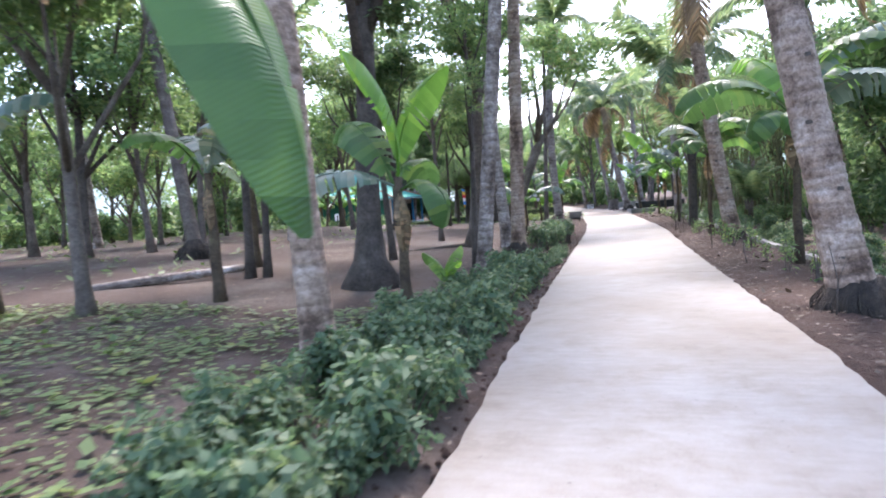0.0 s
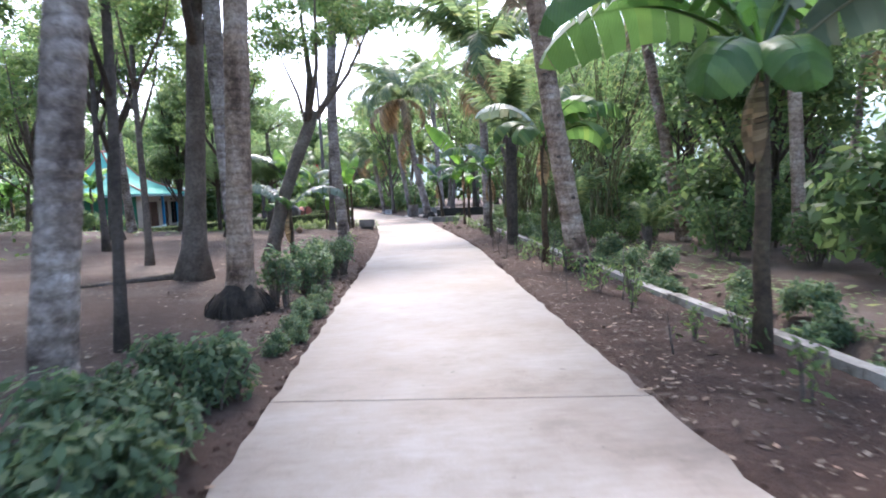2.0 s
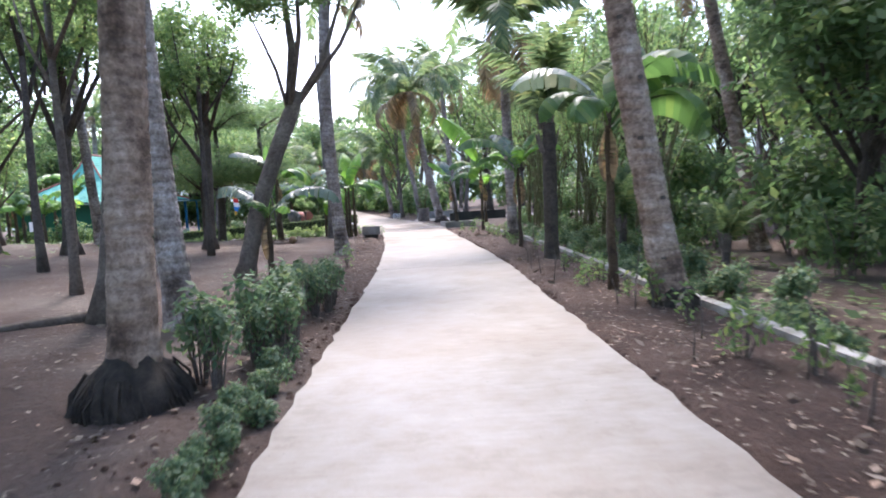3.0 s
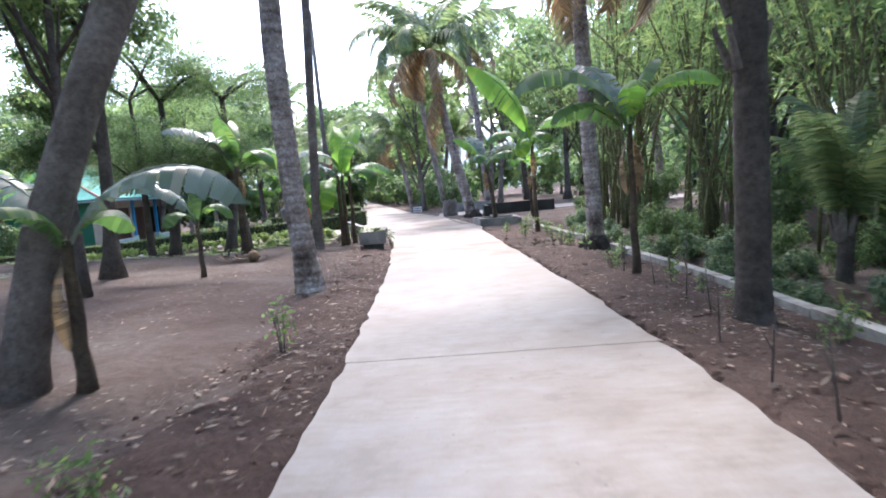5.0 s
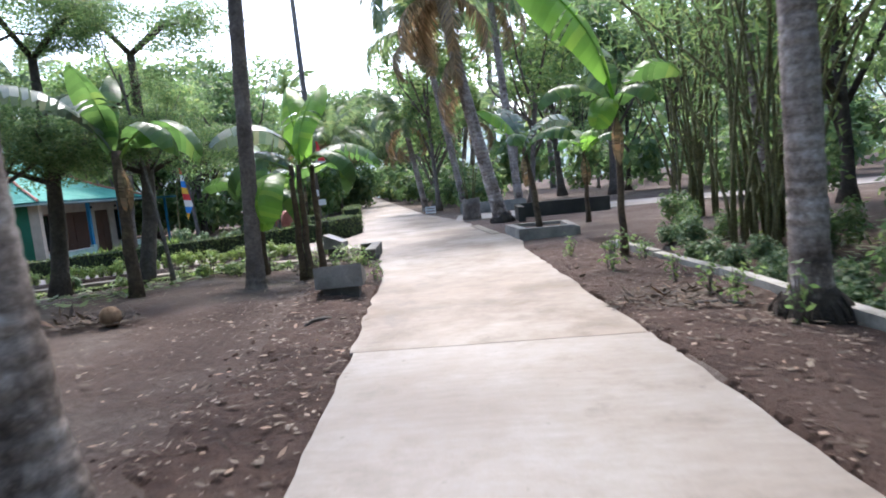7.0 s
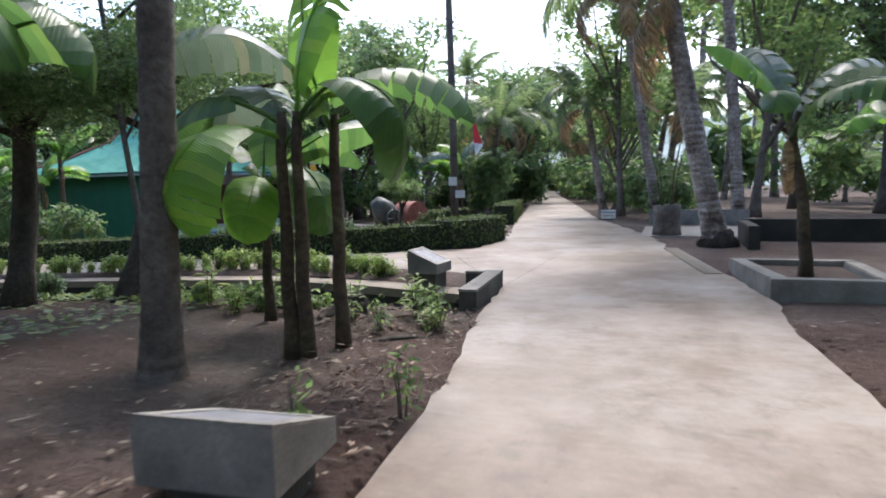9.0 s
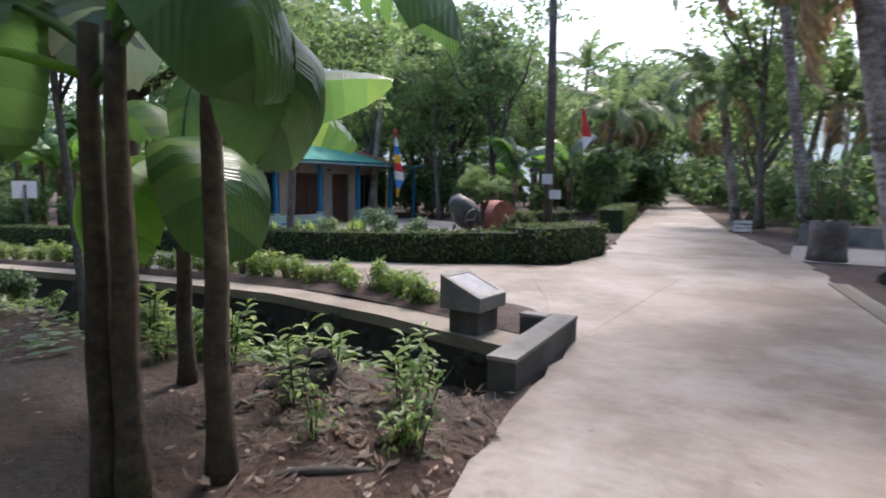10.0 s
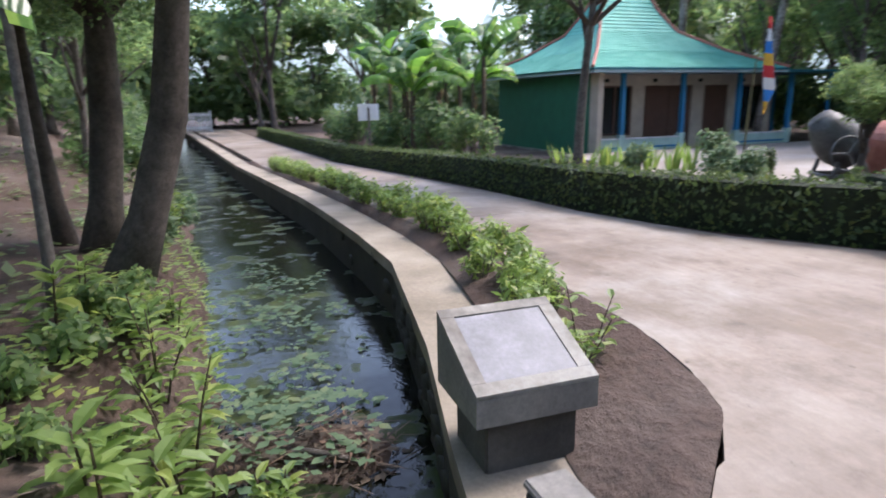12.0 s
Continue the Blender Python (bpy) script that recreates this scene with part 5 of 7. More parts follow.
def bamboo(x, y, n, h, spread, label, seed):
    rng = random.Random(seed)
    nr = np.random.default_rng(seed)
    ob = thing("bamboo_clump", label, "bamboo", (x, y, lie(x, y) - 0.05), "bamboo clumps")
    tips = []
    for i in range(n):
        a, q = rng.uniform(0, 6.28), rng.uniform(0, 0.5)
        lx, ly = rng.gauss(0, spread), rng.gauss(0, spread)
        hh = h * rng.uniform(0.7, 1.1)
        pts = [(q * math.cos(a) + lx * (s / 8) ** 1.7, q * math.sin(a) + ly * (s / 8) ** 1.7, hh * s / 8) for s in range(9)]
        part("culm", Geo().tube(pts, [0.026 * (1 - 0.085 * s) for s in range(9)], 6), M_BAMBOO, ob, smooth=True)
        tips += [pts[5], pts[6], pts[7], pts[8]]
        if i % 4 == 0:
            tips.append(pts[rng.choice((2, 3))])
    p, nn = blob_points(nr, [(t, (0.5, 0.5, 0.4)) for t in tips], 36)
    v, f = leaf_quads(p, nn, 0.16, nr, 0.16)
    part("bamboo_leaves", quads_mesh("bamboo_leaves", v, f, M_LEAF_MID), None, ob)


# ---- beside the first stretch ----
G0, G1, G2, G3 = ("g", 0), ("g", 1), ("g", 2), ("g", 3)
L0, L1, L2 = ("l", 0), ("l", 1), ("l", 2)
S1, S3 = ("s", 1), ("s", 3)

coconut_palm(-1.27, -8.3, (-0.25, 0.1, 6.2), 0.108, 0.085, "slender pale ringed palm trunk at the shrub border", M_PALM_WARM, seed=2, size=0.8)
banana(-2.6, -9.8, 2.75, [(14, -95, ("g", 4), 1.42, 25), (150, 10, G1, 1.1), (250, 5, G2, 1.1), (95, 30, G0, 1.1), (200, 15, S3, 1.0)], "tall banana plant with broad green arching leaves", 0.05, lean=1.2, seed=3)
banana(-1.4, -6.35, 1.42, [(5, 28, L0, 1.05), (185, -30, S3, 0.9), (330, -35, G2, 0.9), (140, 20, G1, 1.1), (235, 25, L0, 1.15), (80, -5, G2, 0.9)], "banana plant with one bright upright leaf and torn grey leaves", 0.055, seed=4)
banana(-1.28, -5.45, 0.3, [(70, 20, L0, 0.45), (250, 20, G0, 0.45), (330, 10, L0, 0.4), (160, 10, G0, 0.4)], "knee-high young banana plant in the soil", 0.035, dead=0, seed=5)
tree(-2.7, -4.1, 7.5, 0.17, CROWN_DARK, "thick dark tree with a buttressed foot", (0.1, 0.1), 0.55, M_BARK_DARK, 1.5, 11, 6, 1.2)
coconut_palm(-1.26, -3.85, (0.7, 0.3, 6.5), 0.1, 0.085, "grey ringed palm trunk behind the shrubs", M_PALM, seed=6, size=0.85)
tree(-1.78, -2.05, 5.5, 0.045, CROWN_THIN, "thin dark sapling under the palms", (0.05, 0.05), 0.7, M_BARK_DARK, 0.8, 12, 4)
coconut_palm(-1.34, -0.6, (0.25, 0.3, 6.5), 0.128, 0.105, "grey coconut palm on a black root collar", M_PALM_WARM, 0.33, seed=7, size=1.35)
coconut_palm(-1.92, 1.5, (-0.15, 0.3, 6.5), 0.125, 0.1, "dark leaning palm trunk with spreading foot", M_PALM, 0.0, (-0.14, 0), seed=8, size=1.35)
tree(-2.78, 1.95, 7.5, 0.15, CROWN_MID, "dark straight tree with surface roots in the grove", (0.35, 0.1), 0.6, M_BARK, 1.4, 13, 5, 0.5)
rt = thing("root", "long dark root lying on the soil", "root", (-2.95, 1.95, lie(-2.95, 1.95) - 0.03))
part("root_wood", Geo().tube([(0, 0, 0.06), (-0.25, -0.22, 0.05), (-0.6, -0.5, 0.045), (-0.95, -0.95, 0.05), (-1.6, -1.25, 0.05), (-2.3, -1.7, 0.04)], [0.06, 0.05, 0.042, 0.038, 0.032, 0.012], 9), M_BARK, rt, smooth=True)


def leaning_tree():
    ob = thing("tree", "leaning forked tree with a brown trunk over the border", "tree", (-2.45, 5.0, lie(-2.45, 5.0) - 0.06), "trees")
    g = Geo().tube([(0, 0, 0), (0.06, 0.02, 0.25), (0.24, 0.1, 1.0), (0.55, 0.22, 1.85), (0.78, 0.3, 2.4), (0.95, 0.3, 2.75)], [0.19, 0.135, 0.12, 0.115, 0.12, 0.08], 12)
    part("trunk", g, M_BARK, ob, smooth=True)
    rng = random.Random(4)
    for e, r in (((0.75, 0.5, 4.6), 0.085), ((1.7, 0.3, 4.2), 0.06), ((1.2, -0.5, 4.8), 0.05), ((2.2, 0.6, 4.7), 0.045), ((0.35, 0.0, 3.9), 0.035)):
        b = Vector((0.78, 0.3, 2.4))
        m = b.lerp(Vector(e), 0.5) + Vector((0.1, 0, -0.1))
        part("limb", Geo().tube([b, m, e], [r, r * 0.75, r * 0.3], 8), M_BARK, ob, smooth=True)
        for q in range(2):
            c = new("crown", CROWN_MID[q])
            c.parent = ob
            s = rng.uniform(0.5, 0.75)
            c.matrix_basis = pose(e[0] + rng.uniform(-0.5, 0.5), e[1] + rng.uniform(-0.5, 0.5), e[2] + rng.uniform(0, 0.5), 0, 0, rng.uniform(0, 360)) @ Matrix.Diagonal((s, s, s * 0.8, 1))


leaning_tree()
tree(-4.1, 3.5, 6.0, 0.06, CROWN_MID, "slim dark tree in the grove", (0.05, 0.1), 0.6, None, 1.1, 14, 4)
tree(-3.75, -0.8, 6.0, 0.065, CROWN_DARK, "slim dark tree in the grove", (-0.1, 0.1), 0.6, M_BARK_DARK, 1.1, 15, 4)
tree(-4.5, -0.1, 6.2, 0.055, CROWN_THIN, "slim dark tree in the grove", (-0.2, 0.1), 0.6, M_BARK_DARK, 1.1, 16, 4)
tree(-5.2, -6.35, 6.0, 0.085, CROWN_MID, "brown tree with low pale green leaves", (-0.15, 0.0), 0.45, M_BARK, 1.4, 17, 6)
tree(-5.15, -3.3, 7.0, 0.07, CROWN_DARK, "pair of dark trunks side by side", (-0.05, 0.1), 0.6, M_BARK_DARK, 1.2, 18, 4)
tree(-4.95, -3.2, 7.0, 0.06, CROWN_THIN, "pair of dark trunks side by side", (0.05, 0.1), 0.6, M_BARK_DARK, 1.2, 19, 4)
coconut_palm(-8.6, -0.3, (-0.9, 0.3, 6.0), 0.16, 0.11, "leaning palm with a wide cone-shaped foot", M_BARK, 0.45, seed=20)
banana(-4.2, -5.4, 1.6, [(10, 10, S3, 1.0), (150, 0, S3, 1.1), (250, 10, G1, 1.0), (60, 15, G1, 1.0), (310, 0, S3, 0.9)], "banana plant with torn grey-green leaves", 0.07, seed=21)
banana(-6.3, -6.6, 1.7, [(20, 10, S3, 1.1), (140, 0, G1, 1.0), (240, 10, G1, 1.0), (320, 0, S3, 1.0)], "banana plant with torn grey-green leaves", 0.07, seed=22)
banana(-5.9, -2.0, 1.5, [(350, 0, L2, 1.0), (140, 0, G1, 1.0), (240, 10, S3, 1.0), (80, 20, L1, 1.0)], "banana plant with a hanging light leaf", 0.06, seed=23)

# palms and bananas on the other verge
coconut_palm(2.38, -6.05, (-0.75, 0.5, 5.6), 0.165, 0.12, "stout warm-grey coconut palm with climbing notches", M_PALM_WARM, 0.34, (-0.06, 0), seed=24, notch=7, size=1.4)
banana(2.74, -2.72, 2.05, [(182, -8, G1, 1.35), (155, -6, G1, 1.4), (265, -20, G2, 0.9), (215, -12, G2, 1.0), (5, 12, S3, 1.3), (40, 5, G1, 1.2), (300, -10, ("s", 3), 1.1), (100, 30, G0, 1.1), (330, 20, G1, 1.2), (130, 25, L1, 1.2)], "banana plant with long arching leaves and one grey torn leaf", 0.055, seed=25)
coconut_palm(2.62, 1.6, (-0.65, 0.3, 5.4), 0.15, 0.12, "pale leaning coconut palm by the kerb with notches", M_PALM_WARM, 0.24, (-0.05, 0), seed=26, notch=6, size=1.6)
banana(2.3, 2.45, 1.95, [(185, -5, G2, 1.0), (160, 10, S1, 1.05), (10, 5, G1, 1.2), (335, -8, G2, 1.35), (300, 5, G1, 1.0), (60, 20, G0, 1.0), (225, 0, G2, 0.9)], "dark banana plant with hanging broad leaves", 0.05, seed=27)


def young_palm(x, y, h, r, label, n, size, seed):
    ob = thing("palm_tree", label, "palm tree", (x, y, lie(x, y) - 0.05), "palms")
    part("trunk", palm_trunk((0, 0, 0), (0.03, 0, h), r * 1.1, r), M_BARK_DARK, ob, smooth=True)
    crown_of_fronds(ob, (0.03, 0, h), n, size, random.Random(seed), low=-25, dry=0)
    rng = random.Random(seed)
    for i in range(9):
        a = rng.uniform(0, 6.28)
        z = h * rng.uniform(0.75, 1.0)
        part("leaf_base", Geo().tube([(r * 0.9 * math.cos(a), r * 0.9 * math.sin(a), z), (r * 1.8 * math.cos(a), r * 1.8 * math.sin(a), z + 0.28)], [0.035, 0.016], 6), M_BARK, ob)


young_palm(2.25, 5.68, 2.2, 0.105, "young coconut palm with a dark fibrous trunk", 10, 0.9, 28)
banana(2.05, 7.8, 1.6, [(340, 8, L1, 0.85), (178, 10, G1, 1.15), (200, 0, G1, 0.8), (20, 25, G0, 0.9), (265, 20, L1, 0.6), (120, 20, S3, 0.9)], "thin banana plant with split leaf stalks", 0.04, seed=29, dead=3)
coconut_palm(2.25, 10.6, (-0.05, 0.1, 4.9), 0.12, 0.105, "straight grey coconut palm beside the kerb", M_PALM, 0.26, seed=30, size=1.75, fronds=17, dry=4)
banana(1.78, 13.85, 1.85, [(165, 22, L0, 1.75), (20, 10, G1, 1.0), (195, -5, G1, 0.9), (300, 10, G2, 0.9), (230, -30, L2, 0.75), (80, 20, G0, 1.0)], "banana plant with a bright upright leaf", 0.045, seed=31)
banana(1.15, 17.7, 1.6, [(188, 8, L0, 1.0), (120, 35, S1, 1.0), (20, 12, S1, 1.1), (330, 0, G1, 1.0), (250, 5, G2, 0.8)], "banana plant in the low planter", 0.06, seed=32, lean=-0.18)
banana(2.3, 19.2, 1.5, [(200, 5, L2, 0.8), (100, 10, G1, 0.9), (330, 0, G1, 0.9), (270, 15, L1, 0.8)], "banana plant under the trees", 0.05, seed=33)
BEND = coconut_palm(0.62, 21.3, (-1.0, -0.4, 5.3), 0.17, 0.12, "leaning coconut palm at the bend with hanging fronds", M_PALM, 0.3, (-0.05, 0), 15, 1.45, 34, 6)
for k in range(5):
    f = new("frond", FRONDS_DRY[0])
    f.parent = BEND
    f["label"] = "dry brown hanging frond"
    f.matrix_basis = pose(-0.62 - 0.02 * k, -0.28, 3.1 + 0.28 * k, 0, 42, 150 + 28 * k) @ Matrix.Diagonal((0.75, 0.6, 0.8, 1))
coconut_palm(1.4, 26.6, (-0.4, 0.2, 6.6), 0.14, 0.11, "coconut palm beyond the branch road", M_PALM, 0.2, (0, 0), 13, 1.45, 35, 3)
coconut_palm(-0.4, 28.2, (-0.9, -0.6, 6.0), 0.13, 0.1, "coconut palm leaning over the road", M_PALM, 0.2, (0, 0), 14, 1.5, 36, 3)
coconut_palm(6.4, 7.2, (-0.9, 0.4, 5.8), 0.14, 0.11, "pale leaning palm trunk behind the drain", M_PALM_WARM, 0, seed=37, size=1.3)
coconut_palm(6.5, 2.95, (-0.2, 0.1, 5.6), 0.11, 0.09, "slim pale palm trunk behind the drain", M_PALM_WARM, 0, seed=38, size=1.3)
bamboo(3.7, 14.3, 34, 5.5, 1.25, "dense clump of thin leaning bamboo", 1)
bamboo(4.5, 12.0, 30, 5.5, 1.3, "dense clump of thin leaning bamboo", 2)
bamboo(4.2, 18.3, 26, 5.5, 1.2, "dense clump of thin leaning bamboo", 3)
bamboo(5.1, 9.2, 26, 5.5, 1.3, "dense clump of thin leaning bamboo", 4)

# ---- beside the second stretch ----
coconut_palm(-1.5, 8.42, (0.1, 0.15, 6.4), 0.132, 0.105, "ringed brown palm trunk curving at the foot", M_PALM, 0.0, (-0.2, 0), seed=40, size=1.4)
coconut_palm(-2.6, 13.5, (0.3, 0.15, 6.6), 0.092, 0.075, "tall thin dark palm trunk", M_BARK, 0.0, seed=41, size=1.3, fronds=11, dry=1)
banana(-4.02, 13.42, 1.75, [(160, 15, S1, 1.2), (10, -5, G2, 1.3), (340, 0, G2, 1.2), (90, 35, G0, 1.1), (220, 5, S3, 1.2), (270, 30, G0, 1.0)], "banana plant with a dark trunk and drooping leaves", 0.075, seed=42)
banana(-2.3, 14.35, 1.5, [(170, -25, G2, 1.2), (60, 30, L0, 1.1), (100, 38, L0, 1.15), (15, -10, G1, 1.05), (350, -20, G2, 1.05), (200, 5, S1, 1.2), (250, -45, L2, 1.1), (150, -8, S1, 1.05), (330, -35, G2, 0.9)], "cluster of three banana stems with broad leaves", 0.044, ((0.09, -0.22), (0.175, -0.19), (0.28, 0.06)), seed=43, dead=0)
tree(-4.85, 10.2, 6.5, 0.105, CROWN_DARK, "dark tree with a flared foot on bare soil", (0.15, 0.0), 0.55, M_BARK_DARK, 1.3, 44, 5, 0.6)
tree(-6.0, 11.0, 5.5, 0.05, CROWN_THIN, "thin dark tree on bare soil", (0.1, 0.1), 0.6, M_BARK_DARK, 1.0, 45, 4)
tree(-4.25, 8.5, 6.5, 0.06, CROWN_MID, "thin dark tree on bare soil", (0.1, 0.1), 0.6, M_BARK_DARK, 1.1, 46, 4)
tree(-7.4, 9.1, 7.0, 0.14, CROWN_DARK, "double-trunked tree on bare soil", (0.2, 0.1), 0.5, M_BARK_DARK, 1.4, 47, 6, 0.4)
tree(-6.0, 6.0, 6.5, 0.07, CROWN_MID, "thin dark tree on bare soil", (-0.1, 0.1), 0.6, M_BARK_DARK, 1.1, 48, 4)
tree(-7.4, 13.4, 5.4, 0.08, CROWN_DARK, "bushy dark-leaved tree by the ditch", (0.0, 0.0), 0.6, M_BARK_DARK, 0.85, 49, 15, 0.3, first=0.35)
banana(-2.05, 5.05, 0.95, [(10, -4, S1, 1.0, 8), (60, 10, G2, 0.6, 0), (170, 10, S3, 0.75, 0), (250, 20, G1, 0.5, 0)], "short banana plant with a bowed grey-backed leaf", 0.05, seed=53, dead=1)
banana(-3.4, 9.95, 0.85, [(350, 0, G2, 0.75), (175, 10, S1, 1.15), (240, 0, G2, 0.7), (90, 25, G0, 0.7)], "thin bent banana plant with hanging leaves", 0.035, seed=50, dead=0)
banana(-3.0, 15.0, 1.15, [(20, -12, G0, 1.0), (335, -25, G2, 1.15), (60, 0, G1, 0.9), (170, 5, G1, 0.9), (290, -40, L2, 0.9), (110, 25, G0, 0.9)], "small banana plant at the ditch", 0.04, seed=51, dead=0)


def ditch_tree(x, y, lean, r, h, label, seed):
    ob = thing("tree", label, "tree", (x, y, lie(x, y) - 0.15), "trees")
    rng = random.Random(seed)
    pts = [(0, 0, 0), (0.02, lean * 0.4, 0.5), (0.04, lean * 0.8, 1.15), (0.05, lean, 1.85), (0.0, lean * 1.2, h * 0.75)]
    part("trunk", Geo().tube(pts, [r * 1.6, r * 1.05, r, r * 0.85, r * 0.5], 12), M_BARK_DARK, ob, smooth=True)
    for i in range(8):
        a = 2 * math.pi * i / 8 + 0.4
        b = Vector(pts[3 + i % 2])
        e = b + Vector((math.cos(a) * 1.5, math.sin(a) * 1.1, rng.uniform(0.3, 1.5)))
        part("limb", Geo().tube([b, b.lerp(e, 0.5) + Vector((0, 0, 0.15)), e], [r * 0.4, r * 0.28, r * 0.08], 7), M_BARK_DARK, ob, smooth=True)
        for q in range(2):
            c = new("crown", CROWN_FERN[(i + q) % 2])
            c.parent = ob
            s = rng.uniform(0.55, 0.8)
            c.matrix_basis = pose(*(b.lerp(e, 0.65 + 0.35 * q)), 0, 0, rng.uniform(0, 360)) @ Matrix.Diagonal((s, s, s * 0.7, 1))

    for i, (dx, dy, z) in enumerate(((0.9, -0.2, 2.35), (0.35, -0.5, 2.4), (-0.5, -0.3, 2.3))):
        e = Vector((dx, lean + dy, z))
        part("limb", Geo().tube([pts[3], e.lerp(Vector(pts[3]), 0.4) + Vector((0, 0, 0.25)), e], [r * 0.3, r * 0.18, r * 0.06], 6), M_BARK_DARK, ob, smooth=True)
        c = new("crown", CROWN_FERN[i % 2])
        c.parent = ob
        c.matrix_basis = pose(*e, 0, 0, 60 * i) @ Matrix.Diagonal((0.45, 0.45, 0.4, 1))


CROWN_FERN = [crown_mesh(s, M_LEAF, 0.075, 18, 130) for s in (21, 22)]
ditch_tree(-5.2, 15.62, 0.5, 0.115, 5.0, "dark leaning tree on the ditch bank", 1)
ditch_tree(-6.4, 15.35, 0.22, 0.12, 5.0, "dark straight tree on the ditch bank", 2)
ditch_tree(-6.75, 15.05, -0.1, 0.075, 5.0, "dark slender tree on the ditch bank", 3)
tree(-4.6, 15.35, 4.5, 0.03, CROWN_THIN, "thin crooked sapling on the ditch bank", (-0.3, 0.0), 0.7, M_POLE, 0.6, 52, 3)

# ---- borders ----
rs = random.Random(77)
LOW = "dark green leafy shrub at the edge of the road"
for i in range(64):
    y = -11.2 + 8.4 * i / 64
    x = along(ROAD_L, y) - rs.choice((0.3, 0.5, 0.72, 0.95) if y < -5 else (0.22, 0.34, 0.5)) + rs.uniform(-0.08, 0.06)
    if y > -5.0 and rs.random() < 0.4:
        continue
    shrub(x, y, rs.choice(SH_DARK), LOW, rs.uniform(0.62, 0.95), rs.uniform(0, 360), "border shrubs")
for x, y, k in ((-1.0, -3.15, 0.75), (-0.72, -3.25, 0.55), (-1.22, -3.4, 0.7), (-0.85, -2.85, 0.5)):
    shrub(x, y, SH_DARK[int(-x * 10) % 3], LOW, k, rs.uniform(0, 360), "border shrubs")
for i in range(40):
    y = -2.4 + 5.3 * i / 40
    if y < -0.5:
        shrub(along(ROAD_L, y) - rs.uniform(0.12, 0.3), y, rs.choice(SH_DARK), LOW, rs.uniform(0.28, 0.42), rs.uniform(0, 360), "border shrubs")
        continue
    x = along(ROAD_L, y) - rs.uniform(0.22, 0.7)
    shrub(x, y, rs.choice(SH_DARK[:1] + SH_TALL + SH_TALL), LOW, rs.uniform(0.5, 0.78), rs.uniform(0, 360), "border shrubs")
for x, y, s in ((-1.25, 2.5, 0.6), (-1.1, 1.4, 0.5), (-1.0, 3.4, 0.55), (-1.35, 12.9, 0.6), (-1.15, 13.4, 0.6), (-1.0, 5.6, 0.7), (-1.5, 1.2, 0.5), (-1.55, 14.9, 0.5), (-1.75, 15.25, 0.5), (-1.95, 14.8, 0.45)):
    shrub(x, y, SH_SPARSE[int(y) % 4], "sparse weedy sapling in bare soil", s, rs.uniform(0, 360), "weeds")
for i in range(32):
    y = -7 + 22 * i / 32 + rs.uniform(-0.3, 0.3)
    k = along(KERB, y)
    shrub(k - rs.uniform(0.12, 0.8), y, rs.choice(SH_SPARSE), "sparse weedy sapling by the kerb", rs.uniform(0.35, 0.8), rs.uniform(0, 360), "weeds")
for i in range(22):
    y = -6.5 + 15 * i / 22 + rs.uniform(-0.25, 0.25)
    x = along(KERB, y) - rs.uniform(0.2, 1.0)
    h = rs.uniform(0.25, 0.6)
    ob = thing("cutting", "thin leafless cutting stuck in the dug earth", "plant", (x, y, ground_z(x, y) - 0.02), "bare cuttings", turn=rs.uniform(0, 360))
    g = Geo().tube([(0, 0, 0), (0.02, 0.01, h * 0.5), (rs.uniform(-0.05, 0.08), 0.03, h)], [0.007, 0.006, 0.003], 6)
    g.tube([(0.02, 0.01, h * 0.5), (0.08, -0.04, h * 0.8)], [0.004, 0.002], 5)
    part("stem", g, M_BARK, ob, smooth=True)
DRAIN = []
for i in range(70):
    y = -9 + 25 * i / 70
    k = along(KERB, y)
    DRAIN.append((k + rs.uniform(0.35, 1.1), y, rs.uniform(0.6, 1.0), rs.uniform(0, 6.28), rs.choice(SH_DARK)[0]))
mass("drain_plants", DRAIN, M_SHRUB, "low green plants filling the drain behind the kerb", "plants")
for i in range(20):
    y = -10 + 27 * i / 20
    shrub(along(KERB, min(y, 16)) + rs.uniform(2.6, 4.4), y, rs.choice(SH_WILD), "waist-high wild green bush", rs.uniform(0.7, 1.15), rs.uniform(0, 360), "wild bushes")
for i in range(26):
    y = -12 + 36 * i / 26
    shrub(7.2 + rs.uniform(-1.2, 2.5), y, rs.choice(SH_BIG), "tall dense dark bush behind the drain", rs.uniform(0.9, 1.4), rs.uniform(0, 360), "wild bushes")
for i in range(16):
    y = 6.5 + 11 * i / 16
    shrub(along(KERB, min(y, 16)) + rs.uniform(1.1, 2.6), y, rs.choice(SH_WILD), "knee-high wild green bush", rs.uniform(0.3, 0.55), rs.uniform(0, 360), "wild bushes")
SPR = "crinkled light green border plant"
for i in range(76):
    x = -3.2 - 13 * (i / 76) ** 1.25
    w = along(WALL, x)
    shrub(x + rs.uniform(-0.05, 0.05), w + rs.uniform(0.46, 0.72), rs.choice(SH_LIGHT), SPR, rs.uniform(0.55, 0.8), rs.uniform(0, 360), "ditch border plants")
shrub(-2.75, 17.45, SH_LIGHT[0], SPR, 0.5, 40, "ditch border plants")
for x, y, s in ((-2.35, 16.1, 0.9), (-2.85, 16.05, 1.0), (-3.3, 16.0, 0.9), (-2.2, 15.9, 0.7), (-4.3, 15.95, 0.8), (-3.7, 15.9, 0.8)):
    shrub(x, y, SEEDLING[int(-x * 10) % 4], "leggy light green seedling growing in the ditch", s, rs.uniform(0, 360), "ditch plants")
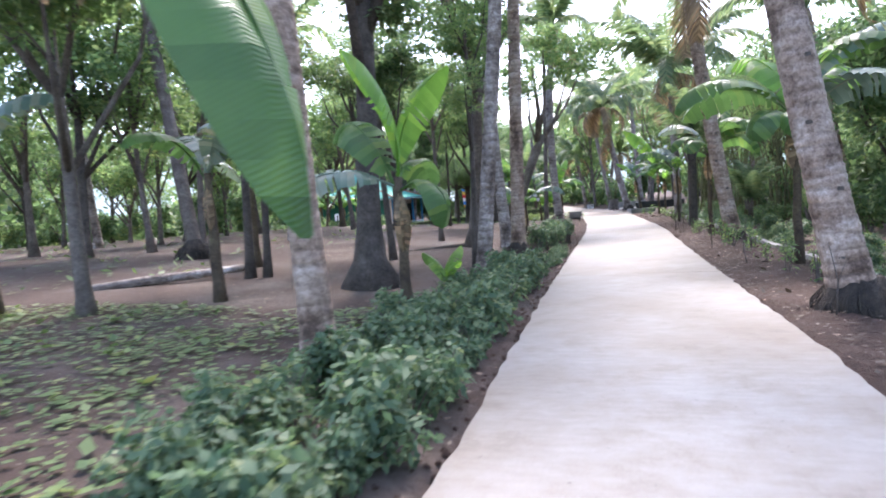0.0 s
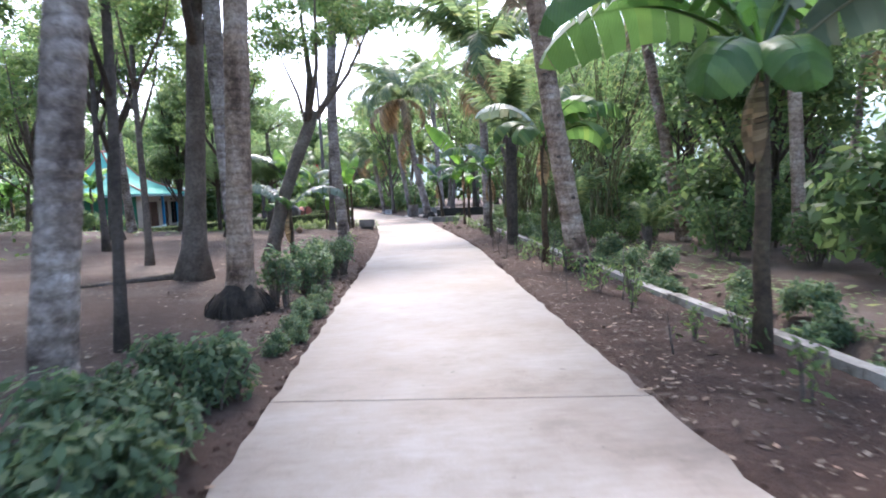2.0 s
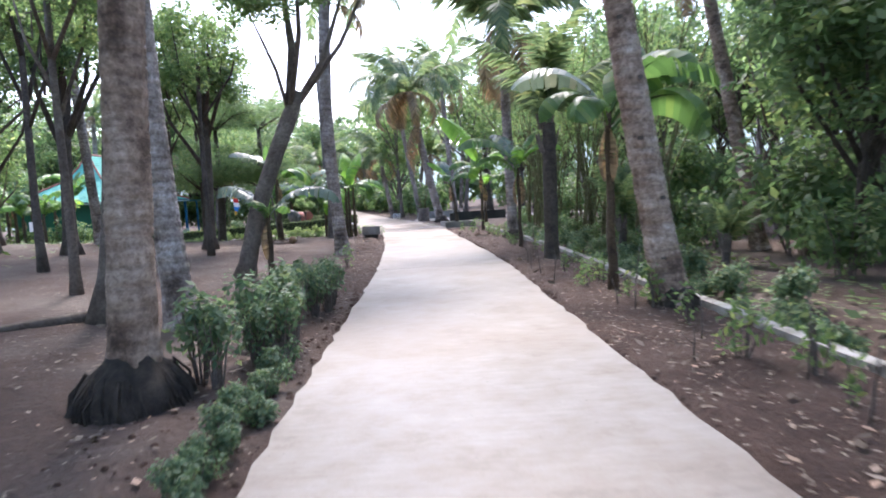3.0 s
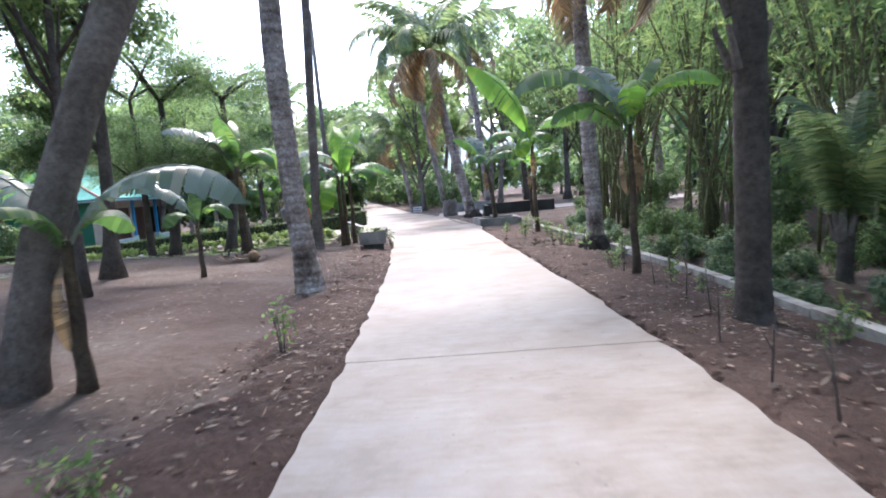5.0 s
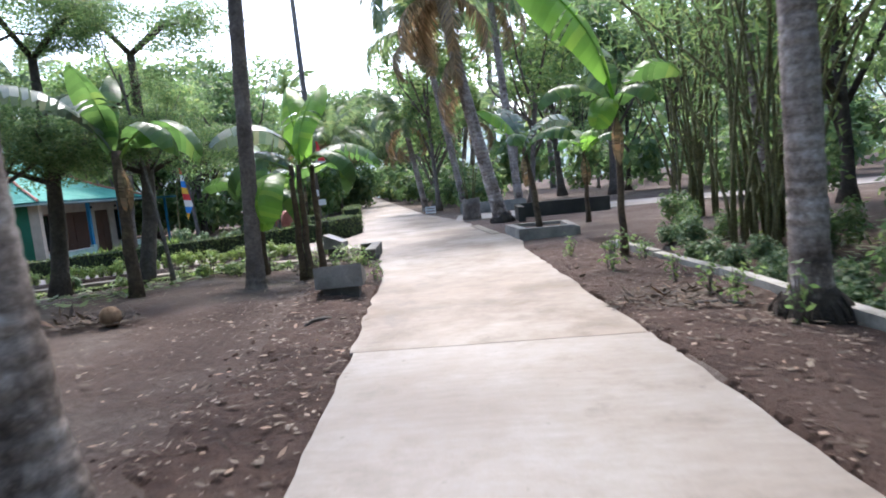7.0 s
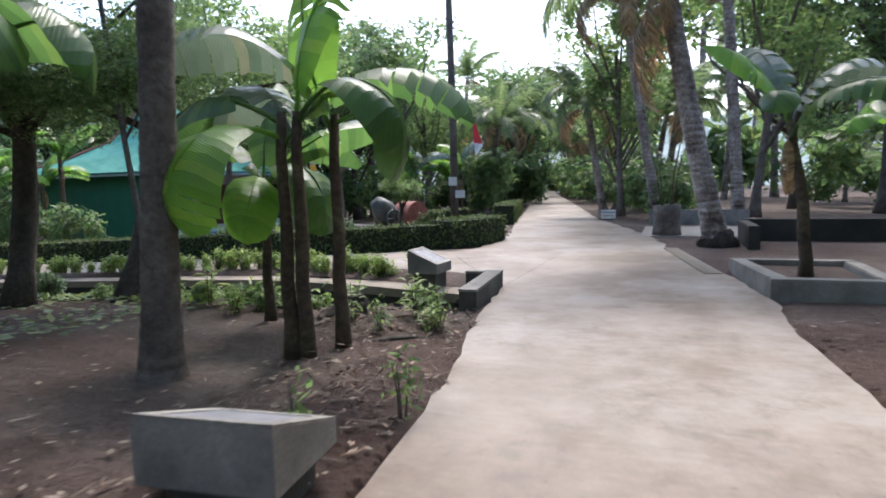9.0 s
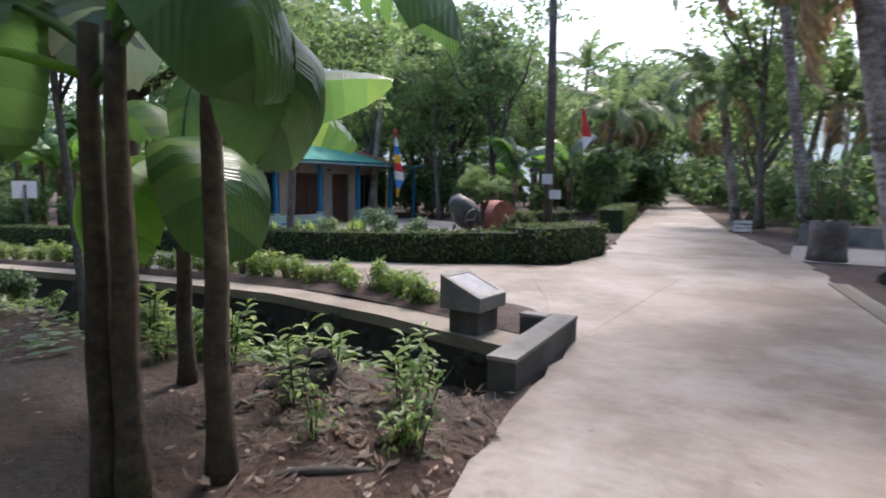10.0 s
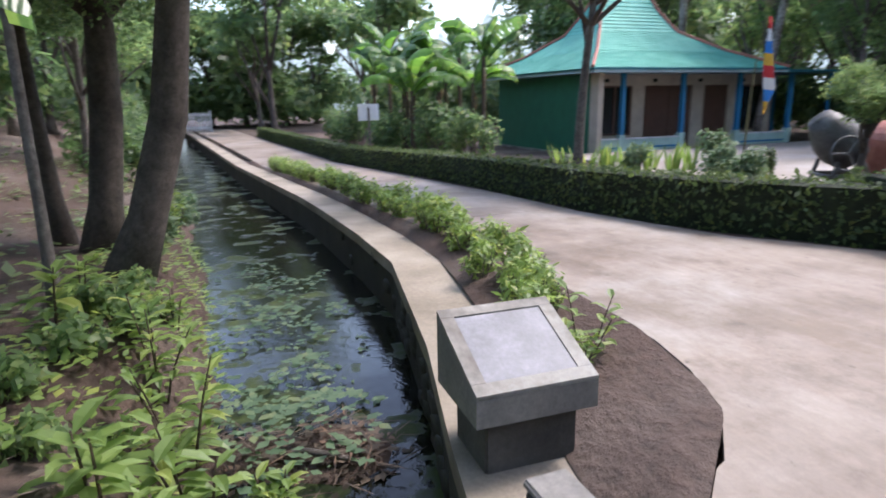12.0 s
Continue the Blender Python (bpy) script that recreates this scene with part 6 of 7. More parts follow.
for x, y, s in ((-2.55, 15.95, 0.9), (-2.0, 15.6, 0.7), (-1.85, 15.25, 0.75), (-2.3, 15.05, 0.6), (-3.1, 15.35, 0.9), (-3.5, 15.2, 0.8), (-4.0, 15.45, 1.0), (-3.0, 16.3, 0.8), (-2.75, 15.8, 1.0), (-4.5, 15.5, 0.8), (-1.62, 14.95, 0.6), (-2.85, 17.55, 0.6)):
    shrub(x, y, SEEDLING[int(-y * 10 - x * 10) % 4], "young plant with long bright green leaves on the bank", s, rs.uniform(0, 360), "bank plants")
for x, y, s in ((-3.35, 15.45, 0.7), (-3.7, 15.6, 0.75), (-3.15, 15.75, 0.55), (-4.25, 15.6, 0.8), (-2.95, 15.6, 0.55), (-4.7, 15.75, 0.6), (-5.6, 15.75, 0.6), (-3.95, 15.8, 0.6)):
    shrub(x, y, SH_BANK[int(x * 10) % 2], "broad-leaved light green plant on the ditch bank", s * 0.6, rs.uniform(0, 360), "bank plants")
for i in range(7):
    shrub(-6.5 - 1.6 * i, along(BANK, -5.5 - 0.8 * i) - rs.uniform(-0.2, 0.5), rs.choice(SH_LIGHT + SH_DARK), "low green plant on the ditch bank", rs.uniform(0.6, 1.0), rs.uniform(0, 360), "bank plants")

# ---- hedges and garden by the hall ----
hedge([(-30, 18.9), (-15.6, 19.7), (-10.5, 19.9), (-7.7, 19.92), (-5.9, 19.86), (-4.6, 20.02), (-3.9, 20.33), (-3.6, 20.55)], 0.42, 0.4, "long clipped dark green hedge along the side road", 1)
hedge([(-3.62, 20.45), (-3.3, 21.1), (-3.2, 22.1)], 0.55, 0.46, "rounded clipped hedge end at the corner", 2)
hedge([(-4.15, 26.6), (-4.75, 29.5), (-5.5, 33.4)], 0.55, 0.5, "clipped hedge block along the road", 3)
hedge([(-5.2, 26.4), (-8.2, 27.6)], 0.45, 0.45, "clipped hedge block in the garden", 4)
BALL = [shrub_mesh(90 + i, M_HEDGE, 0.42, 0.2, 900, 0.05, 5) for i in range(2)]
for x, y, s in ((-5.0, 23.0, 1.1), (-4.85, 23.75, 1.15), (-7.3, 23.5, 0.9), (-4.5, 21.4, 0.9), (-6.9, 22.9, 1.0), (-6.2, 21.6, 0.8)):
    shrub(x, y, BALL[int(s * 10) % 2], "ball-clipped dark green garden shrub", s, rs.uniform(0, 360), "garden shrubs")
for x, y, s in ((-8.6, 24.0, 1.3), (-7.8, 23.2, 1.1), (-8.9, 22.6, 1.0), (-6.5, 22.3, 1.1)):
    shrub(x, y, SH_DARK[int(s * 10) % 3], "yellow-green leafy garden shrub", s, rs.uniform(0, 360), "garden shrubs")


def spiky(x, y, n, h, seed):
    r = random.Random(seed)
    ob = thing("spiky_plant", "clump of upright sword-shaped light green leaves", "plant", (x, y, lie(x, y) - 0.03), "sword-leaved plants")
    for i in range(n):
        a, q = r.uniform(0, 6.28), r.uniform(0.0, 0.22)
        b = Vector((q * math.cos(a), q * math.sin(a), 0))
        e = b + Vector((math.cos(a) * 0.16, math.sin(a) * 0.16, h * r.uniform(0.7, 1.1)))
        s = Vector((-math.sin(a), math.cos(a), 0)) * 0.022
        m = b.lerp(e, 0.55) + Vector((math.cos(a), math.sin(a), 0)) * -0.02
        g = Geo()
        g.v = [tuple(b - s), tuple(b + s), tuple(m + s * 1.1), tuple(m - s * 1.1), tuple(e)]
        g.f = [(0, 1, 2, 3), (3, 2, 4)]
        part("blade", g, M_LEAF_LIGHT, ob)


for i in range(7):
    spiky(-10.3 + 0.28 * i, 22.2 + 0.22 * i, 20, 0.5, i)
tree(-8.6, 21.35, 5.5, 0.075, CROWN_THIN, "slender garden tree with open feathery branches", (0.15, 0.05), 0.5, M_BARK, 1.9, 60, 7, first=0.75)
tree(-5.25, 22.55, 1.6, 0.045, CROWN_MID, "small round-crowned garden tree by the mixer", (0.0, 0.0), 0.5, M_BARK_DARK, 0.4, 61, 5)
for i in range(13):
    x = -15.2 - 1.1 * (i % 7) + rs.uniform(-0.4, 0.4)
    y = 21.4 + 1.7 * (i // 7) + 0.12 * (i % 7) + rs.uniform(-0.3, 0.3)
    rows = [(rs.uniform(0, 360), rs.uniform(-5, 40), rs.choice((G1, G0, L1, G3)), rs.uniform(0.95, 1.35)) for _ in range(7)]
    banana(x, y, rs.uniform(1.7, 2.9), rows, "garden banana plant beside the hall", 0.07, seed=100 + i, dead=1)
for i in range(12):
    shrub(-13.6 - 1.2 * i, 21.6 + rs.uniform(-0.4, 0.6), rs.choice(SH_WILD), "dense dark bush at the foot of the banana grove", rs.uniform(0.8, 1.15), rs.uniform(0, 360), "wild bushes")
for x, y in ((-8.5, 31.0), (-7.6, 33.5), (-10.0, 33.0), (-6.8, 37.0), (-9.0, 36.0)):
    rows = [(rs.uniform(0, 360), rs.uniform(0, 45), rs.choice((G1, G0, L1, S1)), rs.uniform(1.1, 1.5)) for _ in range(7)]
    banana(x, y, rs.uniform(1.2, 1.7), rows, "banana plant behind the garden", 0.07, seed=int(-x * 7))
gt = thing("white_gate", "white slatted gate across the far end of the side road", "gate", (-37.0, 15.9, lie(-37, 16) - 0.03))
for k in range(11):
    part("slat", Geo().box(-0.02, -0.9 + 0.17 * k, 0.1, 0.02, -0.82 + 0.17 * k, 1.05, 0.004), M_WHITE, gt)
for z in (0.22, 0.9):
    part("rail", Geo().box(0.022, -0.95, z, 0.05, 0.95, z + 0.07, 0.004), M_WHITE, gt)
for y in (-1.0, 0.96):
    part("post", Geo().box(-0.05, y, -0.05, 0.05, y + 0.08, 1.15, 0.006), M_WHITE, gt)
sg = thing("white_board", "small white board on a post among bushes", "sign", (-15.2, 19.95, lie(-15.2, 19.95)))
part("board", Geo().box(-0.05, -0.25, 1.0, -0.03, 0.25, 1.38, 0.004), M_WHITE, sg)
part("board_post", Geo().box(-0.03, -0.02, -0.05, 0.01, 0.02, 1.3), M_POLE, sg)

# ---- woods around: a few trees built once and repeated ----
def woods():
    r = random.Random(31)
    kinds = [
        tree(-14.0, 6.0, 7.5, 0.12, WOOD_DARK, "tall dark tree in the woods", (0.2, 0.1), 0.5, M_BARK_DARK, 1.9, 70, 7, 0.3, "wood trees", 0.35),
        tree(-16.0, -3.0, 7.0, 0.09, WOOD_MID, "tall leafy tree in the woods", (-0.2, 0.1), 0.45, M_BARK, 1.7, 71, 7, 0.3, "wood trees", 0.3),
        tree(-11.0, 1.0, 8.0, 0.08, WOOD_MID, "tall thin-crowned tree in the woods", (0.1, -0.2), 0.55, M_BARK, 1.6, 72, 7, 0.3, "wood trees", 0.35),
        tree(9.5, 2.0, 7.5, 0.11, WOOD_DARK, "tall dark tree in the woods", (0.1, 0.1), 0.4, M_BARK_DARK, 2.1, 73, 7, 0.3, "wood trees", 0.3),
        tree(8.5, 9.0, 6.0, 0.09, WOOD_MID, "leafy tree in the woods", (-0.1, 0.1), 0.3, M_BARK, 1.8, 74, 6, 0.3, "wood trees", 0.4),
    ]
    distant = [
        tree(-30.0, 50.0, 8.0, 0.12, FAR_CROWN, "tall hazy tree at the far end of the woods", (0.2, 0.1), 0.4, M_BARK, 2.0, 75, 6, 0.3, "wood trees", 0.4),
        tree(-22.0, 54.0, 8.0, 0.12, FAR_CROWN, "tall hazy tree at the far end of the woods", (-0.2, 0.1), 0.3, M_BARK_DARK, 1.9, 76, 6, 0.3, "wood trees", 0.3),
    ]
    palms = [
        coconut_palm(-9.0, 4.5, (0.3, 0.2, 6.0), 0.13, 0.1, "tall coconut palm in the woods", M_PALM, 0, (0, 0), 10, 1.1, 80, 1),
        coconut_palm(6.5, 20.5, (-0.4, 0.2, 5.0), 0.13, 0.1, "tall coconut palm in the woods", M_PALM, 0, (0, 0), 11, 1.2, 81, 2),
    ]
    low_palms = [
        coconut_palm(-7.6, 36.5, (0.7, -0.2, 3.6), 0.13, 0.1, "low coconut palm leaning over the far road", M_PALM, 0, (0, 0), 13, 1.25, 82, 3),
        coconut_palm(-2.1, 31.5, (-0.5, -0.3, 3.4), 0.13, 0.1, "low coconut palm leaning over the far road", M_PALM, 0, (0, 0), 13, 1.2, 83, 3),
    ]
    spots = []

    def free(x, y, gap):
        if along(ROAD_L, y) - 2.2 < x < along(ROAD_R, y) + 1.9:
            return False
        if x < 0 and along(BANK, max(-39, x)) - 1.2 < y < along(SIDE_F, max(-39, x)) + 0.9:
            return False
        if -20.5 < x < -2.5 and 18 < y < 30.5:
            return False
        if -0.8 < x < 25 and 22.6 < y < 26:
            return False
        if -7.5 < x < 1.5 and y < 13 or 1.5 < x < 4.2 and y < 20:
            return False
        return all((x - a) ** 2 + (y - b) ** 2 > gap * gap for a, b in spots)

    def fill(n, x0, x1, y0, y1, gap, things, s0, s1):
        made = 0
        for _ in range(n * 12):
            x, y = r.uniform(x0, x1), r.uniform(y0, y1)
            if made < n and free(x, y, gap):
                spots.append((x, y))
                made += 1
                s = r.uniform(s0, s1)
                c = copy_thing(r.choice(things), pose(x, y, lie(x, y) - 0.06, r.uniform(-2, 2), r.uniform(-2, 2), r.uniform(0, 360)))
                c.scale = (s, s, s)

    fill(9, -24, -9, 7.5, 13.0, 1.6, kinds[:3] + kinds[4:], 0.7, 1.0)
    fill(25, -26, -7.6, -13, 13, 1.9, kinds[:3] + palms[:1], 0.8, 1.2)
    fill(12, -45, -24, -10, 30, 3.0, distant, 1.1, 1.5)
    fill(26, 5.5, 16, -12, 22, 1.8, kinds[3:] + kinds[:1] + palms[1:], 0.75, 1.2)
    fill(14, 1.2, 20, 27, 46, 2.2, kinds + palms[1:], 0.9, 1.3)
    fill(24, -30, -6, 31, 46, 2.2, kinds + palms, 0.9, 1.4)
    for i in range(26):  # rows close to the road beyond the crossing
        for rows, out in ((ROAD_L, -1), (ROAD_R, 1)):
            y = 28 + 2.4 * i + r.uniform(-0.8, 0.8)
            if out < 0 and y < 35:
                continue
            if r.random() < 0.4:
                continue
            x = along(rows, y) + out * (0.9 + r.choice((0.2, 1.2, 2.4)) + r.uniform(-0.3, 0.3))
            spots.append((x, y))
            s = r.uniform(0.95, 1.25) * (1 + i / 40)
            c = copy_thing(r.choice((kinds[2:] if i < 8 else distant) + low_palms), pose(x, y, lie(x, y) - 0.06, r.uniform(-2, 2), -5 * out * r.random(), r.uniform(0, 360)))
            c.scale = (s, s, s)
    for i in range(9):  # trees that close the far end
        x = -24 + 2.4 * i
        c = copy_thing(r.choice(distant), pose(x, 100 + r.uniform(-1, 3), lie(x, 100) - 0.06, 0, 0, r.uniform(0, 360)))
        c.scale = (1.8, 1.8, 1.7)
    for i in range(8):
        c = copy_thing(r.choice(distant), pose(-43 - 2 * (i % 3), 8 + 2.3 * i, lie(-43, 16) - 0.06, 0, 0, r.uniform(0, 360)))
        c.scale = (1.2, 1.2, 1.2)
    for i in range(5):  # trees along the ditch bank
        x = -13.0 - 5.0 * i
        c = copy_thing(r.choice(kinds[:3]), pose(x, along(BANK, x) - r.uniform(0.6, 1.4), lie(x, 14) - 0.06, 0, 0, r.uniform(0, 360)))
        c.scale = (0.8, 0.8, 0.75)
    fill(34, -45, 30, 44, 92, 3.2, distant + distant + palms, 1.3, 2.0)
    fill(14, 18, 45, -20, 60, 3.5, distant, 1.2, 1.7)


woods()
FAR = []
for i in range(100):
    a = radians(rs.uniform(-35, 215))
    d = rs.uniform(32, 62)
    x, y = d * math.cos(a), 14 + d * math.sin(a)
    if along(ROAD_L, y) - 3 < x < along(ROAD_R, y) + 3 or x < 0 and 13 < y < 23:
        continue
    FAR.append((x, y, rs.uniform(1.6, 3.2), rs.uniform(0, 6.28), rs.choice(SH_FAR)[0]))
for i in range(60):
    FAR.append((rs.uniform(-60, -23), rs.uniform(2, 14) if i % 2 else rs.uniform(21, 34), rs.uniform(1.2, 2.2), rs.uniform(0, 6.28), rs.choice(SH_FAR)[0]))
for i in range(90):
    y = 28 + 68 * (i / 90)
    for rows, out in ((ROAD_L, -1), (ROAD_R, 1)):
        if out > 0 or y > 35:
            FAR.append((along(rows, y) + out * rs.uniform(0.8, 3.0), y, rs.uniform(0.4, 1.2) * (1 + i / 90), rs.uniform(0, 6.28), rs.choice(SH_FAR)[0]))
for i in range(16):
    FAR.append((-22 + 1.2 * i, 98.5 + rs.uniform(0, 2), rs.uniform(1.8, 2.8), rs.uniform(0, 6.28), rs.choice(SH_FAR)[0]))
for i in range(34):
    FAR.append((rs.uniform(-22, -6.5), rs.uniform(34, 44), rs.uniform(0.9, 1.7), rs.uniform(0, 6.28), rs.choice(SH_FAR)[0]))
for i in range(30):
    FAR.append((rs.uniform(-50, -40.5), rs.uniform(9, 24), rs.uniform(1.4, 2.6), rs.uniform(0, 6.28), rs.choice(SH_FAR)[0]))
for i in range(30):
    x = rs.uniform(-38, -12)
    FAR.append((x, along(BANK, x) - rs.uniform(0.2, 1.5), rs.uniform(0.35, 0.8), rs.uniform(0, 6.28), rs.choice(SH_FAR)[0]))
for i in range(24):
    FAR.append((rs.uniform(-26, -13), rs.uniform(8, 13.4), rs.uniform(0.5, 1.0), rs.uniform(0, 6.28), rs.choice(SH_FAR)[0]))
for i in range(40):
    FAR.append((rs.uniform(4, 30), rs.uniform(27, 45), rs.uniform(0.8, 1.6), rs.uniform(0, 6.28), rs.choice(SH_FAR)[0]))
mass("far_bushes", FAR, M_LEAF, "tall bushes at the far edge of the woods", "bushes")
young_palm(4.9, 5.4, 0.3, 0.06, "small bright young palm behind the drain", 8, 0.45, 91)
young_palm(3.9, 7.4, 0.5, 0.07, "small young palm behind the drain", 9, 0.7, 92)


def in_ditch(rng):
    x = rng.uniform(-3.7, -1.9)
    return x, rng.uniform(along(BANK, x) + 0.25, along(WALL, x) - 0.05)


def ditch_far(rng):
    x = rng.uniform(-7.0, -3.0)
    return x, rng.uniform(along(BANK, x) + 0.45, along(WALL, x) - 0.25)


def bank_edge(rng):
    x = rng.uniform(-9.0, -2.9)
    return x, along(BANK, x) + rng.uniform(-0.35, 0.45)


# ---- litter, ground cover and distance ----
def scatter(name, n, area, size, aspect, mat, label, seed, lift=0.024, flat=0.25):
    rng = np.random.default_rng(seed)
    p = []
    while len(p) < n:
        x, y = area(rng)
        p.append((x, y, ground_z(x, y) + lift))
    p = np.array(p)
    nr = np.tile(np.array([0.0, 0, 1.0]), (n, 1)) / flat
    v, f = leaf_quads(p, nr, size, rng, aspect, 0.7)
    low = p[:, 2].repeat(4) + 0.002
    v[:, 2] = np.maximum(v[:, 2], low)
    ob = new(name, quads_mesh(name, v, f, mat))
    tagged(ob, label, "leaves", kind="stuff")


def near(cx, cy, rad):
    def pick(rng):
        a, q = rng.uniform(0, 6.28), rad * rng.random() ** 0.7
        return cx + q * math.cos(a), cy + 0.8 * q * math.sin(a)
    return pick


def verge(x0, x1, y0, y1):
    def pick(rng):
        while True:
            x, y = rng.uniform(x0, x1), rng.uniform(y0, y1)
            if not along(ROAD_L, y) - 0.02 < x < along(ROAD_R, y) + 0.02 and noise.noise((x * 0.8, y * 0.8, 9)) > rng.uniform(-0.5, 0.45):
                return x, y
    return pick


scatter("leaf_litter", 5600, verge(-6.5, 3.0, -12, 16), 0.042, 0.5, M_LITTER, "dry fallen leaves on the soil", 1)
scatter("leaf_litter", 650, verge(-3.2, 2.7, -4, 13), 0.062, 0.42, M_LITTER, "large curled dry leaves on the soil", 41, 0.02, 0.5)
scatter("leaf_litter", 4200, verge(-3.2, 2.6, -4, 12.5), 0.028, 0.45, M_LITTER, "dry fallen leaf scraps on the soil", 2)
def kerb_side(rng):
    y = rng.uniform(-9, 14)
    return along(ROAD_R, y) + 0.05 + (along(KERB, y) - along(ROAD_R, y) - 0.08) * rng.random() ** 0.8, y


def dug_side(rng):
    y = rng.uniform(3.5, 15)
    return along(ROAD_L, y) - 0.05 - 0.9 * rng.random() ** 1.2, y


scatter("leaf_litter", 1500, kerb_side, 0.036, 0.45, M_LITTER, "dry fallen leaves between road and kerb", 51, 0.036, 0.45)
scatter("leaf_litter", 700, kerb_side, 0.07, 0.4, M_TWIG, "curled brown leaves between road and kerb", 52, 0.04, 0.7)
scatter("leaf_litter", 800, dug_side, 0.045, 0.4, M_LITTER, "dry fallen leaves on the dug earth", 53, 0.036, 0.5)
scatter("twigs", 500, dug_side, 0.09, 0.09, M_TWIG, "thin dry twigs on the dug earth", 54, 0.04, 0.5)
scatter("dry_strips", 420, verge(-3.0, 2.4, 7, 15.6), 0.085, 0.09, M_LITTER, "pale dry stalks and strips on the soil", 3, 0.02)
scatter("dry_strips", 900, in_ditch, 0.12, 0.07, M_TWIG, "dry twigs and stalks fallen into the ditch", 8, 0.03, 0.12)
scatter("leaf_litter", 1300, in_ditch, 0.045, 0.5, M_TWIG, "rotting leaves in the ditch", 9, 0.02, 0.4)
scatter("ditch_weed", 1700, ditch_far, 0.05, 0.6, M_SHRUB, "floating green weed on the ditch water", 10, 0.155, 0.12)
scatter("twigs", 1000, verge(-3.2, -0.9, 10, 15.6), 0.075, 0.07, M_TWIG, "thin dry twigs on the soil", 11, 0.02, 0.3)
scatter("ground_cover", 3000, bank_edge, 0.06, 0.45, M_LEAF_LIGHT, "leafy green weeds on the ditch bank", 12, 0.06, 0.7)
scatter("ground_cover", 8500, verge(-6.5, -0.9, -11.6, -5.8), 0.075, 0.7, M_COVER, "low broad-leaved ground cover", 4, 0.03, 0.5)
scatter("ground_cover", 3000, verge(2.9, 5.5, -9, 16), 0.1, 0.6, M_COVER, "low weeds behind the kerb", 5, 0.04, 0.6)
scatter("ground_cover", 2600, verge(-14, -4, 12.5, 15.6), 0.09, 0.6, M_COVER, "low weeds near the ditch", 6, 0.03, 0.6)
scatter("twigs", 1500, near(-2.15, 15.2, 0.75), 0.075, 0.06, M_TWIG, "tangle of dark dry twigs on the ditch bank", 42, 0.03, 0.6)
scatter("leaf_litter", 500, near(-2.15, 15.2, 0.8), 0.06, 0.4, M_TWIG, "rotting brown leaves on the ditch bank", 43, 0.03, 0.6)
scatter("grass", 5000, verge(-30, -6.5, -10, 12), 0.16, 0.35, M_COVER, "thin grass under the far trees", 7, 0.03, 0.8)


def clods(n, area, size, label, seed):
    """Small lumps of earth, joined."""
    rng = np.random.default_rng(seed)
    g = Geo()
    for _ in range(n):
        x, y = area(rng)
        s = size * rng.uniform(0.4, 1.3)
        z = ground_z(x, y)
        a = rng.uniform(0, 6.28)
        ring = [(x + s * rng.uniform(0.7, 1.2) * math.cos(a + k * 1.2566), y + s * rng.uniform(0.7, 1.2) * math.sin(a + k * 1.2566), z - 0.004) for k in range(5)]
        up = [(x + 0.55 * (p[0] - x) + s * rng.uniform(-0.15, 0.15), y + 0.55 * (p[1] - y), z + s * rng.uniform(0.4, 0.75)) for p in ring]
        g.add(ring + up, [(k, (k + 1) % 5, 5 + (k + 1) % 5, 5 + k) for k in range(5)] + [(5, 6, 7, 8, 9)])
    single("soil_clods", g, M_DUG, label, "soil", "stuff", smooth=True)


def road_side(y0, y1, w):
    def pick(rng):
        y = rng.uniform(y0, y1)
        d = w * rng.random() ** 1.6
        return (along(ROAD_L, y) - 0.02 - d, y) if rng.random() < 0.5 else (along(ROAD_R, y) + 0.02 + d, y)
    return pick


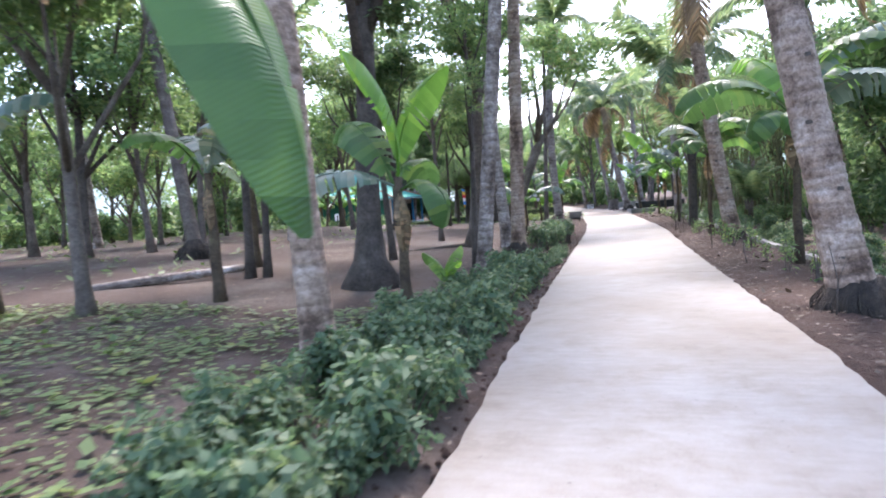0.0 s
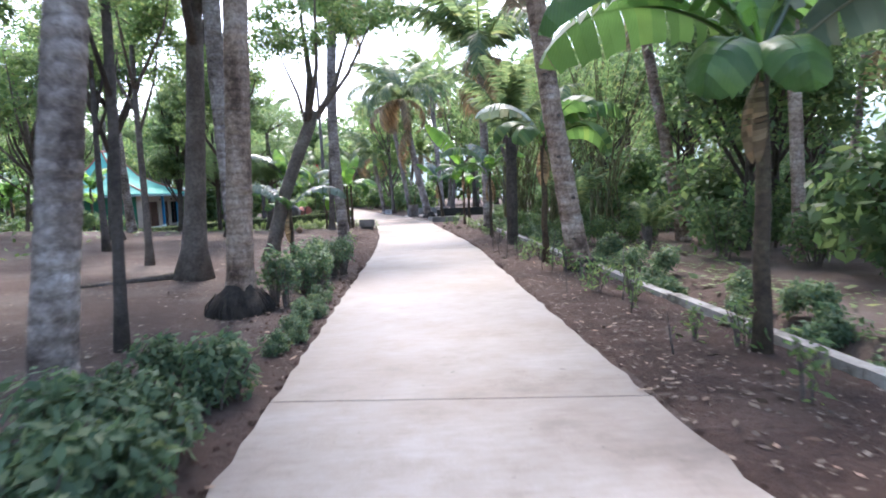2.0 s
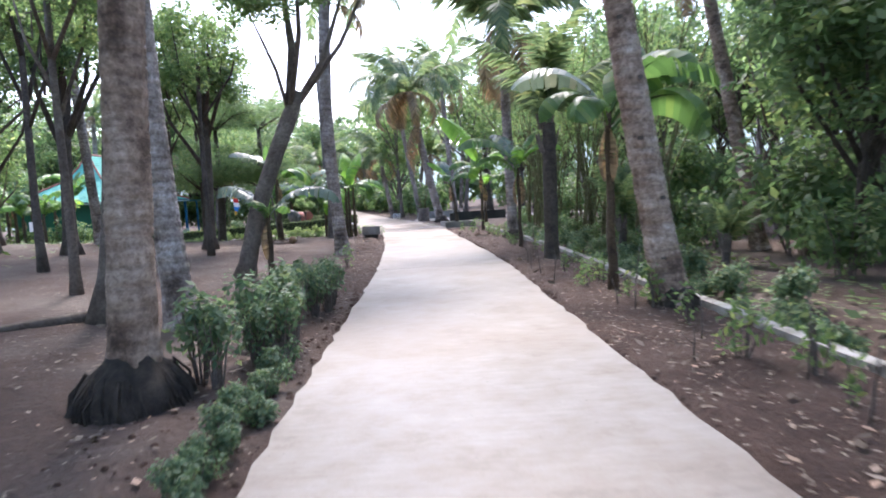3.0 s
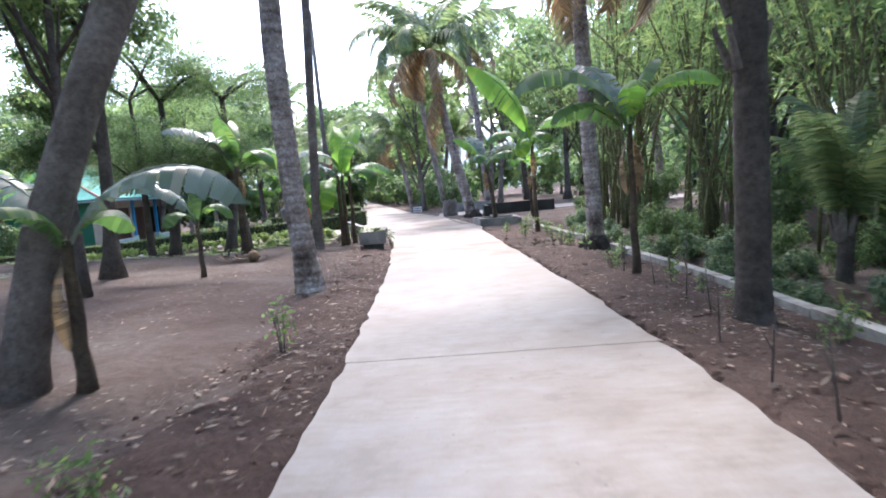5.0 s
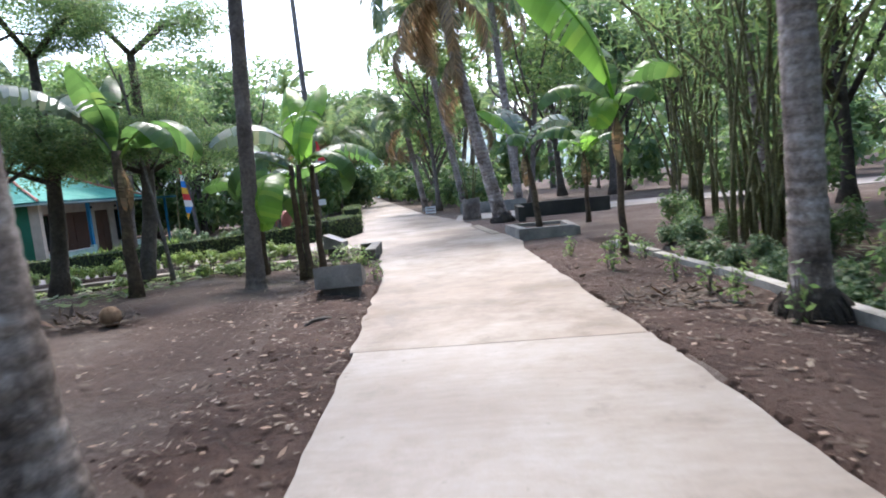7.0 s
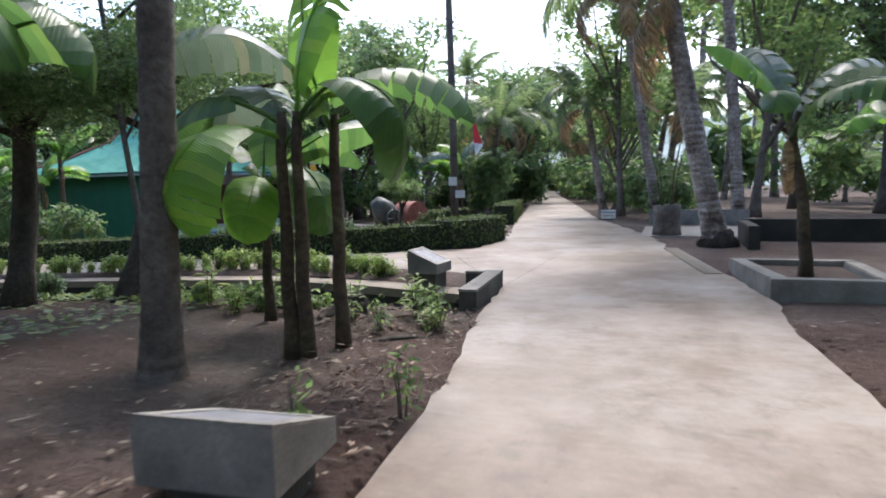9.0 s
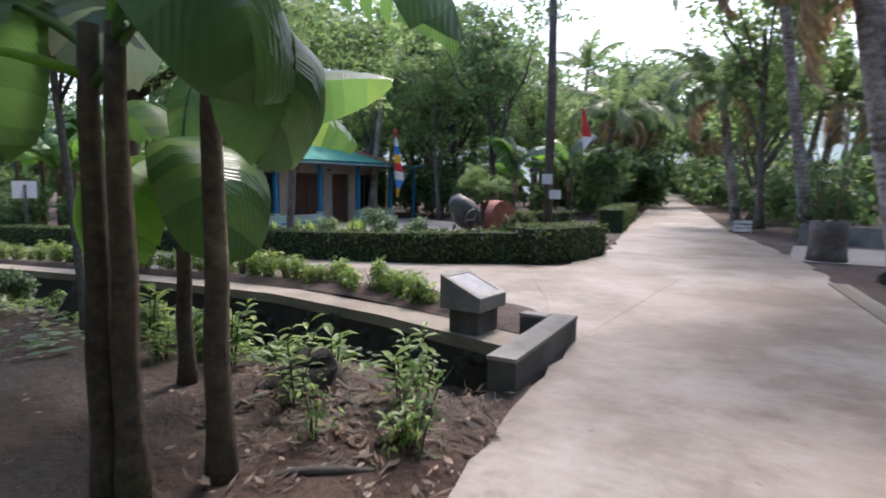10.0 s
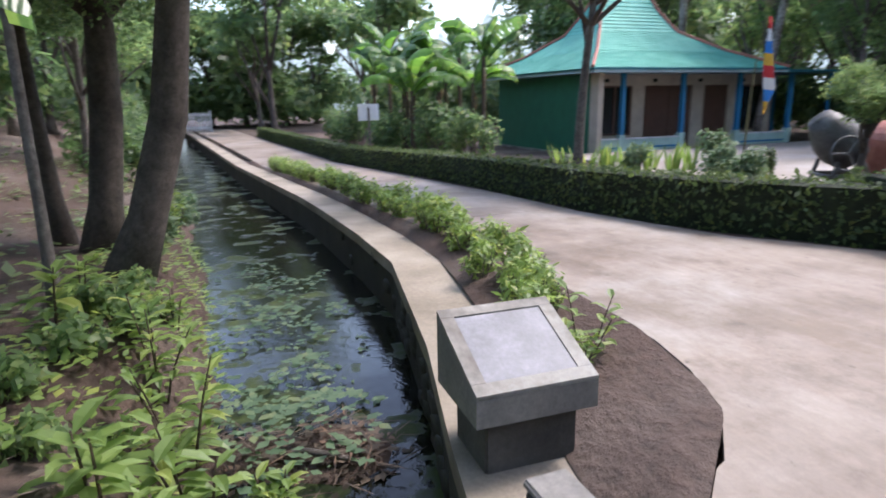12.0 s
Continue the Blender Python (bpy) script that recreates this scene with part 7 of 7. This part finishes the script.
def sticks():
    """Cut stalks and bamboo lying in the ditch and on its bank."""
    r = random.Random(15)
    for x, y, ln, turn in ((-2.55, 16.35, 0.5, 70), (-2.9, 16.2, 0.42, 120), (-2.35, 16.15, 0.4, 20), (-3.2, 16.5, 0.35, 60), (-2.2, 15.3, 0.45, 150), (-1.75, 14.6, 0.4, 40), (-2.5, 14.9, 0.5, 100), (1.55, 11.4, 0.45, 20), (1.75, 11.0, 0.4, 160), (-1.3, 11.4, 0.3, 60)):
        h = ground_z(x, y)
        if y > 15.7:
            h = max(h, -0.49)
        ob = thing("stick", "pale dry cut stalk lying on the ground", "stick", (x, y, h + 0.015), "dry stalks", turn=turn)
        part("stalk", Geo().tube([(-ln / 2, 0, 0.0), (-ln / 6, r.uniform(-0.02, 0.02), 0.02), (ln / 5, r.uniform(-0.02, 0.02), 0.015), (ln / 2, 0, 0.0)], [0.012, 0.016, 0.015, 0.01], 7), M_POLE, ob, smooth=True)


sticks()
scatter("husk_scraps", 340, near(-3.5, 11.85, 0.42), 0.1, 0.25, M_TWIG, "heap of dry coconut husk scraps", 31, 0.05, 0.9)
scatter("husk_scraps", 420, near(1.6, 11.25, 0.55), 0.1, 0.22, M_TWIG, "heap of dry stalk scraps on the verge", 32, 0.03, 0.8)
scatter("husk_scraps", 420, near(-1.6, 13.6, 0.7), 0.08, 0.12, M_TWIG, "heap of dry stalk scraps on the verge", 33, 0.03, 0.7)
clods(2300, road_side(-11, 15.4, 1.0), 0.02, "small crumbs of brown earth beside the road", 21)
clods(700, road_side(2, 15.4, 0.55), 0.034, "rough brown clods of earth beside the road", 22)


def distance():
    """A belt of far woods, all round, its haze painted in as pale colour."""
    m, n, l = material("far_woods_haze")
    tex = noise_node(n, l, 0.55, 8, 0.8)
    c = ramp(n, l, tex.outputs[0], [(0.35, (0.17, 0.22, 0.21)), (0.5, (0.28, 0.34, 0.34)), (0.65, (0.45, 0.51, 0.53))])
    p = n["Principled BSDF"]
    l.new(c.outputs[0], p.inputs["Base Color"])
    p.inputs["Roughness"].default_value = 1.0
    # faint glow added to imitate bright haze between the trees
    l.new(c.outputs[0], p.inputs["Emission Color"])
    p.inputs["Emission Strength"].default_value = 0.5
    g = Geo()
    k = 1400
    for i in range(k):
        a = 2 * math.pi * i / k
        r = 105 + 4 * noise.noise((math.cos(a) * 9, math.sin(a) * 9, 0))
        h = 11 + 3 * noise.noise((math.cos(a) * 14, math.sin(a) * 14, 2)) + 2.5 * noise.noise((math.cos(a) * 60, math.sin(a) * 60, 5)) + 2.0 * noise.noise((math.cos(a) * 230, math.sin(a) * 230, 8))
        x, y = r * math.cos(a), 10 + r * math.sin(a)
        g.v.extend([(x, y, -1.0), (x, y, h)])
    g.f = [(2 * i, 2 * ((i + 1) % k), 2 * ((i + 1) % k) + 1, 2 * i + 1) for i in range(k)]
    single("backdrop", g, m, "glowing belt of distant woods with painted haze", "backdrop", "structure")


distance()
